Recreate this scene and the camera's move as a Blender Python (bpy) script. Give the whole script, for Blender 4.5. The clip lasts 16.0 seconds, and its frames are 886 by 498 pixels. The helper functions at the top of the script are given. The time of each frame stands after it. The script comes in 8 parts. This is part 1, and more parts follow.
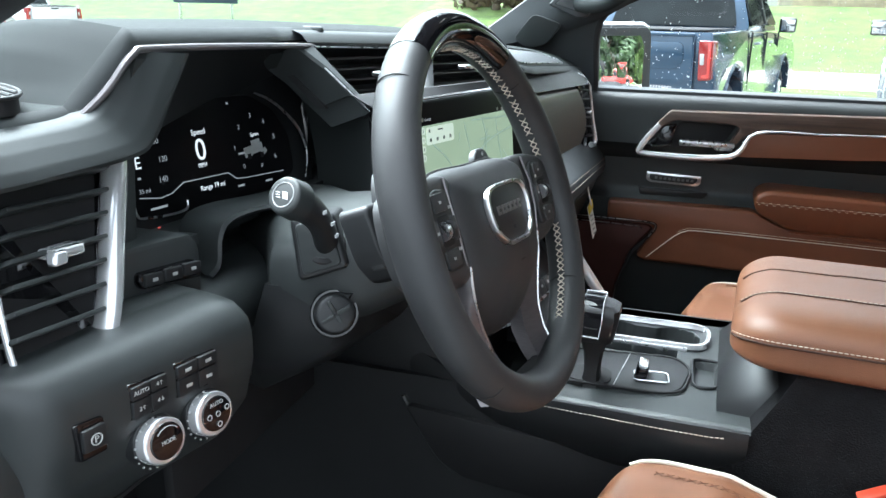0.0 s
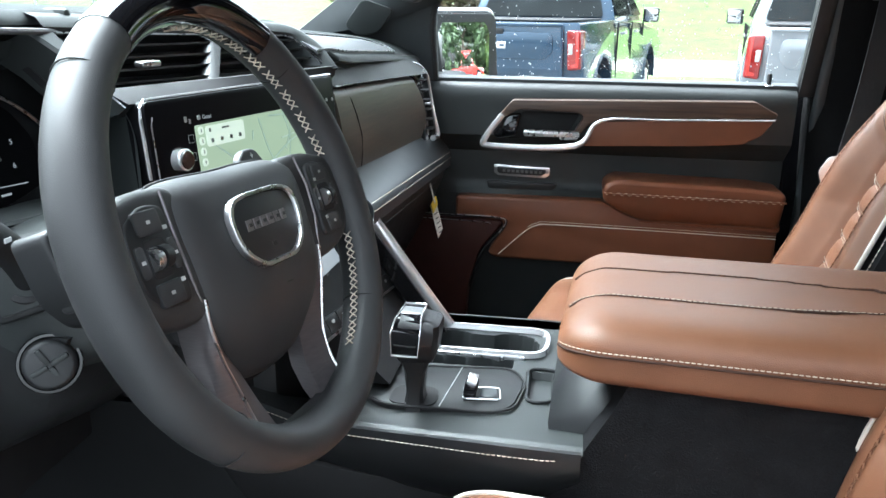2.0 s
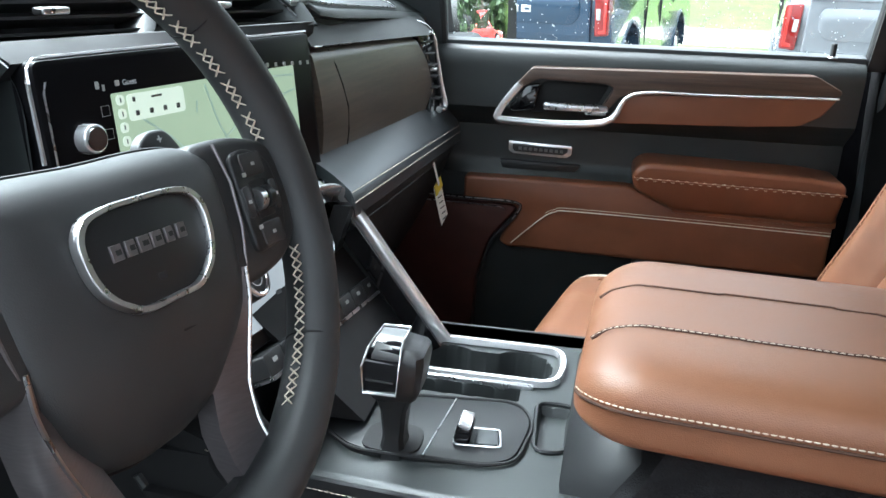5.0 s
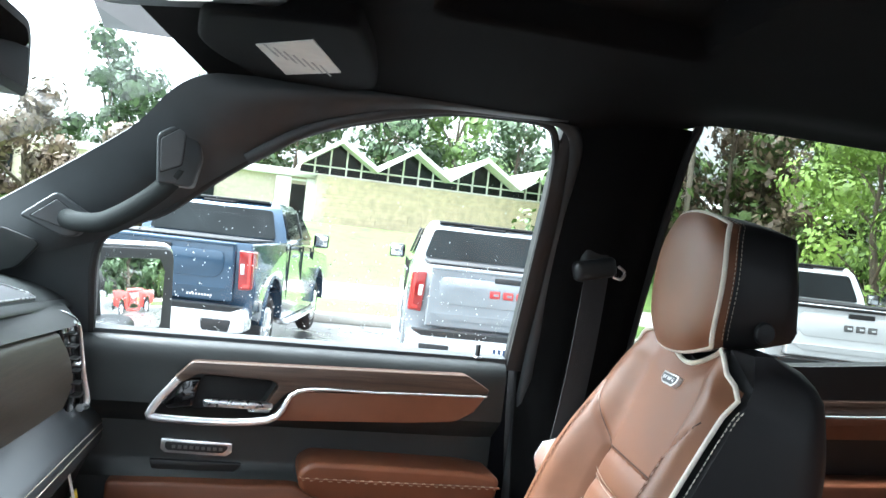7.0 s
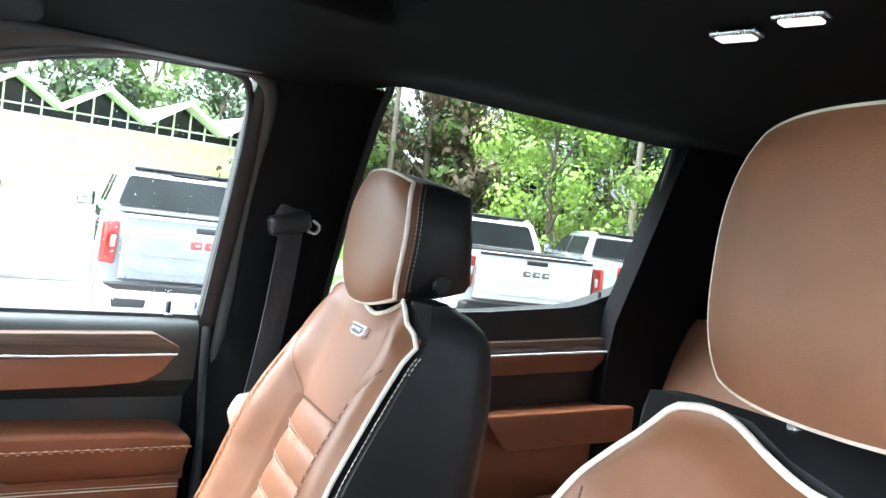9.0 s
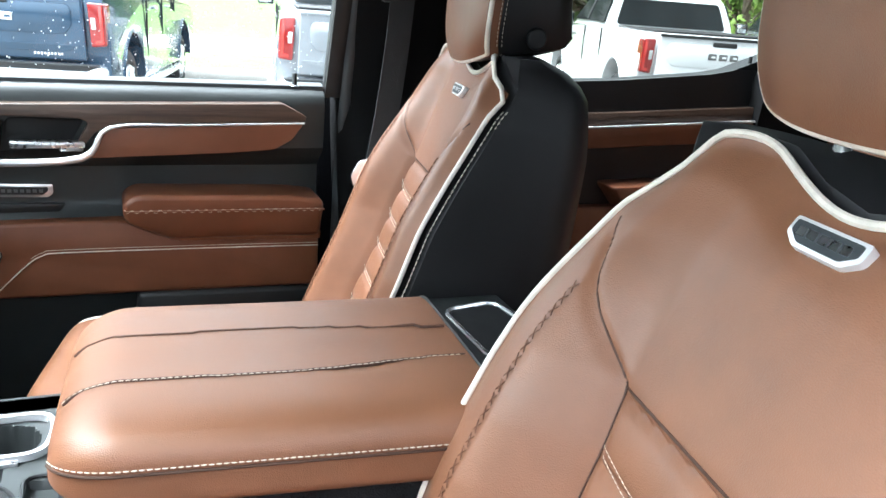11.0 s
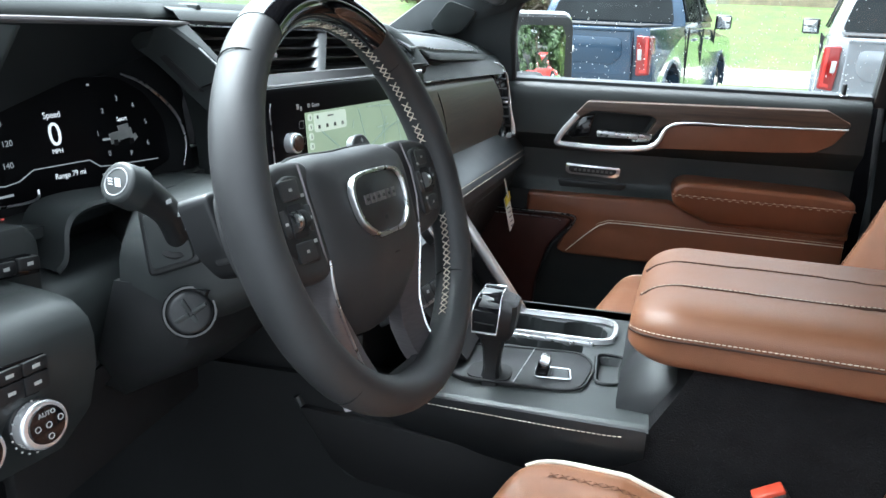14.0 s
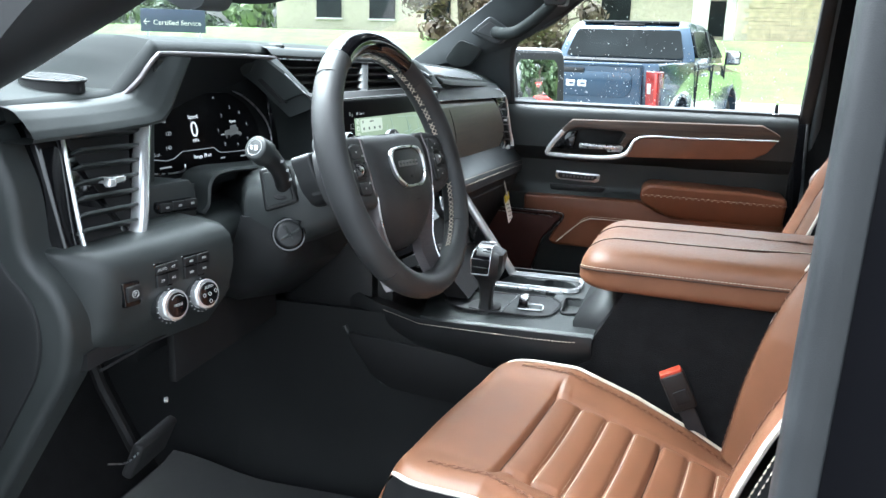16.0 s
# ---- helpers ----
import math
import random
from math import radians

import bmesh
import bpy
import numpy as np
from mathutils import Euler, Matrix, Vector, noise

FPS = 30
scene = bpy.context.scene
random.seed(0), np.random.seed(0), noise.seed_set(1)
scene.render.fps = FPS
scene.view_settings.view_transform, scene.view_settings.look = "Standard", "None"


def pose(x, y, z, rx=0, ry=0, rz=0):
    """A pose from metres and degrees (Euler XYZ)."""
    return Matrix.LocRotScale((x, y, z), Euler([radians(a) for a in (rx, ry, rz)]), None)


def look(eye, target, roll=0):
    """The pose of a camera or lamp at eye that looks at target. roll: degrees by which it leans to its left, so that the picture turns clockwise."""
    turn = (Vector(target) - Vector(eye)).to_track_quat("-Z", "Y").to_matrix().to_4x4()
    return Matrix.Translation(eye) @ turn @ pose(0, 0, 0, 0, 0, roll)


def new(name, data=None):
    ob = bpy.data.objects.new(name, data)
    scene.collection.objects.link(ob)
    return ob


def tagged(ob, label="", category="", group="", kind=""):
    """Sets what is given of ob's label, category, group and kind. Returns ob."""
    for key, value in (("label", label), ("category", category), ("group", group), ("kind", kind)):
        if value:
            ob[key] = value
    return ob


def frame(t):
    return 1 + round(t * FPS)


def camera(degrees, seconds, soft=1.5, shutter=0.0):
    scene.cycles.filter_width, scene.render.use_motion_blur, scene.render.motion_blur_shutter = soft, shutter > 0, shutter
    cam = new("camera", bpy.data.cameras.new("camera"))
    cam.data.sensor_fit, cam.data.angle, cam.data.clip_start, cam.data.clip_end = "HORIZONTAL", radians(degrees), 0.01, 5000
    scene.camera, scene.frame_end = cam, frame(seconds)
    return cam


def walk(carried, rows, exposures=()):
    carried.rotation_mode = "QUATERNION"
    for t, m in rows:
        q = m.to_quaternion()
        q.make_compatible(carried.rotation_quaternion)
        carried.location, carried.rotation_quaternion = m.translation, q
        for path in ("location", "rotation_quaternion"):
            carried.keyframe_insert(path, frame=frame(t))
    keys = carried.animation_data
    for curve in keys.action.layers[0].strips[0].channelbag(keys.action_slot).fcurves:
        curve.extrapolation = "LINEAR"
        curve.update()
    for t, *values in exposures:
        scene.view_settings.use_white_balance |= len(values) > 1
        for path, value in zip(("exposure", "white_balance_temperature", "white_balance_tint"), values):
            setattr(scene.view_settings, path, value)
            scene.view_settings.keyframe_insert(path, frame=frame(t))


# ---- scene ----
cam = camera(57.9, 16.0)
PATH = [
    (0, (0.0531, -0.0119, 1.5758), (-0.5158, 1.8176, 1.0017), 1.25),
    (0.5, (0.0507, -0.0086, 1.5745), (-0.3883, 1.8578, 1.0056), 2.21),
    (1, (0.0568, 0.0145, 1.5705), (-0.2938, 1.8999, 1.0025), 2.41),
    (1.5, (0.0865, 0.0718, 1.5617), (-0.2233, 1.9633, 0.9905), 1.64),
    (2, (0.1214, 0.13, 1.56), (-0.1834, 2.0189, 0.9777), 0.68),
    (2.5, (0.1507, 0.1786, 1.5565), (-0.2563, 2.0372, 0.9402), -0.17),
    (3, (0.1649, 0.2115, 1.5531), (-0.4482, 2.0031, 0.9096), -0.66),
    (3.2, (0.1725, 0.2221, 1.5551), (-0.5133, 1.9806, 0.8938), -0.38),
    (5.3, (0.1067, 0.3554, 1.5401), (-0.0537, 2.2402, 0.8905), 2.55),
    (5.5, (0.1027, 0.3736, 1.5495), (0.1134, 2.2769, 0.9352), 2.39),
    (6, (0.0809, 0.3976, 1.5622), (0.3927, 2.3232, 1.1209), 4.51),
    (6.5, (0.0693, 0.3968, 1.5884), (0.4955, 2.3409, 1.3915), 6.09),
    (7, (0.0656, 0.3956, 1.6135), (0.5379, 2.339, 1.6023), 6.33),
    (7.5, (0.0614, 0.3893, 1.63), (0.5678, 2.3202, 1.7535), 6.81),
    (8, (0.0533, 0.3878, 1.6289), (0.7043, 2.2727, 1.7821), 7),
    (8.5, (0.0606, 0.3813, 1.6251), (0.9844, 2.1519, 1.7318), 7.06),
    (9, (0.0805, 0.3787, 1.6238), (1.216, 2.0243, 1.5717), 6.96),
    (9.2, (0.0915, 0.3709, 1.6213), (1.2763, 1.9779, 1.5037), 6.92),
    (11.3, (0.1876, 0.2938, 1.5857), (0.7784, 2.0986, 0.9585), 3.58),
    (11.5, (0.1922, 0.2855, 1.5877), (0.6679, 2.12, 0.9488), 3.26),
    (12, (0.1956, 0.2581, 1.5791), (0.3566, 2.1433, 0.931), 2.19),
    (12.5, (0.1816, 0.2268, 1.5707), (0.055, 2.115, 0.9238), 1.86),
    (13, (0.1449, 0.2007, 1.5623), (-0.1589, 2.0724, 0.9264), 2.17),
    (13.5, (0.1152, 0.1361, 1.5614), (-0.2915, 1.9947, 0.9447), 1.86),
    (14, (0.1044, 0.0513, 1.5618), (-0.3367, 1.9126, 0.9778), 2.13),
    (14.5, (0.1226, -0.0146, 1.5543), (-0.3305, 1.8552, 1.0078), 2.11),
    (15, (0.1596, -0.1032, 1.5393), (-0.3093, 1.7668, 1.0071), 1.93),
    (15.5, (0.1986, -0.2222, 1.5583), (-0.2833, 1.6483, 1.0392), 1.81),
    (16, (0.2235, -0.3382, 1.5647), (-0.2757, 1.5325, 1.0635), 1.83),
]
EXPOSURES = [(t, stops + 0.5, 5750, 4) for t, stops in ((0, 2.25), (2.5, 2.5), (5.5, 2.45), (6.5, 2.5), (7.5, 2.95), (8.5, 3.20), (9, 3.38), (11.5, 2.72), (12.5, 2.58), (14, 2.25), (15, 2.35), (16, 2.48))]
walk(cam, [(t, look(eye, target, roll)) for t, eye, target, roll in PATH], EXPOSURES)

# ---------------------------------------------------------------- daylight
world = bpy.data.worlds.new("overcast_sky")
scene.world = world
world.use_nodes = True
wn, wl = world.node_tree.nodes, world.node_tree.links
sky = wn.new("ShaderNodeTexSky")
sky.sky_type = "NISHITA"
sky.sun_disc = False
sky.sun_elevation, sky.sun_rotation = radians(62), radians(290)
sky.air_density, sky.dust_density, sky.ozone_density = 1.0, 7.0, 0.3
desat = wn.new("ShaderNodeHueSaturation")
desat.inputs["Saturation"].default_value = 0.12
wl.new(sky.outputs[0], desat.inputs["Color"])
wl.new(desat.outputs[0], wn["Background"].inputs["Color"])
wn["Background"].inputs["Strength"].default_value = 0.15
sun = new("sun", bpy.data.lights.new("sun", "SUN"))
sun.data.energy, sun.data.angle, sun.data.color = 1.1, radians(60), (0.98, 0.99, 1.0)
sun.matrix_world = look((0, 0, 30), (9.4, -3.4, 11.2))


# ---------------------------------------------------------------- materials
def mat(name, colour, rough=0.5, metal=0.0, vary=0.12, scale=40.0, bump=0.0, bscale=400.0, coat=0.0, spec=0.5,
        emit=None, power=0.0, second=None, wear=0.0, stretch=None):
    """A surface with grain and larger blotches in colour, roughness and relief."""
    m = bpy.data.materials.new(name)
    m.use_nodes = True
    n, l = m.node_tree.nodes, m.node_tree.links
    p = n["Principled BSDF"]
    p.inputs["Metallic"].default_value = metal
    p.inputs["Roughness"].default_value = rough
    p.inputs["Specular IOR Level"].default_value = spec
    p.inputs["Coat Weight"].default_value = coat
    p.inputs["Coat Roughness"].default_value = 0.06
    geo = n.new("ShaderNodeNewGeometry")
    mp = n.new("ShaderNodeMapping")
    l.new(geo.outputs["Position"], mp.inputs["Vector"])
    if stretch:
        mp.inputs["Scale"].default_value = stretch
    big = n.new("ShaderNodeTexNoise")
    big.inputs["Scale"].default_value = scale
    big.inputs["Detail"].default_value = 6
    l.new(mp.outputs[0], big.inputs["Vector"])
    ramp = n.new("ShaderNodeValToRGB")
    a = [max(0.0, c * (1 - vary)) for c in colour]
    b = [min(1.0, c * (1 + vary)) for c in (second or colour)]
    ramp.color_ramp.elements[0].position, ramp.color_ramp.elements[1].position = 0.3, 0.7
    ramp.color_ramp.elements[0].color, ramp.color_ramp.elements[1].color = (*a, 1), (*b, 1)
    l.new(big.outputs[0], ramp.inputs[0])
    l.new(ramp.outputs[0], p.inputs["Base Color"])
    rr = n.new("ShaderNodeMapRange")
    rr.inputs["To Min"].default_value = max(0.02, rough * (0.85 - wear))
    rr.inputs["To Max"].default_value = min(1.0, rough * (1.15 + wear))
    l.new(big.outputs[0], rr.inputs["Value"])
    l.new(rr.outputs[0], p.inputs["Roughness"])
    if bump:
        fine = n.new("ShaderNodeTexVoronoi" if bscale > 300 else "ShaderNodeTexNoise")
        fine.inputs["Scale"].default_value = bscale
        l.new(mp.outputs[0], fine.inputs["Vector"])
        bp = n.new("ShaderNodeBump")
        bp.inputs["Strength"].default_value = bump
        bp.inputs["Distance"].default_value = 0.001 if bscale > 100 else 0.02
        l.new(fine.outputs[0], bp.inputs["Height"])
        l.new(bp.outputs[0], p.inputs["Normal"])
    if emit:
        p.inputs["Emission Color"].default_value = (*emit, 1)
        p.inputs["Emission Strength"].default_value = power
    return m


BLACK = mat("soft_touch_black", (0.027, 0.031, 0.031), 0.46, bump=0.10, bscale=1700, scale=14, wear=0.1)
BLACK2 = mat("hard_black_plastic", (0.014, 0.015, 0.016), 0.45, bump=0.10, bscale=1500, scale=20)
# SHADOW: near-black for matt plastic, and for shade painted into hollows
SHADOW = mat("matt_black_and_shade", (0.008, 0.008, 0.009), 0.7, scale=30)
GLOSS = mat("piano_black", (0.006, 0.006, 0.007), 0.06, scale=8, coat=0.6)
WHEEL_LEATHER = mat("black_wheel_leather", (0.034, 0.035, 0.036), 0.50, bump=0.12, bscale=1400, scale=25, wear=0.15)
TOPPAD = mat("matt_dash_top", (0.026, 0.030, 0.030), 0.75, bump=0.12, bscale=1400, scale=14, spec=0.16)
SCREEN = mat("dark_screen_glass", (0.006, 0.006, 0.007), 0.30, scale=8, spec=0.12)
COGNAC = mat("cognac_leather", (0.195, 0.083, 0.042), 0.44, bump=0.2, bscale=900, scale=18, vary=0.10, wear=0.1)
COGNAC_D = mat("cognac_door_vinyl", (0.165, 0.058, 0.027), 0.42, bump=0.18, bscale=1000, scale=18, vary=0.10)
BLACK_L = mat("black_leather", (0.014, 0.014, 0.015), 0.45, bump=0.12, bscale=1300, scale=18)
PIPING = mat("ivory_piping", (0.72, 0.66, 0.57), 0.5, scale=60, bump=0.2, bscale=500)
THREAD = mat("ivory_thread", (0.62, 0.55, 0.45), 0.7, scale=200)
THREAD_B = mat("brown_thread", (0.12, 0.047, 0.022), 0.7, scale=200)
SEAM = mat("dark_brown_seam", (0.05, 0.02, 0.01), 0.7, scale=100)
CHROME = mat("bright_chrome", (0.86, 0.87, 0.88), 0.17, metal=0.72, scale=15, vary=0.04)
SILVER = mat("silver_plating", (0.78, 0.79, 0.80), 0.30, metal=0.35, scale=40, vary=0.05)
SATIN = mat("satin_aluminium", (0.62, 0.62, 0.63), 0.28, metal=1.0, scale=120, vary=0.06, bump=0.1, bscale=200)
DARKCHROME = mat("dark_brushed_metal", (0.20, 0.185, 0.19), 0.36, metal=0.7, scale=90, vary=0.08, stretch=(1, 1, 9))
WOOD = mat("open_pore_wood", (0.045, 0.026, 0.018), 0.38, scale=30, vary=0.16, second=(0.07, 0.041, 0.027), stretch=(0.25, 3, 6), bump=0.08, bscale=90)
DASHWOOD = mat("dark_grey_brown_wood", (0.085, 0.070, 0.054), 0.34, scale=30, vary=0.12, second=(0.108, 0.088, 0.068), stretch=(3, 0.25, 6), bump=0.04, bscale=90)
MAROON = mat("speaker_mesh_brown", (0.055, 0.016, 0.012), 0.4, scale=40, bump=0.5, bscale=900, metal=0.3)
CARPET = mat("black_carpet", (0.011, 0.011, 0.012), 0.95, bump=0.8, bscale=500, scale=30, vary=0.3, spec=0.15)
RUBBER = mat("black_rubber", (0.022, 0.022, 0.023), 0.65, scale=30)
GREYTRIM = mat("mid_grey_moulding", (0.085, 0.09, 0.095), 0.45, scale=20, bump=0.1, bscale=1500)
# SEAL also lightens the shelf pad and door sill for sky light
SEAL = mat("grey_rubber_seal", (0.040, 0.045, 0.048), 0.42, scale=20)
JAMB = mat("jamb_rubber", (0.021, 0.023, 0.025), 0.50, scale=30, bump=0.1, bscale=900, wear=0.2)
HEADLINER = mat("black_headliner_cloth", (0.0058, 0.0058, 0.0062), 0.95, bump=0.5, bscale=800, scale=12, spec=0.12)
WEB = mat("belt_webbing", (0.022, 0.022, 0.024), 0.6, scale=200, bump=0.5, bscale=500)
RED = mat("red_release_button", (0.55, 0.06, 0.025), 0.45, scale=40)
WHITE = mat("white_print", (0.8, 0.8, 0.78), 0.5, scale=60, vary=0.03)
PAPER = mat("white_paper", (0.72, 0.72, 0.68), 0.7, scale=60, vary=0.05)
YELLOW = mat("yellow_print", (0.75, 0.55, 0.03), 0.6, scale=60)
GREYP = mat("grey_label", (0.42, 0.43, 0.42), 0.6, scale=60)
GREY = mat("mid_grey_print", (0.12, 0.12, 0.12), 0.6, scale=60)
MAPC = mat("lit_map", (0.14, 0.18, 0.12), 0.3, emit=(0.50, 0.62, 0.42), power=0.10, scale=6)
MAPROAD = mat("lit_map_roads", (0.2, 0.25, 0.2), 0.3, emit=(0.22, 0.30, 0.24), power=0.14, scale=6)
MAPCARD = mat("lit_card", (0.25, 0.28, 0.22), 0.3, emit=(0.66, 0.74, 0.60), power=0.135, scale=6)
MAPPARK = mat("lit_park", (0.1, 0.4, 0.2), 0.3, emit=(0.12, 0.55, 0.30), power=0.14, scale=6)
LITWHITE = mat("lit_white", (0.6, 0.6, 0.6), 0.3, emit=(0.85, 0.88, 0.9), power=0.15, scale=6)
LITGREY = mat("lit_grey", (0.3, 0.3, 0.3), 0.3, emit=(0.5, 0.53, 0.55), power=0.07, scale=6)
LITPANEL = mat("lit_climate_display", (0.25, 0.26, 0.27), 0.25, emit=(0.60, 0.64, 0.66), power=0.085, scale=6)
LITRED = mat("lit_red", (0.4, 0.05, 0.05), 0.3, emit=(0.7, 0.12, 0.1), power=0.12, scale=6)
LAMPGLOW = mat("lit_lamp_lens", (0.7, 0.7, 0.65), 0.3, emit=(1.0, 0.95, 0.85), power=0.16, scale=30)
STONE = mat("buff_stone", (0.56, 0.47, 0.33), 0.85, scale=3, vary=0.2, bump=0.5, bscale=20)
MORTAR = mat("pale_mortar", (0.50, 0.45, 0.36), 0.9, scale=5)
ROOFW = mat("white_roof", (0.72, 0.72, 0.70), 0.6, scale=1, vary=0.06)
DARKWIN = mat("dark_window_glass", (0.012, 0.015, 0.016), 0.06, scale=2, vary=0.3, spec=0.18)
GRASS = mat("mown_grass", (0.050, 0.098, 0.016), 0.9, scale=1.5, vary=0.3, second=(0.082, 0.14, 0.026), bump=0.8, bscale=40)
LEAF = mat("green_leaves", (0.05, 0.10, 0.022), 0.6, scale=1.2, vary=0.45, second=(0.10, 0.16, 0.035))
LEAF_D = mat("dark_green_leaves", (0.028, 0.055, 0.022), 0.6, scale=1.2, vary=0.45, second=(0.05, 0.085, 0.03))
LEAF_R = mat("reddish_leaves", (0.085, 0.068, 0.045), 0.6, scale=1.2, vary=0.4, second=(0.13, 0.095, 0.06))
LEAF_Y = mat("bright_green_leaves", (0.13, 0.22, 0.035), 0.6, scale=1.2, vary=0.4, second=(0.20, 0.30, 0.05))
BARK = mat("grey_bark", (0.10, 0.08, 0.06), 0.9, scale=6, vary=0.3, bump=0.6, bscale=30)
ASPHALT = mat("wet_asphalt", (0.11, 0.11, 0.108), 0.30, scale=1.2, vary=0.3, bump=0.5, bscale=120, wear=0.3)
CONCRETE = mat("pale_concrete", (0.46, 0.44, 0.40), 0.8, scale=2, vary=0.12, bump=0.4, bscale=60)
POLE = mat("weathered_wood_pole", (0.20, 0.17, 0.14), 0.9, scale=6, vary=0.2)
SIGN = mat("dark_blue_sign", (0.02, 0.04, 0.09), 0.4, scale=2)
BLUEP = mat("blue_truck_paint", (0.026, 0.060, 0.105), 0.22, coat=1.0, scale=3, metal=0.4, vary=0.08)
SILVERP = mat("silver_truck_paint", (0.27, 0.29, 0.31), 0.25, coat=1.0, scale=3, metal=0.5, vary=0.06)
WHITEP = mat("white_truck_paint", (0.75, 0.76, 0.77), 0.25, coat=1.0, scale=3, vary=0.03)
REDP = mat("red_truck_paint", (0.55, 0.035, 0.025), 0.22, coat=1.0, scale=3, vary=0.06)
GREYPAINT = mat("grey_car_paint", (0.32, 0.34, 0.36), 0.25, coat=1.0, scale=3, metal=0.4)
DOORP = mat("black_door_paint", (0.004, 0.004, 0.005), 0.22, spec=0.12, scale=3)
BLACKP = mat("black_truck_paint", (0.005, 0.005, 0.006), 0.08, spec=0.5, coat=0.6, scale=3)
TAIL = mat("red_tail_lens", (0.22, 0.008, 0.007), 0.12, coat=0.8, scale=10)
TAILHOT = mat("bright_red_lens", (0.50, 0.03, 0.022), 0.15, coat=0.8, scale=10)
TYRE = mat("tyre_rubber", (0.02, 0.02, 0.021), 0.75, scale=10)
BADGERED = mat("badge_red", (0.35, 0.03, 0.03), 0.3, scale=20)


def glass_mat(name, tint, gloss=0.08, amount=0.10):
    """Thin clear glass: lets light through, with a sheen that grows at low angles."""
    m = bpy.data.materials.new(name)
    m.use_nodes = True
    n, l = m.node_tree.nodes, m.node_tree.links
    n.remove(n["Principled BSDF"])
    tr, gl, mix = n.new("ShaderNodeBsdfTransparent"), n.new("ShaderNodeBsdfGlossy"), n.new("ShaderNodeMixShader")
    tr.inputs[0].default_value = (*tint, 1)
    gl.inputs["Roughness"].default_value = gloss
    lw = n.new("ShaderNodeLayerWeight")
    lw.inputs["Blend"].default_value = 0.5
    pw, ml = n.new("ShaderNodeMath"), n.new("ShaderNodeMath")
    pw.operation, pw.inputs[1].default_value = "POWER", 4.0
    ml.operation, ml.inputs[1].default_value, ml.inputs[2].default_value = "MULTIPLY_ADD", 0.6, amount * 0.5
    l.new(lw.outputs["Facing"], pw.inputs[0])
    l.new(pw.outputs[0], ml.inputs[0])
    l.new(ml.outputs[0], mix.inputs[0])
    l.new(tr.outputs[0], mix.inputs[1])
    l.new(gl.outputs[0], mix.inputs[2])
    l.new(mix.outputs[0], n["Material Output"].inputs[0])
    return m


GLASS = glass_mat("clear_side_glass", (0.93, 0.96, 0.95), 0.01, 0.08)
TINTED = glass_mat("privacy_glass", (0.35, 0.365, 0.345), 0.01, 0.08)
WSGLASS = glass_mat("windscreen_glass", (0.88, 0.94, 0.92), 0.02, 0.08)
# opaque white stands for the sky light caught in clear drops
DROP = mat("sky_white_drop", (0.85, 0.87, 0.88), 0.08, scale=300, vary=0.1, coat=1.0)
MIRROR = mat("mirror_silver", (0.86, 0.88, 0.88), 0.02, metal=1.0, scale=5, vary=0.01)


# ---------------------------------------------------------------- mesh helpers
def thing(name, at=(0, 0, 0), label="", category="", group="", kind=""):
    ob = new(name)
    ob.empty_display_size = 0.05
    ob.location = at
    return tagged(ob, label, category, group, kind)


def part(name, bm, material, parent=None, label="", smooth=38):
    """Link a bmesh, given in world metres, as one mesh object under parent."""
    me = bpy.data.meshes.new(name)
    bmesh.ops.recalc_face_normals(bm, faces=bm.faces[:])
    lim = radians(smooth)
    for f in bm.faces:
        f.smooth = True
    for e in bm.edges:
        if len(e.link_faces) == 2 and e.calc_face_angle(0) > lim:
            e.smooth = False
    bm.to_mesh(me)
    bm.free()
    me.materials.append(material)
    ob = new(name, me)
    if parent is not None:
        ob.parent = parent
        off = Vector((0, 0, 0))
        p = parent
        while p is not None:
            off += p.location
            p = p.parent
        me.transform(Matrix.Translation(-off))
    if label:
        ob["label"] = label
    return ob


def raw(name, verts, faces, material, parent=None, label="", smooth=True):
    """As part(), from lists of corners and faces, for large meshes."""
    me = bpy.data.meshes.new(name)
    me.from_pydata([tuple(v) for v in verts], [], faces)
    me.update()
    me.polygons.foreach_set("use_smooth", [smooth] * len(me.polygons))
    me.materials.append(material)
    ob = new(name, me)
    if parent is not None:
        ob.parent = parent
        off = Vector((0, 0, 0))
        p = parent
        while p is not None:
            off += p.location
            p = p.parent
        me.transform(Matrix.Translation(-off))
    if label:
        ob["label"] = label
    return ob


def box(c, s, bev=0.004, seg=2, rot=None):
    bm = bmesh.new()
    bmesh.ops.create_cube(bm, size=1, matrix=Matrix.Diagonal((*s, 1)))
    if bev:
        bmesh.ops.bevel(bm, geom=bm.edges[:], offset=min(bev, 0.49 * min(s)), segments=seg, affect="EDGES", profile=0.5)
    m = Matrix.Translation(c)
    if rot:
        m = m @ Euler([radians(a) for a in rot]).to_matrix().to_4x4()
    bm.transform(m)
    return bm


def join(*bms):
    out = bmesh.new()
    for b in bms:
        me = bpy.data.meshes.new("tmp")
        b.to_mesh(me)
        b.free()
        out.from_mesh(me)
        bpy.data.meshes.remove(me)
    return out


AX = {"x": (1, 2, 0), "y": (0, 2, 1), "z": (0, 1, 2)}


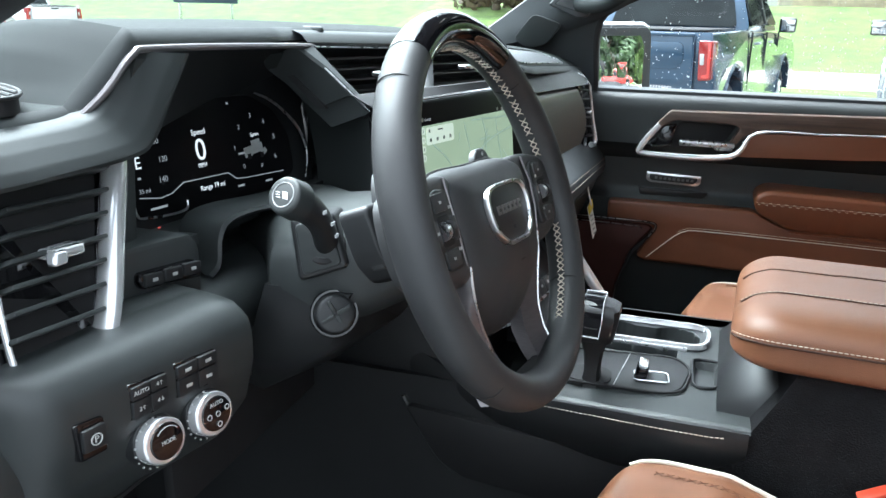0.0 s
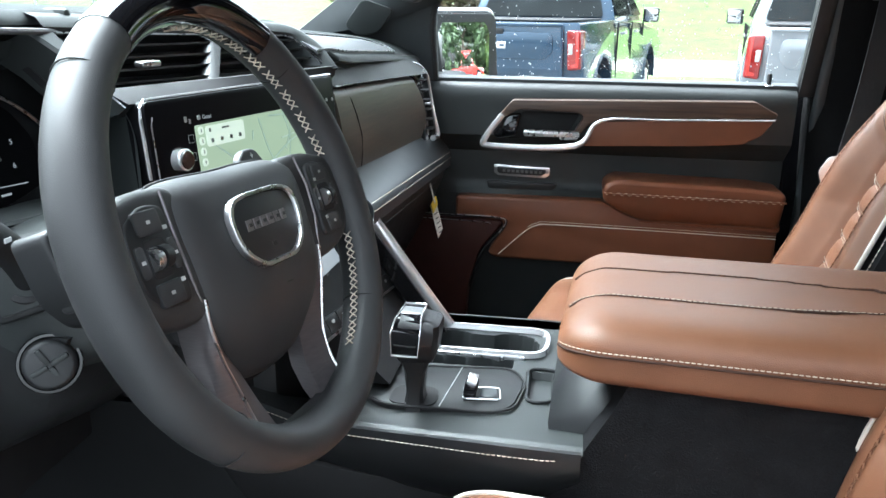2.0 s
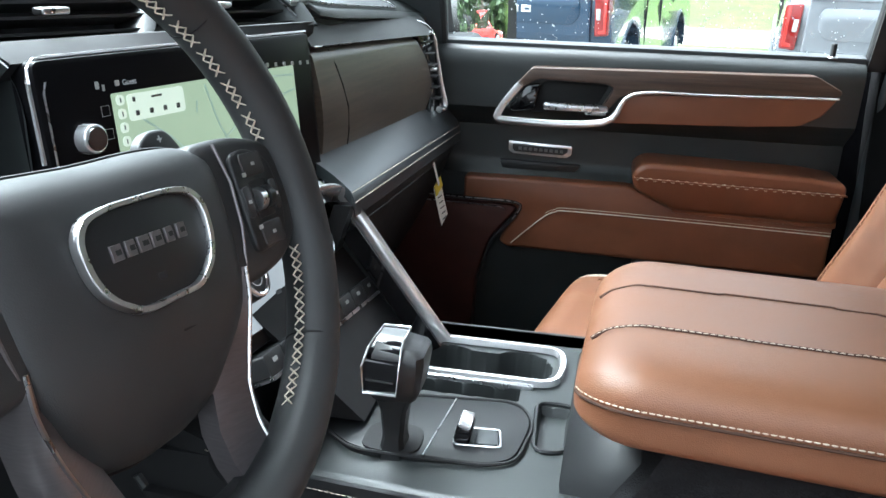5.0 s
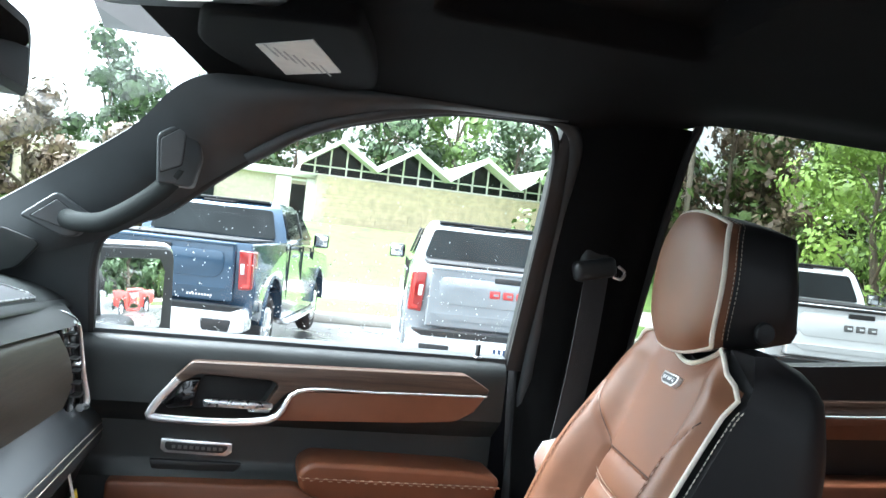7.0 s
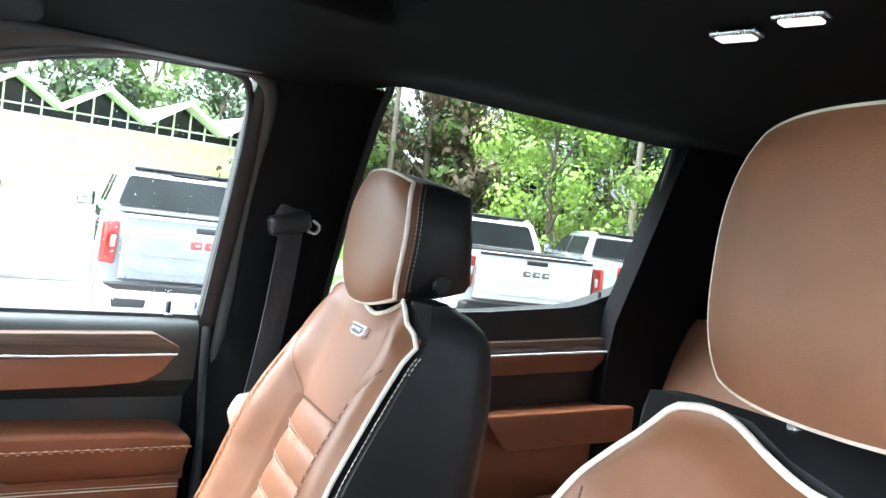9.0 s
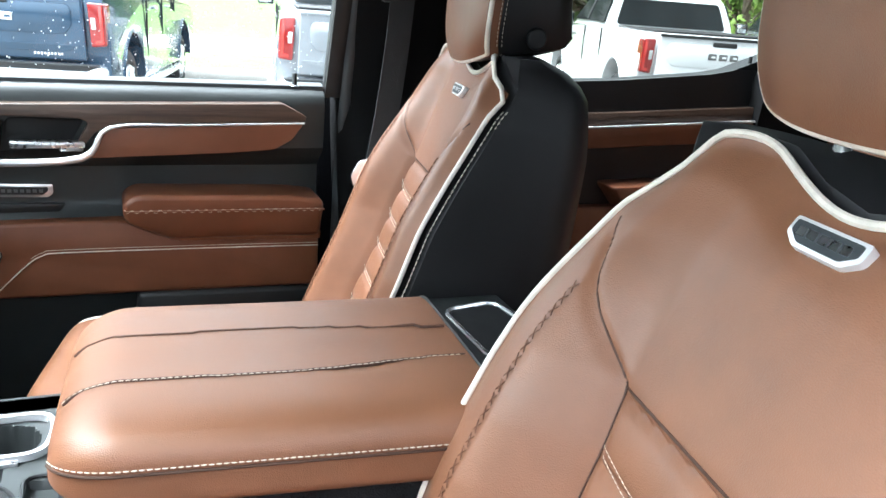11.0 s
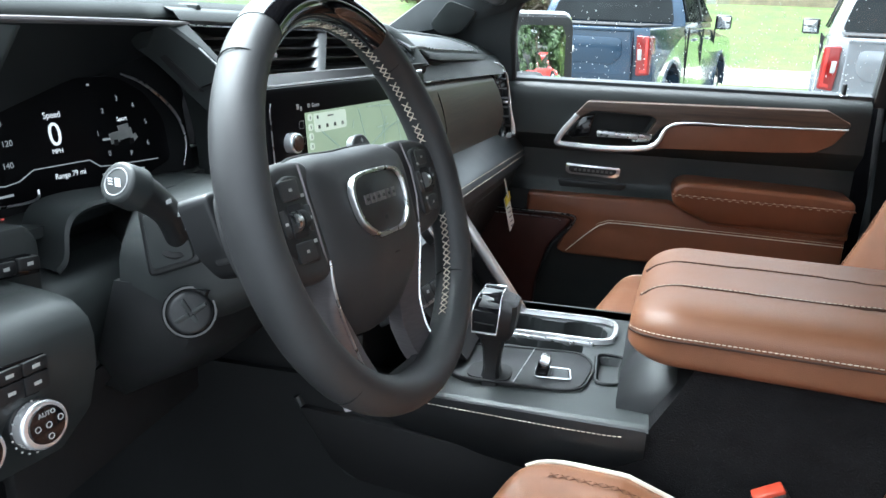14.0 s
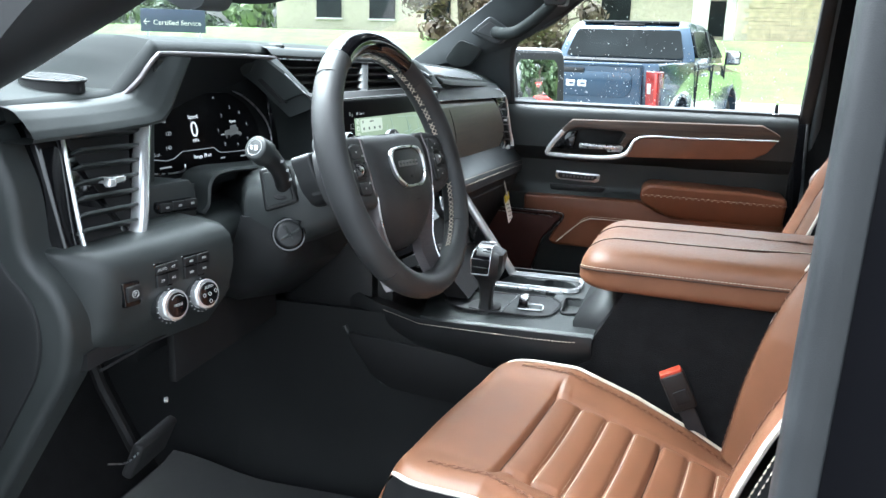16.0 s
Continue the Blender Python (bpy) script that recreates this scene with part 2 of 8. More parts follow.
def prism(pts, axis, d0, d1, bev=0.003, seg=2, shape=None):
    """A plate with the outline pts in the plane across axis, from d0 (its face) to d1, its face's rim rounded."""
    i, j, k = AX[axis]
    bm = bmesh.new()

    def v(p, d):
        c = [0, 0, 0]
        c[i], c[j], c[k] = p[0], p[1], d
        return bm.verts.new(c)
    a = [v(p, d0) for p in pts]
    b = [v(p, d1) for p in pts]
    face = bm.faces.new(a)
    bm.faces.new(b[::-1])
    for q in range(len(pts)):
        r = (q + 1) % len(pts)
        bm.faces.new((a[q], b[q], b[r], a[r]))
    if bev:
        bmesh.ops.recalc_face_normals(bm, faces=bm.faces[:])
        bmesh.ops.bevel(bm, geom=list(face.edges), offset=bev, segments=seg, affect="EDGES", profile=0.5, clamp_overlap=True)
    if shape:
        for w in bm.verts:
            w.co = Vector(shape(*w.co))
    return bm


def fillet(pts, r, n=4):
    """Round the corners of a closed outline."""
    out = []
    m = len(pts)
    for i in range(m):
        p, a, b = Vector(pts[i]), Vector(pts[i - 1]), Vector(pts[(i + 1) % m])
        rr = r[i] if isinstance(r, (list, tuple)) else r
        u, w = (a - p), (b - p)
        du = min(rr, u.length * 0.45)
        dw = min(rr, w.length * 0.45)
        s, e = p + u.normalized() * du, p + w.normalized() * dw
        for k in range(n + 1):
            t = k / n
            out.append(tuple((1 - t) ** 2 * s + 2 * t * (1 - t) * p + t * t * e))
    return out


def smooth_line(pts, n=8, closed=False):
    """Catmull-Rom through pts."""
    P = [Vector(p) for p in pts]
    out = []
    m = len(P)
    for i in range(m if closed else m - 1):
        p0 = P[i - 1] if (closed or i > 0) else P[0] * 2 - P[1]
        p1, p2 = P[i], P[(i + 1) % m]
        p3 = P[(i + 2) % m] if (closed or i + 2 < m) else P[-1] * 2 - P[-2]
        for k in range(n):
            t = k / n
            out.append(0.5 * ((2 * p1) + (p2 - p0) * t + (2 * p0 - 5 * p1 + 4 * p2 - p3) * t * t + (3 * p1 - p0 - 3 * p2 + p3) * t ** 3))
    if not closed:
        out.append(P[-1])
    return out


def sweep(path, profile, closed=False, up=(0, 0, 1), caps=True, scale=None):
    """Carry a flat outline (list of (side, up)) along path."""
    P = [Vector(p) for p in path]
    n, m = len(P), len(profile)
    bm = bmesh.new()
    rings = []
    for i in range(n):
        a = P[i - 1] if (closed or i > 0) else P[i]
        b = P[(i + 1) % n] if (closed or i < n - 1) else P[i]
        t = (b - a).normalized()
        side = t.cross(Vector(up))
        side = side.normalized() if side.length > 1e-5 else Vector((1, 0, 0))
        u = side.cross(t).normalized()
        s = scale(i / max(1, n - 1)) if scale else 1
        rings.append([bm.verts.new(P[i] + (side * q[0] + u * q[1]) * s) for q in profile])
    for i in range(n if closed else n - 1):
        r0, r1 = rings[i], rings[(i + 1) % n]
        for k in range(m):
            bm.faces.new((r0[k], r0[(k + 1) % m], r1[(k + 1) % m], r1[k]))
    if caps and not closed:
        bm.faces.new(rings[0][::-1])
        bm.faces.new(rings[-1])
    return bm


def ring(r, n=8, r2=None):
    return [(r * math.cos(2 * math.pi * k / n), (r2 or r) * math.sin(2 * math.pi * k / n)) for k in range(n)]


def tube(path, r, n=8, closed=False, up=(0, 0, 1), scale=None):
    return sweep(path, ring(r, n), closed, up, True, scale)


def loft(rings, cap=True, closed=True):
    bm = bmesh.new()
    R = [[bm.verts.new(p) for p in r] for r in rings]
    m = len(R[0])
    for a, b in zip(R, R[1:]):
        for k in range(m if closed else m - 1):
            bm.faces.new((a[k], a[(k + 1) % m], b[(k + 1) % m], b[k]))
    if cap and closed:
        bm.faces.new(R[0][::-1])
        bm.faces.new(R[-1])
    return bm


def sheet(f, nu, nv, thick=0.0, direction=None):
    """A sheet f(u, v), u and v from 0 to 1; with thick it gets a back, moved along direction."""
    bm = bmesh.new()
    G = [[bm.verts.new(f(i / nu, j / nv)) for j in range(nv + 1)] for i in range(nu + 1)]
    for i in range(nu):
        for j in range(nv):
            bm.faces.new((G[i][j], G[i + 1][j], G[i + 1][j + 1], G[i][j + 1]))
    if thick:
        d = Vector(direction) * thick
        B = [[bm.verts.new(G[i][j].co + d) for j in range(nv + 1)] for i in range(nu + 1)]
        for i in range(nu):
            for j in range(nv):
                bm.faces.new((B[i][j], B[i][j + 1], B[i + 1][j + 1], B[i + 1][j]))
        for i in range(nu):
            bm.faces.new((G[i][0], B[i][0], B[i + 1][0], G[i + 1][0]))
            bm.faces.new((G[i][nv], G[i + 1][nv], B[i + 1][nv], B[i][nv]))
        for j in range(nv):
            bm.faces.new((G[0][j], G[0][j + 1], B[0][j + 1], B[0][j]))
            bm.faces.new((G[nu][j], B[nu][j], B[nu][j + 1], G[nu][j + 1]))
    return bm


def disc(c, axis, r0, r1, h, n=32, bev=0.002, rim=None):
    """A round knob: a truncated cone from c along axis, base radius r0, top radius r1."""
    a = Vector(axis).normalized()
    q = a.to_track_quat("Z", "Y").to_matrix().to_4x4()
    bm = bmesh.new()
    bmesh.ops.create_cone(bm, cap_ends=True, segments=n, radius1=r0, radius2=r1, depth=h, matrix=Matrix.Translation((0, 0, h / 2)))
    if bev:
        e = [e for e in bm.edges if abs(e.verts[0].co.z - h) < 1e-6 and abs(e.verts[1].co.z - h) < 1e-6]
        bmesh.ops.bevel(bm, geom=e, offset=bev, segments=3, affect="EDGES", profile=0.5)
    bm.transform(Matrix.Translation(c) @ q)
    return bm


def torus(c, axis, R, r, n=48, m=10, flat=1.0):
    a = Vector(axis).normalized()
    q = a.to_track_quat("Z", "Y").to_matrix().to_4x4()
    path = [(R * math.cos(2 * math.pi * k / n), R * math.sin(2 * math.pi * k / n), 0) for k in range(n)]
    bm = sweep(path, ring(r, m, r * flat), closed=True)
    bm.transform(Matrix.Translation(c) @ q)
    return bm


def resample(path, step):
    P = [Vector(p) for p in path]
    out, carry = [P[0].copy()], 0.0
    for a, b in zip(P, P[1:]):
        d = (b - a).length
        s = step - carry
        while s <= d:
            out.append(a.lerp(b, s / d))
            s += step
        carry = (carry + d) % step if d else carry
    return out


def stitches(name, path, material, parent, step=0.007, length=0.7, r=0.0007, normal=(0, 0, 1), zig=0.0, cross=False):
    """Thread along path: short rounded bars, one mesh. zig: sideways throw of a zigzag; cross: laid as an X."""
    pts = resample(path, step)
    V, F = [], []
    nrm = Vector(normal).normalized()
    for i, (a, b) in enumerate(zip(pts, pts[1:])):
        t = (b - a)
        side = t.cross(nrm)
        if side.length < 1e-9:
            continue
        side.normalize()
        ends = [(a, a + t * length)]
        if zig:
            ends = [(a - side * zig, a + t * length + side * zig)]
            if cross:
                ends.append((a + side * zig, a + t * length - side * zig))
            elif i % 2:
                ends = [(a + side * zig, a + t * length - side * zig)]
        for s, e in ends:
            d = (e - s).normalized()
            w = d.cross(nrm).normalized() * r
            u = nrm * r
            k = len(V)
            mid = (s + e) / 2 + u * 0.8
            for c, g in ((s, 0.6), (mid, 1.0), (e, 0.6)):
                V += [c + w * g, c + u * g, c - w * g, c - u * g]
            for q in (0, 4):
                for z in range(4):
                    F.append((k + q + z, k + q + (z + 1) % 4, k + q + 4 + (z + 1) % 4, k + q + 4 + z))
            F += [(k, k + 1, k + 2, k + 3), (k + 11, k + 10, k + 9, k + 8)]
    return raw(name, V, F, material, parent)


def lettering(name, text, size, m, material, parent, depth=0.0005, label=""):
    """Raised words in the built-in font; m places their middle, x along the line, z off the face."""
    cu = bpy.data.curves.new(name, "FONT")
    cu.body, cu.size, cu.extrude, cu.align_x, cu.align_y = text, size, depth, "CENTER", "CENTER"
    tmp = bpy.data.objects.new("tmp", cu)
    scene.collection.objects.link(tmp)
    dg = bpy.context.evaluated_depsgraph_get()
    dg.update()
    me = bpy.data.meshes.new_from_object(tmp.evaluated_get(dg))
    bpy.data.objects.remove(tmp)
    me.transform(m)
    me.materials.clear()
    me.materials.append(material)
    ob = new(name, me)
    off = Vector((0, 0, 0))
    p = parent
    while p is not None:
        off += p.location
        p = p.parent
    me.transform(Matrix.Translation(-off))
    ob.parent = parent
    if label:
        ob["label"] = label
    return ob


def basis(o, ex, ey):
    """A pose with its x along ex, its y near ey."""
    x = Vector(ex).normalized()
    z = x.cross(Vector(ey)).normalized()
    y = z.cross(x)
    return Matrix(((x.x, y.x, z.x, o[0]), (x.y, y.y, z.y, o[1]), (x.z, y.z, z.z, o[2]), (0, 0, 0, 1)))


def sstep(a, b, x):
    t = max(0.0, min(1.0, (x - a) / (b - a)))
    return t * t * (3 - 2 * t)


def lerp_table(tab, x):
    for (x0, y0), (x1, y1) in zip(tab, tab[1:]):
        if x <= x1:
            t = max(0.0, min(1.0, (x - x0) / (x1 - x0)))
            return y0 + (y1 - y0) * t
    return tab[-1][1]


def warp(ob, f):
    """Move every corner of ob and its parts by f, which takes and gives a place in the world."""
    for o in [ob] + list(ob.children_recursive):
        if o.type != "MESH":
            continue
        off = Vector((0, 0, 0))
        p = o
        while p is not None:
            off += p.location
            p = p.parent
        for v in o.data.vertices:
            v.co = Vector(f(*(v.co + off))) - off
    return ob


# ---------------------------------------------------------------- the cab: floor, roof lining, pillars, glass
YC = 1.065                      # the truck's middle line; x runs to the rear, y to the passenger's side


def flip(p):
    return (p[0], 2 * YC - p[1], p[2])


def win_y(z):
    """The lean of the side windows."""
    return 1.77 - 0.36 * (z - 1.417)


def roof_z(y):
    return 1.892 - 0.055 * abs((y - YC) / 0.5) ** 2.4


def header_x(y):
    return -0.146 + 0.126 * (abs(y - YC) / 0.515) ** 2


floor = tagged(part("floor", box((0.5, YC, 0.70), (2.9, 1.56, 0.06), 0.01), CARPET), "black carpeted cab floor with a moulded hump", "floor", kind="structure")
tagged(part("firewall", sheet(lambda u, v: (-0.97 + 0.30 * (1 - v) ** 2, 0.30 + 1.53 * u, 0.72 + 0.76 * v), 6, 10, 0.03, (-1, 0, 0)), CARPET),
       "black carpeted bulkhead under the dashboard", "wall", kind="structure")
tagged(part("wall_rear", sheet(lambda u, v: (1.86 + 0.10 * (1 - v), 0.42 + 1.29 * u, 0.72 + 1.12 * v), 4, 4, 0.04, (1, 0, 0)), HEADLINER),
       "black lining of the cab's rear wall", "wall", kind="structure")


def lining(u, v):
    y = YC - 0.54 + 1.08 * v
    x = header_x(y) + (1.95 - header_x(y)) * u
    z = roof_z(y) - 0.012 * max(0.0, 1 - u * 12) - 0.03 * sstep(0.7, 1.0, u) * sstep(0.54, 0.3, abs(y - YC)) + 0.040 * sstep(0.60, 0.85, x) * sstep(0.36, 0.54, abs(y - YC))
    xs = x - 0.17 * (y - YC)
    hole = sstep(0.205, 0.225, xs) * (1 - sstep(0.54, 0.56, xs)) * (1 - sstep(0.235, 0.25, abs(y - YC)))
    return (x, y, z + 0.036 * hole)


tagged(part("ceiling", sheet(lining, 200, 110, 0.02, (0, 0, 1)), HEADLINER), "black cloth roof lining with a recessed sunroof shade", "ceiling", kind="structure")

# pillar and roof-rail trims, drawn for the passenger's side and mirrored
EDGE_W = smooth_line([(-0.47, 1.745, 1.487), (-0.27, 1.70, 1.626), (-0.116, 1.62, 1.729), (-0.02, 1.585, 1.815), (0.20, 1.60, 1.842), (0.54, 1.60, 1.845)], 6)
EDGE_V = smooth_line([(-0.158, 1.717, 1.560), (-0.06, 1.697, 1.618), (0.04, 1.668, 1.698), (0.15, 1.645, 1.765), (0.326, 1.627, 1.815), (0.535, 1.622, 1.828)], 6)


def rail_trim(side):
    def f(u, v):
        k = u * (len(EDGE_W) - 1)
        i = min(int(k), len(EDGE_W) - 2)
        w, e = EDGE_W[i].lerp(EDGE_W[i + 1], k - i), EDGE_V[i].lerp(EDGE_V[i + 1], k - i)
        p = w.lerp(e, v)
        b = math.sin(math.pi * v)
        q = (p.x + 0.012 * b * (1 - u), p.y - 0.022 * b, p.z - 0.006 * b)
        return q if side > 0 else flip(q)
    return sheet(f, 40, 8, 0.035 * side, (0, 1, 0.25))


def sail_trim(side):
    a, b = EDGE_W[0], EDGE_V[0]
    c, d = Vector((-0.50, 1.80, 1.40)), Vector((-0.162, 1.772, 1.40))

    def f(u, v):
        p = a.lerp(b, u).lerp(c.lerp(d, u), v)
        q = (p.x, p.y - 0.010 * math.sin(math.pi * u), p.z)
        return q if side > 0 else flip(q)
    return sheet(f, 8, 8, 0.035 * side, (0, 1, 0))


def pillar_panel(side):
    """The flush corner grille low on the windscreen pillar."""
    pts = [(-0.332, 1.520), (-0.289, 1.571), (-0.230, 1.551), (-0.264, 1.508), (-0.305, 1.500)]
    bm = prism(fillet(pts, 0.012), "y", 1.688, 1.70, 0.002, shape=lambda x, y, z: (x, y + 0.003 - (z - 1.53) * 0.35, z))
    if side < 0:
        for v in bm.verts:
            v.co = Vector(flip(v.co))
    return bm


def grab_handle(side):
    t = thing("grab_handle", (0, 0, 0), "black moulded grab handle on the windscreen pillar", "grab handle", "grab handles")
    fl = (lambda p: p) if side > 0 else flip
    path = [fl(p) for p in smooth_line([(-0.036, 1.622, 1.690), (-0.048, 1.618, 1.668), (-0.066, 1.618, 1.645), (-0.092, 1.620, 1.622), (-0.117, 1.624, 1.604), (-0.142, 1.632, 1.591), (-0.175, 1.648, 1.588), (-0.200, 1.668, 1.592)], 6)]
    part("grip", sweep(path, ring(0.0145, 12, 0.011), up=(0, 1, 0)), TOPPAD, t)
    upper = ([(-0.076, 1.726), (-0.028, 1.760), (-0.010, 1.700), (-0.022, 1.655), (-0.070, 1.655)], [(-0.070, 1.719), (-0.036, 1.745), (-0.038, 1.686), (-0.066, 1.672)], 1.600)
    lower = ([(-0.256, 1.589), (-0.211, 1.629), (-0.162, 1.599), (-0.178, 1.566), (-0.197, 1.563)], [(-0.241, 1.590), (-0.209, 1.618), (-0.180, 1.596), (-0.193, 1.576)], 1.648)
    for edge, plate, y in (upper, lower):
        lean = lambda x, d, z, y=y: (x, d + 0.25 * (x - edge[0][0]) * (1 if d < y + 0.02 else 0), z)
        bm = prism(fillet(edge, 0.008), "y", y, y + 0.075, 0.006, 3, shape=lean)
        cap = prism(fillet(plate, 0.004), "y", y - 0.0014, y + 0.004, 0.001, 1, shape=lean)
        line = prism(fillet([(p[0] + (p[0] - sum(q[0] for q in plate) / 4) * 0.06, p[1] + (p[1] - sum(q[1] for q in plate) / 4) * 0.06) for p in plate], 0.004), "y", y - 0.0006, y + 0.004, 0, 1, shape=lean)
        for b, nm, m in ((bm, "mount", SEAL), (line, "cover_gap", SHADOW), (cap, "cover", GREYTRIM)):
            if side < 0:
                for v in b.verts:
                    v.co = Vector(flip(v.co))
            part(nm, b, m, t)
    return t


tagged(part("trim_roof_rail", rail_trim(1), SEAL), "black passenger side windscreen pillar and roof rail trim", "pillar trim", kind="structure")
tagged(part("trim_pillar_foot", sail_trim(1), SEAL), "black trim at the foot of the passenger side windscreen pillar", "pillar trim", kind="structure")
g = thing("pillar_speaker", (0, 0, 0), "black corner speaker cover on the windscreen pillar", "speaker cover")
part("cover", pillar_panel(1), BLACK, g)
grab_handle(1)
grab_handle(-1).location = (-0.05, -0.01, 0.024)
PI = smooth_line([(-0.52, 0.345, 1.465), (-0.44, 0.352, 1.508), (-0.36, 0.356, 1.545), (-0.262, 0.365, 1.598), (-0.12, 0.41, 1.70), (0.02, 0.47, 1.80), (0.14, 0.50, 1.845), (0.50, 0.50, 1.85)], 5)
PO = smooth_line([(-0.52, 0.240, 1.440), (-0.44, 0.245, 1.480), (-0.37, 0.250, 1.525), (-0.30, 0.262, 1.595), (-0.17, 0.30, 1.71), (-0.03, 0.36, 1.81), (0.10, 0.42, 1.84), (0.50, 0.44, 1.84)], 5)


def driver_pillar(u, v):
    k = u * (len(PI) - 1)
    i = min(int(k), len(PI) - 2)
    p = PI[i].lerp(PI[i + 1], k - i).lerp(PO[i].lerp(PO[i + 1], k - i), v)
    b = math.sin(math.pi * v)
    return (p.x + 0.014 * b, p.y, p.z - 0.004 * b)


tagged(part("trim_driver_screen_pillar", sheet(driver_pillar, 35, 8, 0.03, (-0.4, 0, 0.7)), BLACK2), "black driver's side windscreen pillar trim", "pillar trim", kind="structure")


def b_pillar():
    def f(u, v):
        z = 0.78 + 1.07 * v
        x = 0.565 + 0.205 * u + 0.04 * sstep(0.6, 0, v)
        return (x, win_y(max(z, 1.40)) - 0.035 * math.sin(math.pi * min(1, u * 1.15)) ** 0.7, z)
    return sheet(f, 12, 14, 0.05, (0, 1, 0.2))


tagged(part("trim_door_pillar", b_pillar(), HEADLINER), "black centre pillar trim between the passenger doors", "pillar trim", kind="structure")
tagged(part("trim_rear_pillar", sheet(lambda u, v: (1.535 + 0.40 * u, win_y(max(1.41, 0.8 + 1.07 * v)) - 0.03 * math.sin(math.pi * u) - 0.04, 0.8 + 1.07 * v), 8, 10, 0.05, (0, 1, 0.2)), HEADLINER),
       "black rear quarter trim", "pillar trim", kind="structure")
tagged(part("trim_rear_rail", sheet(lambda u, v: (0.53 + 1.4 * u, 1.622 - 0.06 * v - 0.012 * math.sin(math.pi * v), 1.833 + 0.035 * v + 0.034 * sstep(0.09, 0.22, u)), 20, 4, 0.04, (0, 1, 0.3)), HEADLINER),
       "black roof rail trim over the rear door", "pillar trim", kind="structure")
seal_path = smooth_line([(0.578, 1.80, 1.05), (0.580, 1.785, 1.30), (0.580, 1.735, 1.50), (0.577, 1.675, 1.68), (0.570, 1.628, 1.79), (0.545, 1.612, 1.825), (0.49, 1.610, 1.836), (0.33, 1.615, 1.826), (0.16, 1.632, 1.778), (0.05, 1.655, 1.712)], 8)
tagged(part("trim_door_seal", sweep(seal_path, ring(0.012, 10, 0.010), up=(0, 1, 0)), SEAL), "dark grey rubber door seal round the front door opening", "door seal", kind="structure")

# glass
ws = part("windscreen", sheet(lambda u, v: ((header_x(0.50 + 1.13 * u) - 0.02) * v + (-0.98 + 0.22 * (2 * u - 1) ** 2) * (1 - v), 0.36 + 1.41 * u + (0.07 - 0.14 * u) * v, 1.47 + 0.37 * v), 16, 10), WSGLASS)
ws.visible_shadow = False
tagged(ws, "raked clear windscreen with rain on it", "windscreen", kind="structure")

# the driver's side: centre pillar, closed rear door and sill, seen from outside
tagged(part("trim_driver_pillar", sheet(lambda u, v: (0.308 + 0.030 * v + 0.010 * u - 0.010 * math.sin(math.pi * u), 0.225 - 0.050 * u - 0.014 * math.sin(math.pi * u), 0.62 + 1.25 * v), 14, 12, 0.012, (1, 0.25, 0)), JAMB),
       "dark grey rubber seal and jamb of the driver's door opening", "pillar trim", kind="structure")
tagged(part("wall_driver_rear_door", sheet(lambda u, v: (0.326 + 0.030 * v * (1 - u) + 1.5 * u, 0.176 - 0.05 * math.sin(math.pi * min(1, u * 10) / 2) + 0.10 * sstep(0.70, 1.0, v) * sstep(0, 0.1, u), 0.45 + 1.42 * v), 24, 20, 0.04, (0.3, 1, 0)), DOORP),
       "gloss black closed rear door of the truck", "truck door", kind="structure")
# open driver's door, out of view, added to block light from the front left
tagged(part("wall_open_door", sheet(lambda u, v: (-0.50 + 0.36 * u, 0.12 - 1.0 * u, 0.45 + 1.0 * v), 4, 6, 0.07, (-1, -0.3, 0)), BLACK2), "unseen open driver's door, a plain black panel shading the footwell", "car door", kind="structure")
tagged(part("trim_sill", box((-0.1, 0.26, 0.66), (1.1, 0.16, 0.10), 0.02), BLACKP), "gloss black door sill", "door sill", kind="structure")
tagged(part("trim_front_wing", sheet(lambda u, v: (-0.46 - 1.2 * u, 0.20 + 0.05 * v, 0.45 + 0.95 * v), 8, 8, 0.03, (0, 1, 0)), BLACKP), "gloss black front wing", "truck wing", kind="structure")
tagged(part("trim_bonnet", sheet(lambda u, v: (-1.00 - 1.35 * u, 0.22 + 1.69 * v, 1.530 - 0.020 * u - 0.06 * (2 * v - 1) ** 4), 10, 14, 0.03, (0, 0, -1)), BLACKP), "gloss black bonnet beyond the windscreen", "bonnet", kind="structure")
tagged(part("roof", sheet(lambda u, v: (-0.18 + 2.2 * u, 0.42 + 1.29 * v, 1.955 - 0.05 * abs(2 * v - 1) ** 2.4), 10, 10, 0.02, (0, 0, -1)), BLACKP), "gloss black roof panel", "roof", kind="structure")
tagged(part("wall_body_side", box((0.6, 1.91, 1.0), (3.2, 0.05, 0.80), 0.02), BLACKP), "gloss black outer skin of the passenger doors", "wall", kind="structure")

# ---------------------------------------------------------------- the front passenger door
PD = thing("passenger_door", (0.2, 1.80, 1.0), "closed front door with cognac vinyl, wood and chrome trim", "car door")


def door_y(z):
    """The inner face of the door: sill, handle shelf, hollow, lower panel."""
    return lerp_table([(0.70, 1.800), (0.95, 1.792), (1.04, 1.785), (1.18, 1.782), (1.20, 1.800), (1.27, 1.798), (1.305, 1.752), (1.385, 1.748), (1.402, 1.752), (1.412, 1.762), (1.418, 1.780)], z)


def door_skin(u, v):
    z = 0.72 + 0.698 * v
    x = -0.30 + 0.838 * u
    return (x, door_y(z) + 0.03 * sstep(-0.16, -0.28, x) + 0.006 * sstep(0.50, 0.54, x), z)


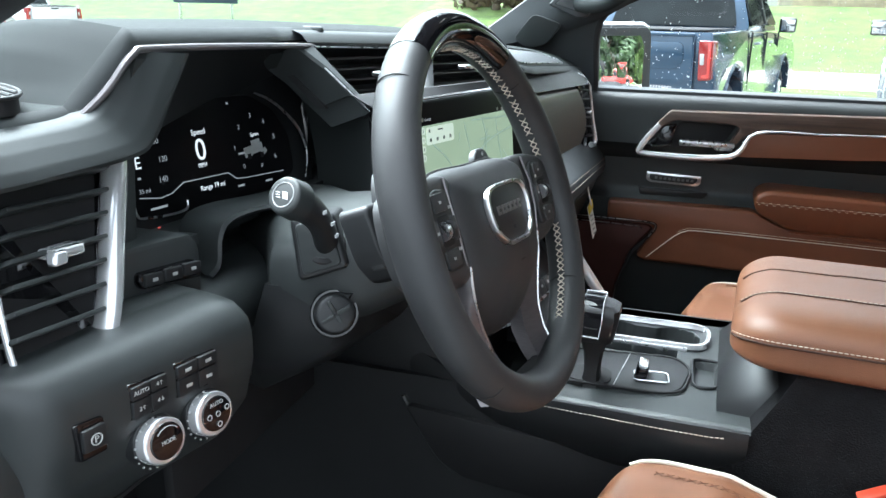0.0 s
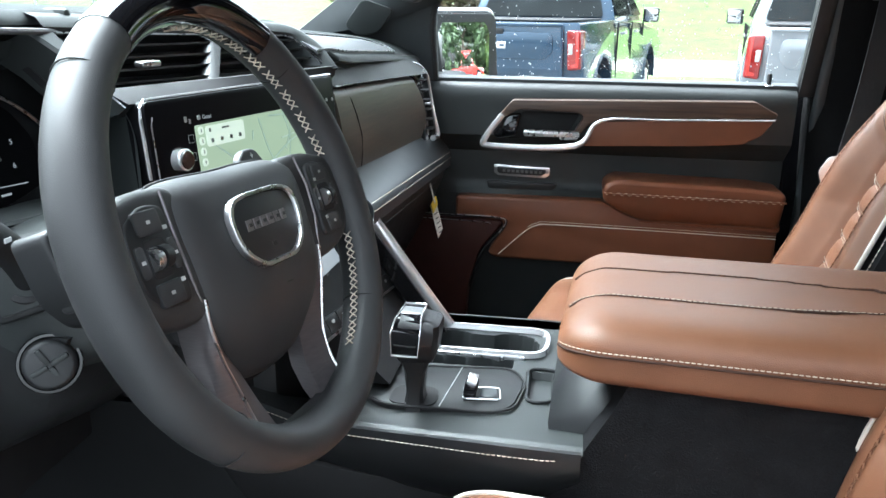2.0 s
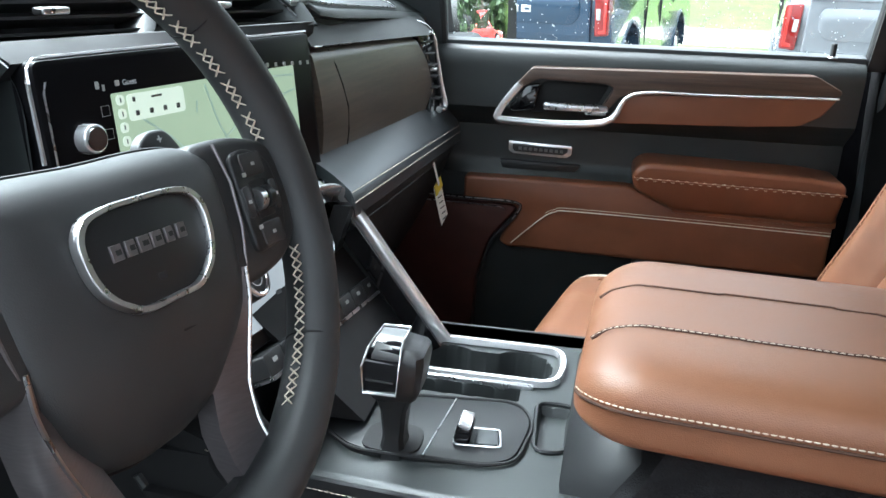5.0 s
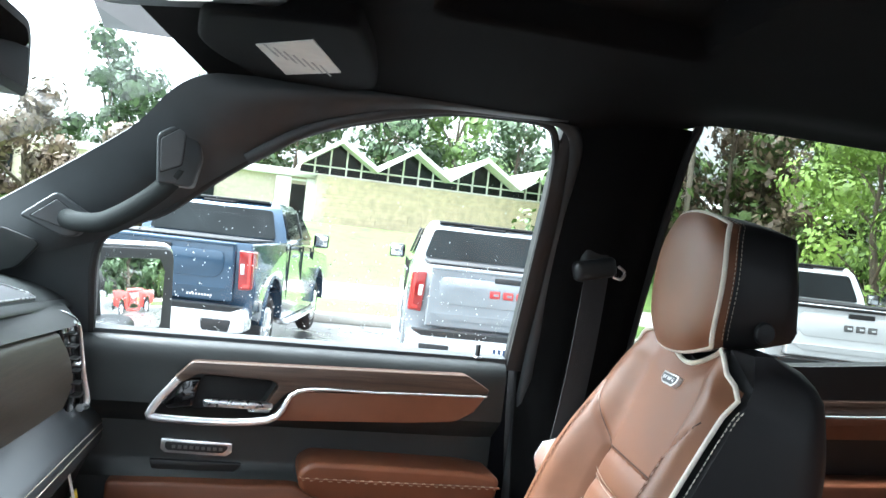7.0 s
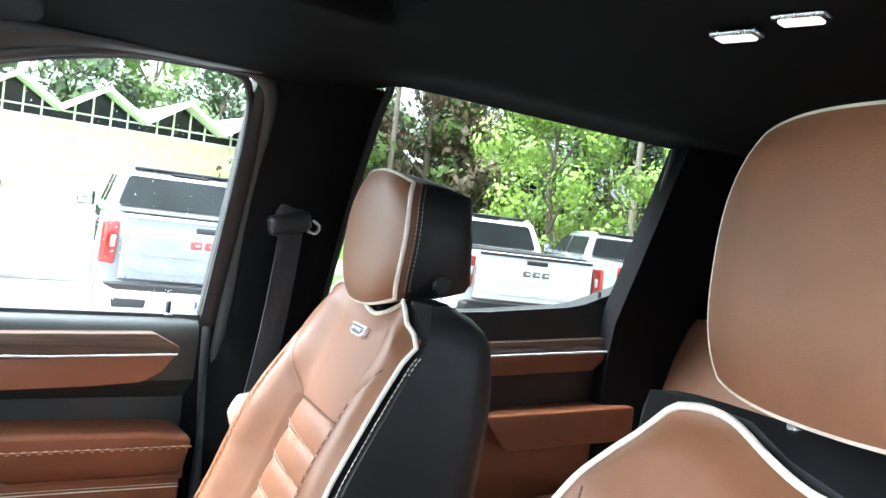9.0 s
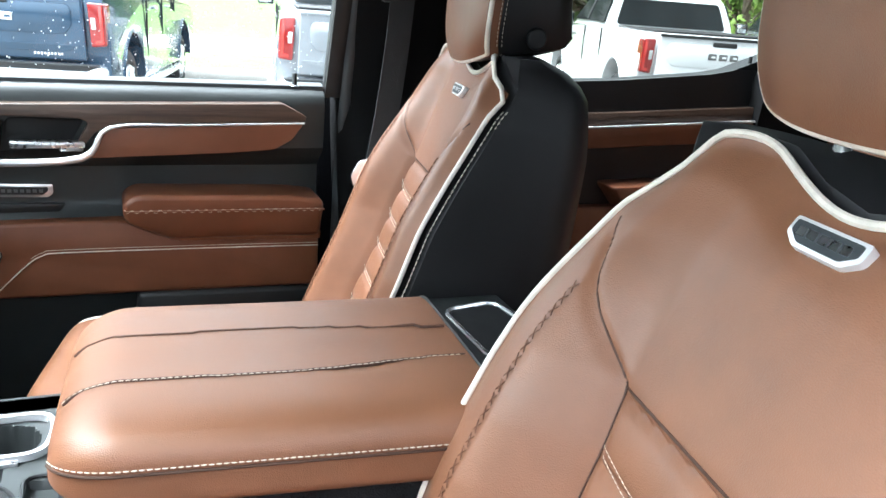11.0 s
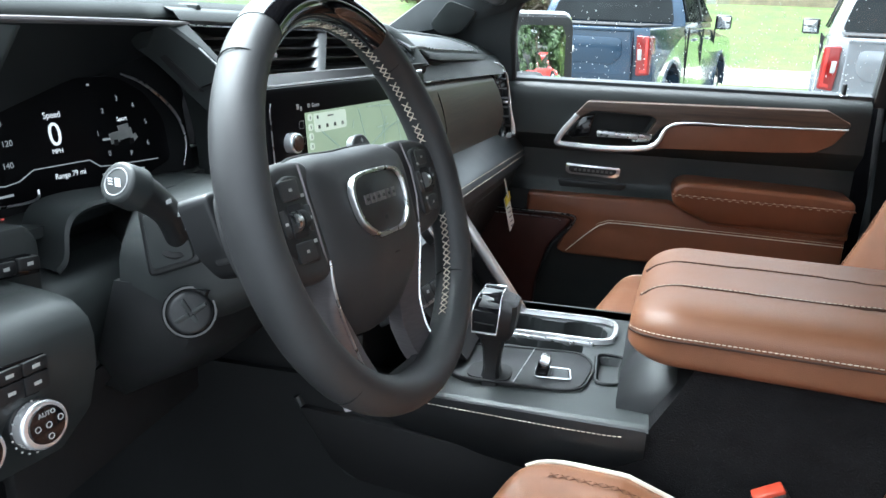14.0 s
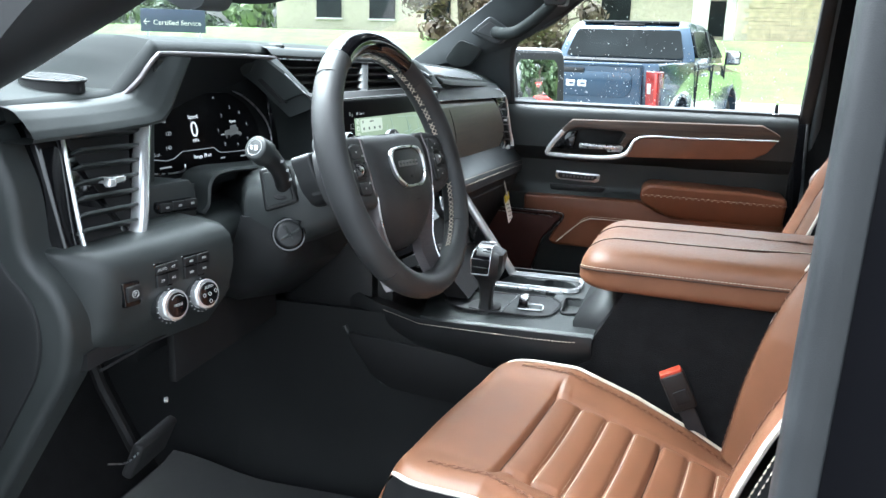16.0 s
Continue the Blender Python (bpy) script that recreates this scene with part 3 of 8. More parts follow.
part("panel", sheet(door_skin, 30, 70, 0.06, (0, 1, 0)), BLACK, PD)
# lighter grey strip: the sky's reflection along the sill put into colour
part("sill_strip", sheet(lambda u, v: (-0.22 + 0.758 * u, 1.770 + 0.05 * v, 1.4195 + 0.004 * math.sin(math.pi * v)), 12, 4, 0.02, (0, 0, -1)), SEAL, PD)
# wood strip that wraps over the pull
wood = fillet([(-0.028, 1.352), (0.000, 1.384), (0.456, 1.393), (0.498, 1.371), (0.494, 1.3615), (0.172, 1.3515), (0.150, 1.342), (0.132, 1.318), (0.118, 1.316), (0.140, 1.356), (0.128, 1.363), (0.012, 1.366), (-0.010, 1.352)], 0.006)
part("wood_strip", prism(wood, "y", 1.722, 1.765, 0.004, 3, shape=lambda x, y, z: (x, y - 0.004 * math.sin((z - 1.31) * 37), z)), WOOD, PD, "dark open-pore wood strip")
ins = fillet([(0.171, 1.348), (0.492, 1.3585), (0.472, 1.330), (0.440, 1.312), (0.36, 1.306), (0.148, 1.298), (0.132, 1.300)], 0.006)
part("insert", prism(ins, "y", 1.718, 1.765, 0.012, 4), COGNAC_D, PD, "cognac vinyl insert")
pull = [(-0.018, 1.356), (-0.052, 1.308), (-0.036, 1.293), (0.126, 1.2985), (0.172, 1.349), (0.30, 1.3545), (0.493, 1.3595)]
part("chrome_strip", sweep(smooth_line([Vector((p[0], 1.7155, p[1])) for p in pull], 5), ring(0.0036, 10), up=(0, 1, 0), scale=lambda t: 1.9 - 1.35 * sstep(0.45, 0.8, t)), CHROME, PD, "bright chrome strip")
# flat dark plate: shade of the pull's hollow put into colour
part("pull_recess", prism(fillet([(0.022, 1.360), (0.132, 1.357), (0.108, 1.312), (-0.01, 1.303), (0.0, 1.330)], 0.006), "y", 1.7465, 1.755, 0.001), SHADOW, PD)
part("lock_switch", prism(fillet([(-0.010, 1.352), (0.016, 1.356), (0.008, 1.312), (-0.030, 1.306), (-0.038, 1.315)], 0.004), "y", 1.728, 1.75, 0.003), GLOSS, PD, "gloss black lock switches")
lever = part("release_lever", join(box((0.078, 1.724, 1.320), (0.110, 0.012, 0.013), 0.004, 3), box((0.112, 1.733, 1.312), (0.036, 0.012, 0.010), 0.003)), SATIN, PD, "satin chrome release lever")
pl = part("speaker_badge", prism(fillet([(-0.040, 1.2425), (0.077, 1.239), (0.077, 1.223), (0.068, 1.2155), (-0.031, 1.2185), (-0.040, 1.2245)], 0.003), "y", 1.788, 1.80, 0.002), CHROME, PD, "chrome badge with dark script")
part("badge_face", prism(fillet([(-0.032, 1.2375), (0.069, 1.2345), (0.069, 1.228), (0.061, 1.2215), (-0.027, 1.2235), (-0.032, 1.2275)], 0.002), "y", 1.786, 1.79, 0.0005), BLACK2, pl)
for i in range(9):
    part("badge_bar", box((-0.018 + i * 0.0095, 1.7855, 1.2298 - i * 0.0002), (0.006, 0.001, 0.0055), 0), GREY, pl)
part("switch_pad", prism(fillet([(-0.055, 1.206), (0.095, 1.204), (0.085, 1.190), (-0.050, 1.190)], 0.004), "y", 1.790, 1.80, 0.002), BLACK2, PD)
arm_out = fillet([(0.186, 1.232), (0.206, 1.246), (0.47, 1.240), (0.530, 1.232), (0.532, 1.152), (0.262, 1.156), (0.192, 1.196), (0.185, 1.212)], 0.012)
part("armrest", prism(arm_out, "y", 1.706, 1.80, 0.014, 5, shape=lambda x, y, z: (x, y + 0.035 * sstep(1.205, 1.15, z), z - 0.010)), COGNAC_D, PD, "padded cognac armrest")
armst = [Vector((0.188, 1.711, 1.2085))] + [Vector((0.195 + 0.0335 * i, 1.7045, 1.209 - 0.0004 * i)) for i in range(11)]
part("armrest_seam", sweep(armst, [(-0.0008, -0.004), (0.0012, -0.004), (0.0012, 0.004), (-0.0008, 0.004)], up=(0, 1, 0)), COGNAC_D, PD)
stitches("armrest_stitching", [p + Vector((0, -0.0016, 0)) for p in armst], THREAD, PD, 0.0075, 0.85, 0.0011, (0, -1, 0), 0.0026, False)
low = fillet([(-0.115, 1.187), (0.185, 1.189), (0.25, 1.160), (0.533, 1.154), (0.533, 1.048), (-0.03, 1.056), (-0.045, 1.066), (-0.012, 1.128), (-0.020, 1.137), (-0.115, 1.140)], 0.008)
part("lower_panel", prism(low, "y", 1.752, 1.80, 0.008, 3, shape=lambda x, y, z: (x, y, z - 0.008)), COGNAC_D, PD, "cognac vinyl lower panel")
st = smooth_line([Vector((-0.022, 1.751, 1.056)), Vector((0.03, 1.751, 1.107)), Vector((0.055, 1.751, 1.123)), Vector((0.09, 1.751, 1.127)), Vector((0.30, 1.751, 1.125)), Vector((0.531, 1.751, 1.121))], 8)
part("panel_welt", tube(st, 0.0010, 6, up=(0, 1, 0)), PIPING, PD, "ivory welt")
part("panel_welt", tube([p + Vector((0, 0.0004, 0.0052)) for p in st[10:]], 0.0005, 6, up=(0, 1, 0)), THREAD, PD)
part("lower_step", prism(fillet([(0.255, 1.158), (0.534, 1.153), (0.534, 1.136), (0.262, 1.142)], 0.004), "y", 1.744, 1.79, 0.004), COGNAC_D, PD)
spk = fillet([(-0.26, 1.134), (-0.022, 1.130), (-0.014, 1.122), (-0.062, 1.060), (-0.085, 0.98), (-0.095, 0.80), (-0.26, 0.80)], 0.010)
gr = part("speaker_grille", prism(spk, "y", 1.752, 1.80, 0.006, 3), MAROON, PD, "dark brown perforated speaker grille")
rim = smooth_line([Vector((-0.26, 1.750, 1.139)), Vector((-0.10, 1.750, 1.1375)), Vector((-0.022, 1.750, 1.136)), Vector((-0.008, 1.750, 1.124)), Vector((-0.033, 1.750, 1.088)), Vector((-0.058, 1.750, 1.058)), Vector((-0.080, 1.752, 0.98))], 5)
part("grille_rim", tube(rim, 0.003, 6, up=(0, 1, 0)), BLACK2, gr, "dark rim")
part("grille_line", tube([p + Vector((0, -0.0024, 0.0015)) for p in rim[:len(rim) * 5 // 8]], 0.0010, 6, up=(0, 1, 0)), SATIN, gr, "thin bright line")
part("grille_line", tube([(-0.20, 1.7495, 1.1285), (-0.10, 1.7495, 1.1275), (-0.045, 1.7495, 1.1255), (-0.036, 1.7495, 1.1215)], 0.0010, 6, up=(0, 1, 0)), SATIN, gr, "thin bright line")
part("map_pocket", prism(fillet([(0.205, 1.046), (0.53, 1.040), (0.53, 0.78), (0.18, 0.78)], 0.012), "y", 1.745, 1.80, 0.010, 3), BLACK2, PD)
pin = part("lock_pin", disc((0.486, 1.775, 1.418), (0, 0.0, 1), 0.0045, 0.0045, 0.024, 14, 0.002), BLACK2, PD)
part("pin_collar", disc((0.486, 1.775, 1.418), (0, 0, 1), 0.009, 0.008, 0.003, 18, 0.001), SATIN, PD)
part("window_edge", sweep(smooth_line([(0.546, 1.785, 1.40), (0.548, 1.705, 1.60), (0.546, 1.655, 1.74), (0.538, 1.638, 1.795), (0.512, 1.626, 1.826), (0.43, 1.626, 1.828), (0.326, 1.632, 1.818), (0.15, 1.65, 1.768), (0.04, 1.672, 1.70), (-0.06, 1.70, 1.62), (-0.155, 1.72, 1.562), (-0.164, 1.775, 1.41)], 6), ring(0.007, 8), up=(0, 1, 0)), RUBBER, PD, "black rubber window channel")
part("rear_frame", sheet(lambda u, v: (0.542 + 0.035 * u, win_y(1.40 + 0.43 * v) - 0.004 - 0.006 * math.sin(math.pi * u), 1.40 + 0.43 * v), 4, 8, 0.03, (0, 1, 0)), BLACK2, PD)
wg = part("window_pane", sheet(lambda u, v: (-0.175 + 0.735 * u, win_y(1.38 + 0.47 * v) + 0.02, 1.38 + 0.47 * v), 2, 2), GLASS, PD, "raised clear window pane with raindrops")
wg.visible_shadow = False

# ---------------------------------------------------------------- the rear passenger door
RD = thing("rear_passenger_door", (1.2, 1.80, 1.0), "closed rear door with cognac vinyl and a chrome strip", "car door")
BELT = [(0.75, 1.430), (1.18, 1.452), (1.45, 1.475), (1.70, 1.56)]
part("panel", sheet(lambda u, v: (0.78 + 0.92 * u, 1.765 + 0.02 * (1 - v), 0.75 + (lerp_table(BELT, 0.78 + 0.92 * u) - 0.75) * v), 16, 16, 0.05, (0, 1, 0)), BLACK2, RD)
part("wood_strip", prism(fillet([(0.86, 1.370), (1.565, 1.405), (1.60, 1.390), (1.56, 1.375), (0.86, 1.350)], 0.006), "y", 1.748, 1.78, 0.005), WOOD, RD)
part("insert", prism(fillet([(0.86, 1.348), (1.56, 1.372), (1.50, 1.325), (0.86, 1.300)], 0.01), "y", 1.742, 1.78, 0.01, 3), COGNAC_D, RD)
part("chrome_strip", tube([Vector((0.86, 1.738, 1.288)), Vector((0.97, 1.738, 1.292)), Vector((1.00, 1.738, 1.350)), Vector((1.56, 1.738, 1.374))], 0.0035, 6, up=(0, 1, 0)), CHROME, RD)
part("armrest", prism(fillet([(1.15, 1.235), (1.62, 1.245), (1.62, 1.16), (1.22, 1.155)], 0.015), "y", 1.70, 1.78, 0.02, 4), COGNAC_D, RD)
part("lower_panel", prism(fillet([(0.80, 1.18), (1.68, 1.18), (1.68, 0.98), (0.80, 0.98)], 0.01), "y", 1.752, 1.78, 0.008), COGNAC_D, RD)
part("lock_pin", disc((1.525, 1.775, 1.49), (0, 0, 1), 0.004, 0.004, 0.025, 12, 0.002), BLACK2, RD)
part("window_edge", sweep(smooth_line([(0.772, 1.775, 1.42), (0.768, 1.70, 1.62), (0.770, 1.652, 1.746), (0.778, 1.618, 1.842), (0.81, 1.603, 1.872), (1.05, 1.598, 1.880), (1.49, 1.598, 1.882), (1.530, 1.606, 1.860), (1.550, 1.660, 1.71), (1.590, 1.752, 1.47)], 6), ring(0.008, 8), up=(0, 1, 0)), RUBBER, RD)
rg = part("window_pane", sheet(lambda u, v: (0.75 + 0.90 * u, win_y(1.40 + 0.50 * v) + 0.02, 1.40 + 0.50 * v), 2, 2), TINTED, RD, "tinted rear window pane")
rg.visible_shadow = False

# belt on the pillar
SB = thing("seat_belt", (0.66, 1.62, 1.5), "black seat belt hanging on the centre pillar", "seat belt")
part("webbing", sheet(lambda u, v: (0.645 + 0.045 * u - 0.065 * v + 0.01 * math.sin(v * 3), 1.655 - 0.02 * v + 0.004 * u, 1.60 - 0.42 * v), 3, 20, 0.002, (0, 1, 0)), WEB, SB)
part("guide", box((0.665, 1.665, 1.60), (0.075, 0.03, 0.035), 0.010, 3, (0, -14, 0)), BLACK2, SB)
part("guide_cover", box((0.668, 1.675, 1.64), (0.06, 0.03, 0.10), 0.014, 3), BLACK2, SB)
part("guide_ring", tube(smooth_line([(0.700, 1.648, 1.610), (0.712, 1.645, 1.600), (0.706, 1.645, 1.588), (0.692, 1.648, 1.590)], 5), 0.003, 8), CHROME, SB)
for c_ in SB.children_recursive:
    c_.data.transform(Matrix.Translation((-0.022, 0, 0)))
lp = part("latch_plate", prism(fillet([(0.570, 1.310), (0.600, 1.318), (0.612, 1.290), (0.602, 1.255), (0.566, 1.252), (0.556, 1.285)], 0.006), "y", 1.626, 1.630, 0.001), CHROME, SB, "chrome latch plate")
part("latch_slot", box((0.586, 1.6255, 1.282), (0.014, 0.003, 0.040), 0.001, 1, (0, 12, 0)), SHADOW, lp)
part("buckle_holder", box((0.60, 1.64, 1.232), (0.06, 0.03, 0.055), 0.01, 3), BLACK2, SB)

# ---------------------------------------------------------------- on the roof lining
VS = thing("sun_visor", (0.12, 1.52, 1.86), "black folded-up sun visor with a pale warning label", "sun visor")
visor = fillet([(-0.005, 1.26), (0.150, 1.215), (0.190, 1.37), (0.222, 1.545), (0.165, 1.63), (0.06, 1.61), (0.003, 1.482), (-0.02, 1.40)], 0.03)
part("board", prism(visor, "z", 1.824, 1.850, 0.008, 3), HEADLINER, VS)
part("warning_label", prism([(0.050, 1.370), (0.112, 1.300), (0.160, 1.455), (0.092, 1.528)], "z", 1.8225, 1.83, 0), PAPER, VS, "pale printed warning label")
for i in range(7):
    part("label_line", box((0.068 + 0.012 * i, 1.385 + 0.012 * i, 1.8222), (0.0025, 0.060, 0.0006), 0, 1, (0, 0, -18)), GREYP, VS)
part("hook", box((0.228, 1.472, 1.868), (0.040, 0.018, 0.014), 0.004, 2, (0, 0, 10)), SEAL, VS)
OC = thing("overhead_console", (0.0, 1.07, 1.86), "black overhead console with reading lamps and buttons", "overhead console")
part("housing", prism(fillet([(-0.165, 0.86), (0.090, 0.86), (0.062, 1.05), (0.045, 1.235), (0.010, 1.275), (-0.165, 1.36), (-0.215, 1.30), (-0.215, 0.90)], 0.03), "z", 1.836, 1.90, 0.014, 4, shape=lambda x, y, z: (x + 0.12 * (y - 1.07) + 0.02, y, z)), BLACK2, OC)
part("housing_step", prism(fillet([(-0.115, 0.92), (0.052, 0.92), (0.036, 1.205), (0.010, 1.240), (-0.10, 1.290), (-0.118, 1.26)], 0.02), "z", 1.833, 1.84, 0.003, 2, shape=lambda x, y, z: (x + 0.12 * (y - 1.07) + 0.01, y, z)), BLACK, OC)
part("button_field", prism(fillet([(-0.095, 0.95), (0.034, 0.95), (0.028, 1.19), (0.000, 1.215), (-0.085, 1.262), (-0.098, 1.245)], 0.014), "z", 1.8305, 1.84, 0.002, 2, shape=lambda x, y, z: (x + 0.12 * (y - 1.07) + 0.01, y, z)), SEAL, OC, "dark grey button panel")
for x0, y0, x1, y1 in ((-0.058, 1.145, 0.004, 1.103), (-0.057, 1.182, 0.006, 1.138), (-0.057, 1.22, 0.008, 1.171), (-0.066, 1.108, 0.000, 1.070)):
    part("button", tube([(x0, y0, 1.8325), (x1, y1, 1.8325)], 0.0065, 8, up=(0, 0, 1)), BLACK2, OC)
part("switch_frame", box((0.026, 1.118, 1.8295), (0.020, 0.066, 0.004), 0.002, 2, (0, 0, -8)), BLACK2, OC)
for q in (-0.02, 0.0, 0.02):
    part("switch_key", box((0.026 + 0.14 * q, 1.118 + q, 1.8270), (0.013, 0.017, 0.003), 0.001, 1, (0, 0, -8)), SEAL, OC)
part("lamp_lens", prism(fillet([(-0.066, 1.068), (-0.017, 1.033), (-0.012, 1.072), (-0.066, 1.102)], 0.005), "z", 1.829, 1.836, 0.001), LAMPGLOW, OC, "pale reading lamp lens")
part("lamp_lens", prism(fillet([(-0.048, 1.234), (0.003, 1.201), (0.007, 1.233), (-0.040, 1.262)], 0.004), "z", 1.829, 1.836, 0.001), LAMPGLOW, OC, "pale reading lamp lens")
part("front_strip", prism(fillet([(-0.150, 1.09), (-0.125, 1.07), (-0.100, 1.27), (-0.126, 1.285)], 0.006), "z", 1.8335, 1.84, 0.001), SHADOW, OC)
part("strip_label", prism([(-0.118, 1.238), (-0.110, 1.230), (-0.103, 1.262), (-0.111, 1.268)], "z", 1.832, 1.835, 0), GREYP, OC)
MC = thing("roof_microphone", (0.136, 1.21, 1.885), "small black ribbed microphone grille in the roof lining", "microphone")
part("body", box((0.136, 1.212, 1.880), (0.020, 0.034, 0.012), 0.005, 3, (0, 0, 35)), BLACK2, MC)
for i in range(6):
    part("rib", box((0.142 - 0.0026 * i * 0.6, 1.201 + 0.0046 * i, 1.8735), (0.016, 0.0014, 0.002), 0, 1, (0, 0, 35)), SEAL, MC)
for (x, y) in ((0.855, 0.966), (0.832, 0.872)):
    d = thing("dome_lamp", (x, y, 1.885), "lit clear dome lamp in the roof lining", "lamp", "dome lamps")
    part("bezel", box((x, y, 1.884), (0.030, 0.056, 0.008), 0.004, 2, (0, 0, 12)), SATIN, d)
    part("lens", box((x, y, 1.880), (0.020, 0.044, 0.006), 0.004, 2, (0, 0, 12)), LAMPGLOW, d)
RM = thing("rear_view_mirror", (-0.15, 1.03, 1.72), "black inside rear-view mirror on the windscreen", "mirror")
part("housing", prism(fillet([(0.90, 1.765), (1.16, 1.765), (1.17, 1.70), (0.89, 1.70)], 0.022), "x", -0.165, -0.135, 0.012, 4), BLACK2, RM)
part("glass", prism(fillet([(0.91, 1.757), (1.15, 1.757), (1.16, 1.708), (0.90, 1.708)], 0.016), "x", -0.134, -0.137, 0), MIRROR, RM)
part("stem", tube([(-0.16, 1.04, 1.74), (-0.22, 1.05, 1.80)], 0.012, 8), BLACK2, RM)

# ---------------------------------------------------------------- the outside mirror
OM = thing("door_mirror", (-0.14, 2.0, 1.42), "outside mirror with chrome cap and rain-spotted glass", "mirror")
mn = Vector((0.845, -0.53, 0.066)).normalized()
mm = basis((-0.136, 2.0, 1.455), Vector((0, 0, 1)).cross(mn), mn.cross(Vector((0, 0, 1)).cross(mn)))


def mirror_plate(pts, d0, d1, bev):
    bm = prism(pts, "z", d0, d1, bev, 3)
    bm.transform(mm)
    return bm


outline = fillet([(-0.115, 0.085), (0.115, 0.085), (0.115, -0.10), (0.09, -0.125), (-0.105, -0.12)], 0.025, 5)
part("housing", mirror_plate([(p[0] * 1.045, p[1] * 1.055) for p in outline], -0.003, -0.10, 0.0), BLACK2, OM)
part("rim", mirror_plate([(p[0] * 1.035, p[1] * 1.045) for p in outline], 0.002, -0.006, 0.003), BLACK2, OM)
gl = bmesh.new()
cv = gl.verts.new((0, -0.01, 0.0035))
rs = []
for k in range(1, 11):
    rs.append([gl.verts.new((p[0] * k / 10, -0.01 + (p[1] + 0.01) * k / 10, 0.0085 - ((p[0] * k / 10) ** 2 + (p[1] * k / 10) ** 2) / (2 * 1.5) - 0.003)) for p in outline])
for q in range(len(outline)):
    gl.faces.new((cv, rs[0][q], rs[0][(q + 1) % len(outline)]))
    for k in range(9):
        gl.faces.new((rs[k][q], rs[k + 1][q], rs[k + 1][(q + 1) % len(outline)], rs[k][(q + 1) % len(outline)]))
gl.transform(mm)
part("glass", gl, MIRROR, OM, "silvered convex mirror glass")
cap = [(p[0] * 1.06, p[1] * 1.09 + 0.002) for p in outline if p[1] > 0.02]
part("chrome_cap", tube([mm @ Vector((p[0], p[1], -0.012)) for p in cap], 0.007, 8), CHROME, OM, "chrome cap edge")
part("arm", box((-0.17, 1.91, 1.39), (0.10, 0.14, 0.06), 0.02, 3), BLACK2, OM)


# ---------------------------------------------------------------- the dashboard
DB = thing("dashboard", (-0.45, YC, 1.3), "black soft-touch dashboard with chrome trim and wood panels", "dashboard")


def top_edge(y):
    """Front edge of the dashboard's top: x and z."""
    x = lerp_table([(0.33, -0.430), (0.50, -0.418), (0.545, -0.398), (0.80, -0.400), (0.86, -0.412), (0.95, -0.384), (1.05, -0.350), (1.15, -0.314), (1.205, -0.292), (1.236, -0.276), (1.25, -0.250), (1.262, -0.225), (1.30, -0.216), (1.70, -0.203), (1.85, -0.200)], y)
    z = lerp_table([(0.33, 1.492), (0.498, 1.497), (0.548, 1.556), (0.86, 1.552), (0.95, 1.549), (1.15, 1.542), (1.205, 1.538), (1.236, 1.530), (1.25, 1.512), (1.262, 1.494), (1.30, 1.489), (1.55, 1.476), (1.76, 1.463), (1.85, 1.440)], y)
    return x, z


def dash_top(u, v):
    y = 0.335 + 1.485 * v
    return top_point(y, u ** 1.7)


def top_point(y, u):
    """A point of the dashboard's top, u from its front edge to the windscreen."""
    v = (y - 0.335) / 1.485
    x, z = top_edge(y)
    zb = 1.535 - 0.03 * abs(2 * v - 1) ** 3
    back = -0.97 + 0.20 * (2 * v - 1) ** 2
    bolster = 0.034 * (1 - math.exp(-(x - back) * u / 0.045)) * sstep(1.236, 1.262, y)
    k = sstep(0.0, 0.75, u)
    crown = 0.010 * math.sin(math.pi * min(1, u * 2.2)) * (1 if 0.52 < y < 1.25 else 0.0)
    return (x + (back - x) * u, y, z + (zb - z) * k + bolster * (1 - 0.8 * k) + crown)


part("top_pad", sheet(dash_top, 40, 200, 0.02, (0, 0, -1)), TOPPAD, DB)


def brow(u, v):
    """The rounded lip that hangs from the top's edge."""
    y = 0.335 + 1.485 * v
    x, z = top_edge(y)
    a = u * math.pi * 0.55
    drop = lerp_table([(0.33, 0.03), (0.5, 0.022), (0.93, 0.020), (1.0, 0.018), (1.25, 0.016), (1.85, 0.015)], y)
    return (x + 0.010 * math.sin(a * 1.2) - 0.03 * sstep(0.8, 1, u), y, z - drop * u ** 1.2)


part("top_lip", sheet(brow, 8, 200), BLACK, DB)
trimp = smooth_line([Vector((-0.408, 0.497, 1.484)), Vector((-0.394, 0.520, 1.508)), Vector((-0.386, 0.545, 1.535)), Vector((-0.386, 0.575, 1.539)), Vector((-0.386, 0.75, 1.535)), Vector((-0.386, 0.892, 1.530))], 6)
part("hood_chrome", sweep(trimp, ring(0.0032, 8), up=(1, 0, 0)), DARKCHROME, DB, "chrome line under the hood")
part("hood_end", box((-0.402, 0.898, 1.541), (0.03, 0.012, 0.024), 0.005), BLACK, DB)
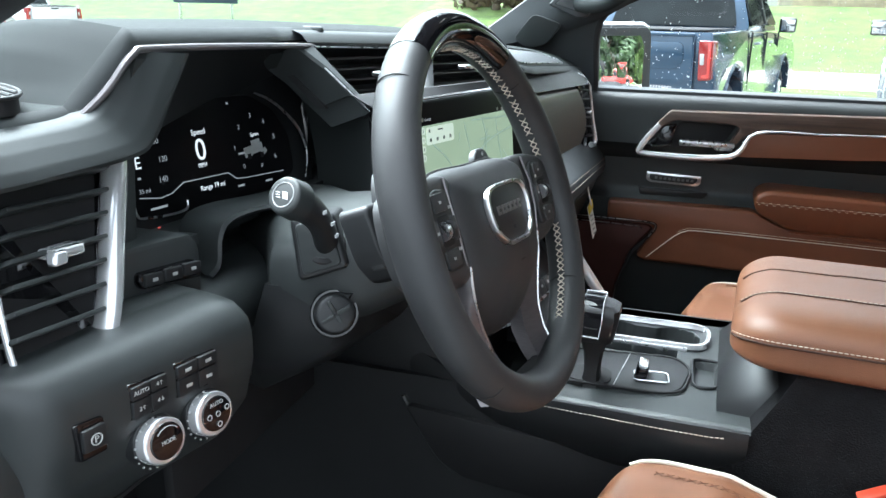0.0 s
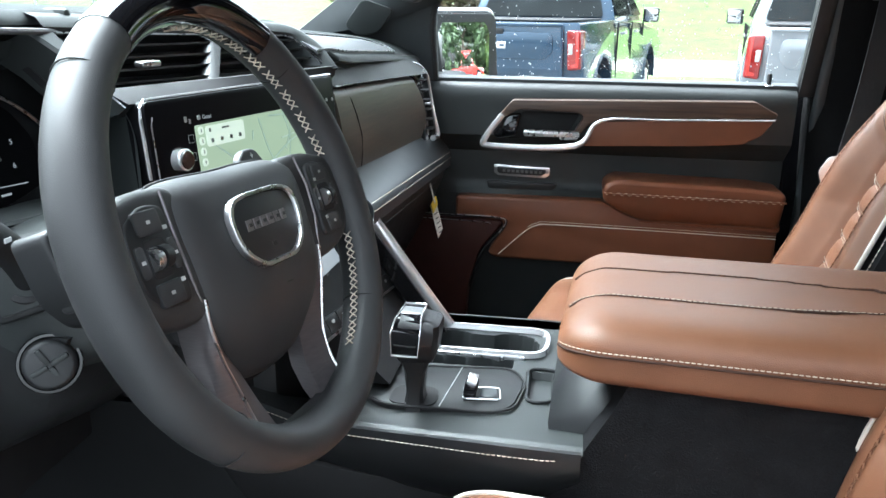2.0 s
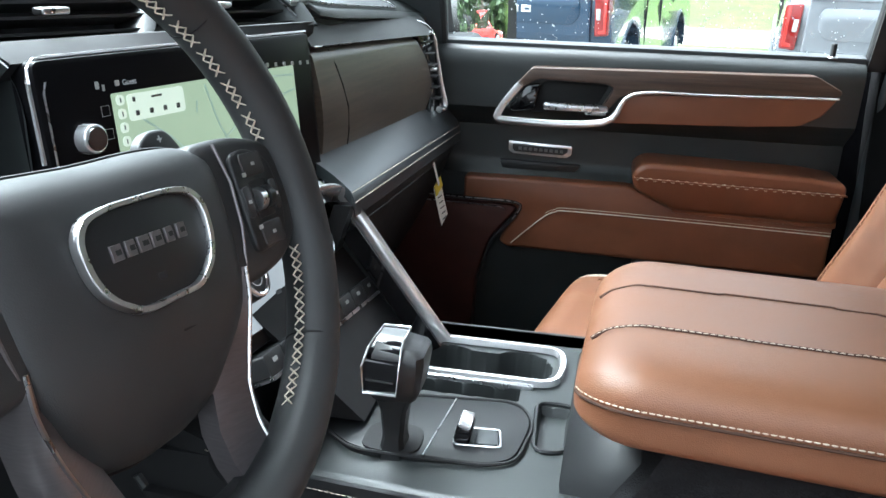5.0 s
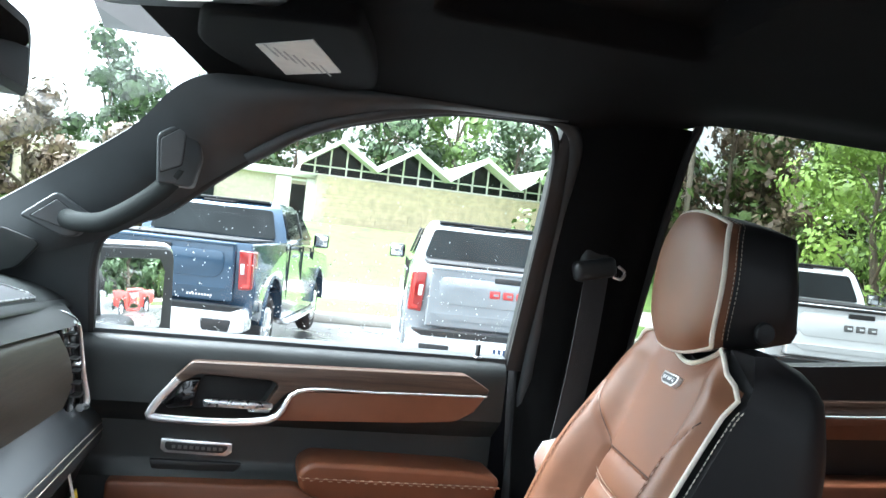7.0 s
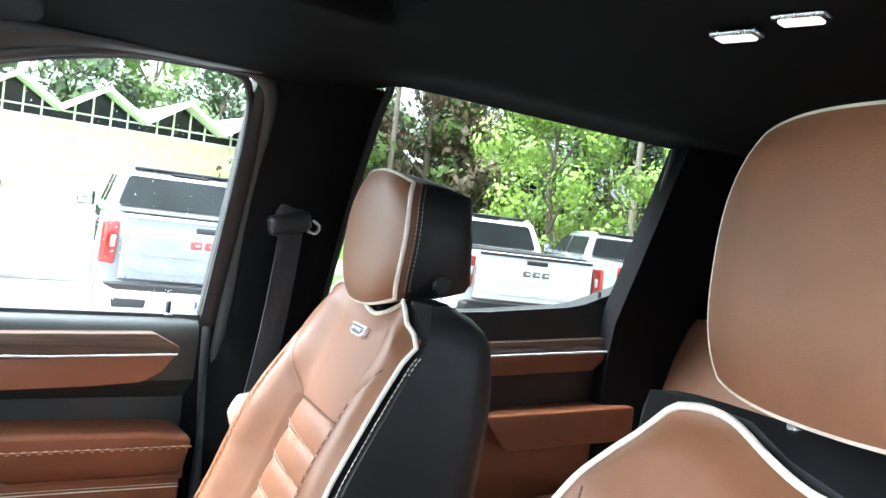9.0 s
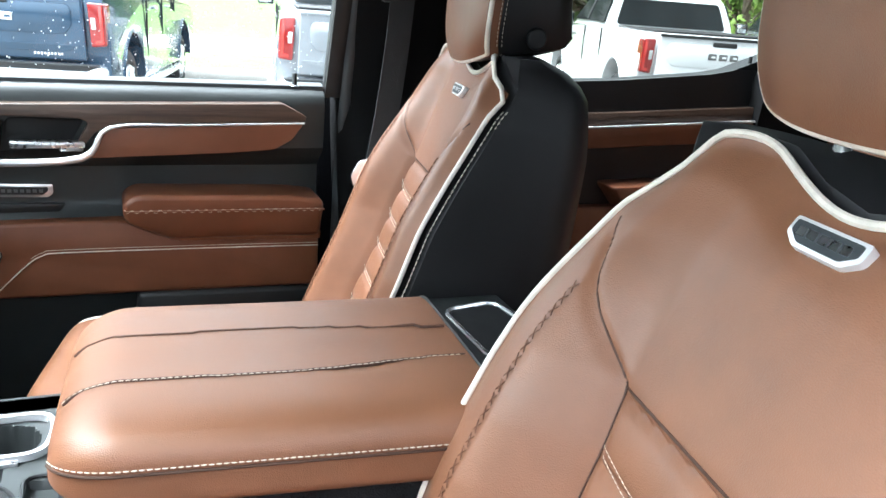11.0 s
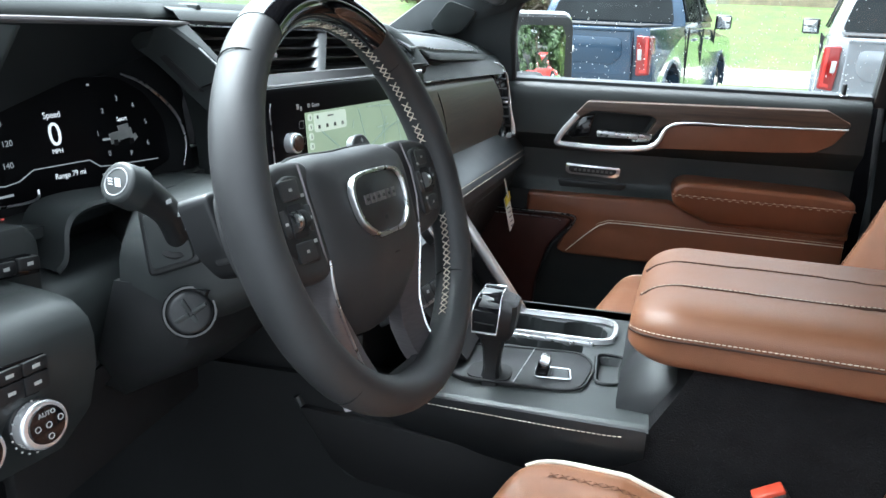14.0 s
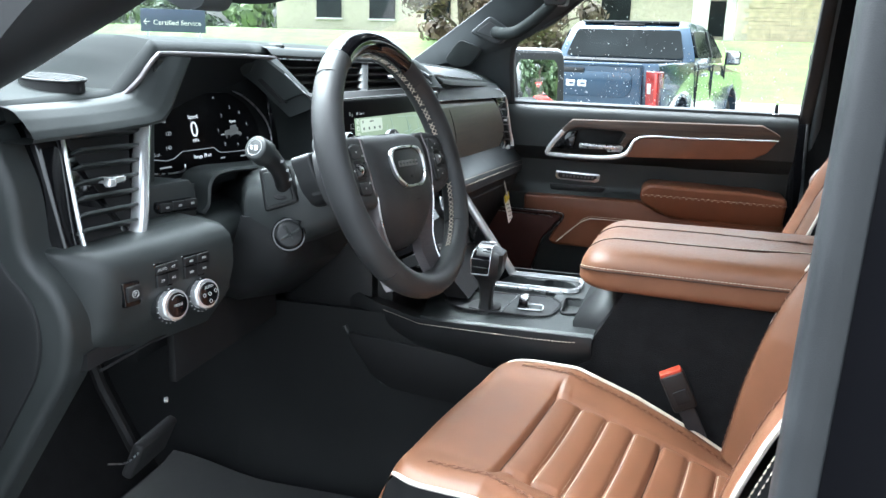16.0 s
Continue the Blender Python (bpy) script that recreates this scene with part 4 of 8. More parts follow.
# cluster bay
part("bay_back", sheet(lambda u, v: (-0.475 + 0.070 * v ** 3 + 0.03 * (1 - v) * 0, 0.55 + 0.43 * u, 1.33 + 0.205 * v), 10, 10, 0.02, (-1, 0, 0)), BLACK2, DB)
part("bay_side", loft([[(-0.385, 0.548, 1.532), (-0.385, 0.600, 1.530), (-0.470, 0.620, 1.500), (-0.470, 0.545, 1.500)],
                       [(-0.395, 0.525, 1.465), (-0.400, 0.555, 1.462), (-0.470, 0.600, 1.440), (-0.470, 0.518, 1.440)],
                       [(-0.395, 0.525, 1.325), (-0.398, 0.540, 1.325), (-0.465, 0.560, 1.325), (-0.465, 0.520, 1.325)]]), BLACK, DB)
SH_UP = smooth_line([Vector((0.330, 1.487)), Vector((0.42, 1.487)), Vector((0.492, 1.490)), Vector((0.516, 1.503)), Vector((0.532, 1.522)), Vector((0.549, 1.538))], 8)
SH_LO = smooth_line([Vector((0.330, 1.452)), Vector((0.42, 1.454)), Vector((0.520, 1.456)), Vector((0.548, 1.466)), Vector((0.572, 1.494)), Vector((0.604, 1.534))], 8)


def shoulder(u, v):
    """The padded band that runs over the vent and climbs to the hood: sloping face, rolled lower edge, return."""
    k = u * (len(SH_UP) - 1)
    i = min(int(k), len(SH_UP) - 2)
    a, b = SH_UP[i].lerp(SH_UP[i + 1], k - i), SH_LO[i].lerp(SH_LO[i + 1], k - i)
    prof = [(0.0, -0.04, -0.425), (0.06, 0.0, -0.402), (0.14, 0.10, -0.393), (0.30, 0.34, -0.384), (0.50, 0.66, -0.375), (0.62, 0.88, -0.371), (0.70, 0.99, -0.373), (0.76, 1.03, -0.380), (0.84, 1.02, -0.395), (1.0, 1.00, -0.47)]
    for (p0, w0, x0), (p1, w1, x1) in zip(prof, prof[1:]):
        if v <= p1:
            t = (v - p0) / (p1 - p0)
            w, x = w0 + (w1 - w0) * t, x0 + (x1 - x0) * t
            break
    p = a.lerp(b, w)
    return (x - 0.012 * sstep(0.42, 0.33, p.x), p.x, p.y)


part("bay_shoulder", sheet(shoulder, 60, 40), BLACK, DB, "padded black shoulder over the vent")
part("bay_end", loft([[(-0.392, 0.872, 1.527), (-0.392, 0.884, 1.530), (-0.48, 0.945, 1.52), (-0.48, 0.925, 1.51)],
                      [(-0.384, 1.015, 1.442), (-0.384, 1.025, 1.446), (-0.47, 1.030, 1.44), (-0.47, 1.015, 1.44)],
                      [(-0.370, 1.005, 1.34), (-0.370, 1.020, 1.34), (-0.47, 1.020, 1.33), (-0.47, 1.005, 1.33)]]), BLACK, DB)
part("bay_cheek", loft([[(-0.43, 0.800, 1.520), (-0.389, 0.868, 1.527)], [(-0.432, 0.900, 1.478), (-0.382, 0.985, 1.458)], [(-0.425, 0.938, 1.440), (-0.379, 1.012, 1.440)], [(-0.415, 0.945, 1.390), (-0.377, 1.012, 1.390)], [(-0.405, 0.935, 1.335), (-0.375, 1.008, 1.330)]], closed=False), BLACK, DB)
# lower ledge with the switch bank
ledge = part("switch_ledge", prism(fillet([(0.522, 1.372), (0.632, 1.372), (0.645, 1.358), (0.645, 1.310), (0.520, 1.318)], 0.006), "x", -0.395, -0.46, 0.005), BLACK, DB)
lip = smooth_line([Vector((-0.372, 0.616, 1.326)), Vector((-0.365, 0.620, 1.338)), Vector((-0.364, 0.624, 1.364)), Vector((-0.362, 0.637, 1.377)), Vector((-0.357, 0.668, 1.380)), Vector((-0.348, 0.720, 1.377)), Vector((-0.332, 0.815, 1.372))], 6)
lip_rows = []
for p in lip:
    back = Vector((-0.05, 0.006, 0.0))
    lip_rows.append([p + back + Vector((0, 0.004, -0.012)), p + Vector((-0.004, 0.003, -0.005)), p + Vector((0, 0, -0.001)), p + Vector((-0.003, -0.002, 0.002)), p + back + Vector((0, -0.003, 0.003))])
part("bay_lip", loft(lip_rows, closed=False), BLACK, DB)
part("bay_floor", sheet(lambda u, v: (-0.46 + 0.07 * u, 0.60 + 0.38 * v, 1.360 + 0.005 * u), 4, 6, 0.01, (0, 0, -1)), BLACK, DB)
part("bay_wall", box((-0.46, 0.78, 1.33), (0.02, 0.42, 0.09), 0.004), BLACK2, DB)
# switch bank
SBK = part("switch_bank", prism(fillet([(0.545, 1.350), (0.628, 1.349), (0.636, 1.341), (0.636, 1.331), (0.548, 1.335), (0.542, 1.342)], 0.004), "x", -0.389, -0.40, 0.003), GLOSS, DB, "gloss black three-key switch bank")
for i in range(3):
    part("key", prism(fillet([(0.548 + i * 0.029, 1.3485), (0.575 + i * 0.029, 1.3475), (0.575 + i * 0.029, 1.336), (0.548 + i * 0.029, 1.337)], 0.002), "x", -0.3865, -0.392, 0.0015), BLACK2, SBK)
    part("key_mark", box((-0.386, 0.5615 + i * 0.029, 1.3425), (0.0006, 0.007, 0.0028), 0), GREYP, SBK)


def bank_place(x, y, z):
    yn = 0.519 + (y - 0.545) * 0.66
    return (x + 0.389 - 0.376 + 0.30 * (yn - 0.521), yn, z + 0.008)


warp(SBK, bank_place)
warp(ledge, bank_place)


def knee(u, v):
    """The padded panel under the ledge: shelf, rounded nose, upright face."""
    y = 0.345 + 0.575 * v
    prof = [(0.0, (-0.40, 1.330)), (0.16, (-0.355, 1.338)), (0.26, (-0.322, 1.333)), (0.34, (-0.307, 1.320)), (0.42, (-0.303, 1.304)), (0.55, (-0.303, 1.280)), (0.78, (-0.313, 1.240)), (1.0, (-0.345, 1.196))]
    for (a, p), (b, q) in zip(prof, prof[1:]):
        if u <= b:
            t = (u - a) / (b - a)
            x, z = p[0] + (q[0] - p[0]) * t, p[1] + (q[1] - p[1]) * t
            break
    ends = sstep(0.362, 0.345, y)
    x += 0.22 * (min(y, 0.57) - 0.505)
    right = sstep(0.550, 0.585, y)
    return (x - 0.03 * ends - 0.060 * right, y, z - 0.012 * right + 0.03 * sstep(0.6, 0.9, y) * sstep(0.6, 0.9, u))


part("knee_panel", sheet(knee, 26, 50, 0.02, (-1, 0, 0.1)), BLACK, DB)


def under(u, v):
    y = 0.345 + 0.72 * v
    return (-0.355 - 0.22 * u + 0.02 * math.sin(math.pi * u), y, 1.205 - 0.13 * u ** 1.5 + 0.03 * sstep(0.3, 0.7, v))


# near-black colour carries the shade under the dashboard
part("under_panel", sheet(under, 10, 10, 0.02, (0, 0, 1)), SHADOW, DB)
# added dark filler: closes a bright gap where only shade belongs
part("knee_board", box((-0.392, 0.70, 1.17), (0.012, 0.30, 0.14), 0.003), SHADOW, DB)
# added sheet that keeps stray light out behind the knee panel
part("knee_back", sheet(lambda u, v: (-0.43 - 0.02 * u, 0.555 + 0.50 * v, 1.36 - 0.24 * u), 6, 6, 0.03, (-1, 0, 0)), BLACK2, DB)
part("panel_gap", tube([(-0.352, 0.36, 1.199), (-0.348, 0.50, 1.202), (-0.365, 0.64, 1.222)], 0.0018, 6), SHADOW, DB)


def end_cap():
    pts = fillet([(-0.435, 1.475), (-0.405, 1.40), (-0.402, 1.335), (-0.365, 1.300), (-0.352, 1.26), (-0.362, 1.205), (-0.43, 1.10), (-0.52, 0.96), (-0.66, 0.86), (-0.90, 0.86), (-0.90, 1.45)], 0.02)
    return prism(pts, "y", 0.318, 0.36, 0.012, 4)


part("end_cap", end_cap(), BLACK, DB, "black end panel facing the open door")
inset = fillet([(-0.455, 1.45), (-0.432, 1.385), (-0.430, 1.325), (-0.392, 1.288), (-0.385, 1.245), (-0.395, 1.205), (-0.46, 1.10), (-0.55, 0.98), (-0.68, 0.90), (-0.86, 0.90), (-0.86, 1.42)], 0.02)
part("end_cap_inset", prism(inset, "y", 0.314, 0.33, 0.004, 2), BLACK2, DB)

# left air vent
VN = part("side_vent", prism(fillet([(0.338, 1.468), (0.520, 1.466), (0.532, 1.455), (0.512, 1.318), (0.495, 1.302), (0.402, 1.300), (0.375, 1.320)], 0.008), "x", -0.392, -0.44, 0.006, 3), GLOSS, DB, "gloss black air vent surround")
# the vent's shaded depth, painted as a flat near-black plate
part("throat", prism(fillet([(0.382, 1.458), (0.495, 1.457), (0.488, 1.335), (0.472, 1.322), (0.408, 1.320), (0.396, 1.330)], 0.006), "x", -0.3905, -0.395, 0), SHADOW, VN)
uu = smooth_line([Vector((-0.388, 0.374, 1.462)), Vector((-0.387, 0.384, 1.40)), Vector((-0.386, 0.393, 1.345)), Vector((-0.386, 0.402, 1.320)), Vector((-0.386, 0.420, 1.311)), Vector((-0.385, 0.462, 1.314)), Vector((-0.384, 0.482, 1.320)), Vector((-0.383, 0.494, 1.345)), Vector((-0.382, 0.501, 1.40)), Vector((-0.381, 0.508, 1.455))], 6)
part("vent_trim", sweep(uu, ring(0.0042, 10), up=(1, 0, 0), scale=lambda t: 0.65 + 2.0 * sstep(0.45, 0.72, t)), CHROME, VN, "bright chrome vent trim")
for i in range(7):
    z = 1.345 + 0.0165 * i
    part("slat", box((-0.386, 0.4375 + 0.001 * i, z), (0.022, 0.092 + 0.002 * i, 0.0034), 0.0012, 2, (0, -22, 0)), BLACK, VN)
for y in (0.418, 0.448, 0.474):
    part("vane", box((-0.400, y, 1.39), (0.010, 0.0016, 0.12), 0.0005, 1), SHADOW, VN)
part("vent_tab", join(box((-0.378, 0.441, 1.396), (0.016, 0.034, 0.008), 0.003, 3), box((-0.372, 0.430, 1.394), (0.010, 0.014, 0.010), 0.003, 3)), CHROME, VN, "chrome vent tab")


def vent_place(x, y, z):
    """Lean and turn the vent as the dashboard's end leans."""
    t_ = (z - 1.32) / 0.135
    yl, yr = 0.402 - 0.028 * t_, 0.490 + 0.018 * t_
    s_ = (y - yl) / (yr - yl)
    low = Vector((-0.371, 0.380, 1.325)).lerp(Vector((-0.363, 0.452, 1.322)), s_)
    top = Vector((-0.408, 0.398, 1.462)).lerp(Vector((-0.405, 0.530, 1.456)), s_)
    p = low.lerp(top, t_)
    return (p.x + x + 0.386, p.y, p.z)


warp(VN, vent_place)
# top demister slot
DM = basis((-0.478, 0.470, 1.5085), (0.90, -0.43, -0.02), (0.43, 0.90, 0.03))
dm_out = [(0.066 * math.cos(2 * math.pi * k / 32), 0.026 * math.sin(2 * math.pi * k / 32)) for k in range(32)]
d_ = prism(dm_out, "z", 0.0010, -0.012, 0.0)
d_.transform(DM)
DS = part("demister_vent", d_, SHADOW, DB, "oval black demister grille")
part("vent_rim", sweep([DM @ Vector((x * 1.03, y * 1.06, 0.0012)) for x, y in dm_out], ring(0.0016, 8), closed=True), BLACK2, DS)
for i in range(5):
    y_ = -0.017 + 0.0085 * i
    w_ = 0.064 * math.sqrt(max(0.05, 1 - (y_ / 0.026) ** 2))
    part("slat", tube([DM @ Vector((-w_, y_, 0.002)), DM @ Vector((w_, y_, 0.002))], 0.0014, 6), BLACK2, DS)

# switches on the knee panel
PB = part("parking_brake_switch", prism(fillet([(0.378, 1.298), (0.402, 1.296), (0.403, 1.268), (0.380, 1.268)], 0.003), "x", -0.301, -0.33, 0.002), GLOSS, DB, "gloss black parking brake switch")
part("switch_cap", box((-0.2995, 0.391, 1.2835), (0.004, 0.019, 0.018), 0.002), BLACK2, PB)
part("mark", torus((-0.297, 0.391, 1.283), (1, 0, 0), 0.0042, 0.0005, 20, 5), GREYP, PB)
lettering("mark_letter", "P", 0.007, basis((-0.297, 0.391, 1.283), (0, 1, 0), (0, 0, 1)), GREYP, PB, 0.0003)


def key_block(y0, y1, z0, z1, x, words):
    blk = part("key_block", prism(fillet([(y0, z1), (y1, z1 - 0.002), (y1, z0 + 0.01), (y1 - 0.008, z0), (y0, z0 + 0.002)], 0.003), "x", x, x - 0.02, 0.002), GLOSS, DB, "gloss black four-key block")
    ym, zm = (y0 + y1) / 2, (z0 + z1) / 2 + 0.002
    for i, (a, b) in enumerate(((y0 + 0.0015, ym - 0.0005), (ym + 0.0005, y1 - 0.0015))):
        for j, (c, d) in enumerate(((zm + 0.0005, z1 - 0.003), (z0 + 0.003, zm - 0.0005))):
            part("key", box((x + 0.0012, (a + b) / 2, (c + d) / 2), (0.003, b - a, d - c), 0.0008), BLACK2, blk)
            w = words[i + 2 * j]
            if w:
                lettering("key_text", w, 0.0048, basis((x + 0.0030, (a + b) / 2, (c + d) / 2), (0, 1, 0), (0, 0, 1)), GREYP, blk, 0.0002)
            else:
                part("key_mark", box((x + 0.003, (a + b) / 2, (c + d) / 2), (0.0004, 0.006, 0.0028), 0.0001), GREYP, blk)
    return blk


key_a = key_block(0.424, 0.459, 1.277, 1.309, -0.3028, ("AUTO", "4\u2191", "2\u2191", "4\u2193"))
key_b = key_block(0.466, 0.509, 1.277, 1.309, -0.3028, ("", "", "", ""))


def dial(y, z, word):
    k = part("dial", disc((-0.305, y, z), (1, -0.02, 0.12), 0.0190, 0.0190, 0.012, 40, 0.0025), CHROME, DB, "knurled chrome rotary dial")
    part("dial_base", disc((-0.311, y, z), (1, -0.02, 0.12), 0.0208, 0.0204, 0.009, 40, 0.001), BLACK2, k)
    part("dial_face", disc((-0.2942, y, z + 0.0014), (1, -0.02, 0.12), 0.0150, 0.0146, 0.0022, 40, 0.001), GLOSS, k)
    m = basis((-0.2910, y, z + 0.0017), (0, 1, 0), (-0.12, 0, 1))
    if word:
        lettering("dial_text", word, 0.0046, m, GREYP, k, 0.0002)
        part("dial_arc", tube([m @ Vector((0.012 * math.cos(a), 0.012 * math.sin(a), 0)) for a in [0.7 + 0.17 * q for q in range(11)]], 0.0004, 5), GREYP, k)
    else:
        lettering("dial_text", "AUTO", 0.005, m @ Matrix.Translation((0, 0.009, 0)), GREYP, k, 0.0002)
        for q, p in enumerate(((-0.009, 0), (0, 0), (0.010, 0.002), (0, -0.009))):
            part("dial_mark", torus(m @ Vector((*p, 0)), m.to_3x3() @ Vector((0, 0, 1)), 0.0022, 0.0004, 12, 5), GREYP, k)
    for q in range(14):
        a = math.pi * (0.55 + 0.10 * q)
        part("dial_tick", box((-0.3005, y + 0.0214 * math.cos(a), z + 0.0214 * math.sin(a)), (0.001, 0.0012, 0.0012), 0), GREYP, k)
    return k


for ob_ in (PB, key_a, key_b, dial(0.4445, 1.254, "MODE"), dial(0.4945, 1.254, "")):
    warp(ob_, lambda x, y, z: (x + 0.22 * (y - 0.505), y, z))

# ---------------------------------------------------------------- instrument screen
IC = thing("instrument_screen", (-0.4447, 0.7161, 1.4245), "lit digital instrument screen showing zero speed", "display")
icm = basis((-0.4447, 0.7161, 1.4245), (0.17, 1, 0), (-0.18, 0, 1)) @ Matrix.Translation((0, 0, -0.002))


def on(m, x, y, w, h, material, parent, name, d=0.0004, bev=0.0, rot=0.0):
    b = box((0, 0, 0), (w, h, d), bev, 1)
    b.transform(m @ Matrix.Translation((x, y, d / 2 + 0.0012)) @ pose(0, 0, 0, 0, 0, rot))
    return part(name, b, material, parent)


g = prism(fillet([(-0.112, 0.058), (0.09, 0.054), (0.128, 0.034), (0.150, 0.002), (0.150, -0.044), (0.10, -0.058), (-0.02, -0.058), (-0.105, -0.052)], 0.010), "z", 0.001, -0.006, 0.001)
g.transform(icm)
part("glass", g, SCREEN, IC)
hs_ = prism(fillet([(-0.20, 0.12), (0.19, 0.12), (0.19, -0.075), (-0.20, -0.075)], 0.02), "z", -0.004, -0.02, 0.0)
hs_.transform(icm)
part("surround", hs_, BLACK2, IC)
rimp = [icm @ Vector((p[0], p[1], 0.006)) for p in smooth_line([Vector((0.094, 0.055)), Vector((0.118, 0.046)), Vector((0.142, 0.030)), Vector((0.163, 0.009)), Vector((0.172, -0.010)), Vector((0.173, -0.030)), Vector((0.163, -0.054))], 6)]
part("chrome_arc", tube(rimp, 0.0019, 8, scale=lambda t: 0.35 + 0.65 * math.sin(math.pi * min(1.0, 0.12 + 0.9 * t))), SATIN, IC, "satin chrome arc")
rim2 = [icm @ Vector((p[0], p[1], 0.004)) for p in smooth_line([Vector((-0.103, -0.036)), Vector((-0.100, -0.049)), Vector((-0.088, -0.0525)), Vector((-0.055, -0.055)), Vector((-0.037, -0.053)), Vector((-0.034, -0.045))], 5)]
part("chrome_edge", tube(rim2, 0.0013, 6), SATIN, IC)
lettering("speed_digit", "0", 0.032, icm @ Matrix.Translation((0.0, 0.002, 0.002)), LITWHITE, IC, 0.0002, "lit digit")
lettering("speed_word", "Speed", 0.0085, icm @ Matrix.Translation((0.001, 0.0215, 0.002)), LITWHITE, IC, 0.0001)
lettering("unit_word", "MPH", 0.0065, icm @ Matrix.Translation((-0.001, -0.0135, 0.002)), LITWHITE, IC, 0.0001)
lettering("range_word", "Range 79 mi", 0.0075, icm @ Matrix.Translation((0.008, -0.0375, 0.002)), LITWHITE, IC, 0.0001)
lettering("gear_letter", "E", 0.017, icm @ Matrix.Translation((-0.086, 0.001, 0.002)), LITWHITE, IC, 0.0001)
lettering("range_number", "35 mi", 0.0065, icm @ Matrix.Translation((-0.084, -0.0265, 0.002)), LITGREY, IC, 0.0001)
for txt, x, y in (("100", -0.0605, 0.0195), ("120", -0.0537, 0.0010), ("140", -0.0580, -0.0190)):
    lettering("scale_number", txt, 0.0080, icm @ Matrix.Translation((x, y, 0.002)), LITGREY, IC, 0.0001)
for txt, x, y in (("0", 0.062, -0.025), ("1", 0.052, -0.003), ("2", 0.064, 0.019), ("3", 0.086, 0.030), ("4", 0.107, 0.021), ("5", 0.121, 0.002), ("6", 0.118, -0.021), ("P", 0.092, -0.029)):
    lettering("scale_number", txt, 0.0075, icm @ Matrix.Translation((x, y, 0.002)), LITGREY, IC, 0.0001)
lettering("mode_word", "Sport", 0.0065, icm @ Matrix.Translation((0.088, 0.0085, 0.002)), LITWHITE, IC, 0.0001)
for x, y, w, h, r in ((0.084, -0.008, 0.030, 0.010, 6), (0.088, -0.001, 0.015, 0.007, 6), (0.073, -0.010, 0.012, 0.011, 6), (0.100, -0.013, 0.010, 0.006, 30)):
    on(icm, x, y, w, h, GREYP, IC, "truck_picture", 0.0003, 0, r)
for x, y in ((0.074, -0.015), (0.096, -0.016)):
    on(icm, x, y, 0.006, 0.006, SHADOW, IC, "truck_picture", 0.0006, 0, 0)
pts_ = [(-0.092, -0.032), (-0.066, -0.0365), (-0.050, -0.0345), (-0.0325, -0.0265), (0.034, -0.0275), (0.046, -0.036), (0.062, -0.0375), (0.128, -0.040)]
for a, b in zip(pts_, pts_[1:]):
    part("lit_line", tube([icm @ Vector((*a, 0.002)), icm @ Vector((*b, 0.002))], 0.0006, 5), LITGREY, IC)
for x, y, w in ((-0.087, 0.016, 0.003), (-0.0872, -0.0135, 0.004), (0.052, -0.045, 0.010), (0.100, -0.047, 0.012), (0.053, 0.047, 0.003), (-0.070, -0.0455, 0.022), (0.062, -0.010, 0.010)):
    on(icm, x, y, w, 0.0022, LITGREY, IC, "lit_mark")
b = box((0, 0, 0), (0.003, 0.005, 0.001), 0)
b.transform(icm @ Matrix.Translation((-0.078, -0.066, 0.004)))
part("warning_mark", b, LITRED, IC)

# ---------------------------------------------------------------- steering column, stalk and wheel
SC = thing("steering_column", (-0.25, 0.70, 1.33), "black steering column shroud with lever and adjuster", "steering column")
shell = []
for x, yc, w, h, zc in ((-0.46, 0.85, 0.060, 0.050, 1.325), (-0.36, 0.79, 0.095, 0.056, 1.332), (-0.305, 0.715, 0.110, 0.060, 1.338), (-0.26, 0.706, 0.104, 0.056, 1.350), (-0.225, 0.700, 0.090, 0.052, 1.358), (-0.185, 0.696, 0.062, 0.044, 1.370)):
    shell.append([(x, yc + p[0] * w, zc + p[1]) for p in [((abs(math.cos(a)) ** 0.6) * math.copysign(1, math.cos(a)), h * (abs(math.sin(a)) ** 0.6) * math.copysign(1, math.sin(a))) for a in [2 * math.pi * k / 28 for k in range(28)]]])
part("lever_boot", torus((-0.249, 0.607, 1.372), (0.25, -0.75, 0.6), 0.0140, 0.0050, 28, 8), SHADOW, SC)
part("shroud", loft([[(x, y, z - 0.014) for x, y, z in r_] for r_ in shell]), BLACK, SC)
part("shroud_neck", loft([[(-0.31, 0.604, 1.330), (-0.225, 0.606, 1.330), (-0.19, 0.78, 1.31), (-0.32, 0.86, 1.32)], [(-0.325, 0.600, 1.275), (-0.245, 0.600, 1.275), (-0.25, 0.80, 1.235), (-0.36, 0.88, 1.24)], [(-0.40, 0.68, 1.19), (-0.35, 0.66, 1.19), (-0.35, 0.84, 1.15), (-0.42, 0.90, 1.16)]]), BLACK2, SC, "", 80)
lm = basis((-0.254, 0.606, 1.372), (0.96, 0.28, 0.10), (-0.10, 0.1, 1))
hp = prism(fillet([(-0.023, 0.027), (0.017, 0.030), (0.026, -0.020), (-0.020, -0.030)], 0.006), "z", 0.008, -0.04, 0.005, 3)
hp.transform(lm)
part("lever_housing", hp, BLACK2, SC)
hp = prism(fillet([(-0.018, 0.022), (0.013, 0.024), (0.020, -0.016), (-0.015, -0.024)], 0.005), "z", 0.011, -0.01, 0.002, 2)
hp.transform(lm)
part("lever_gaiter", hp, BLACK, SC)
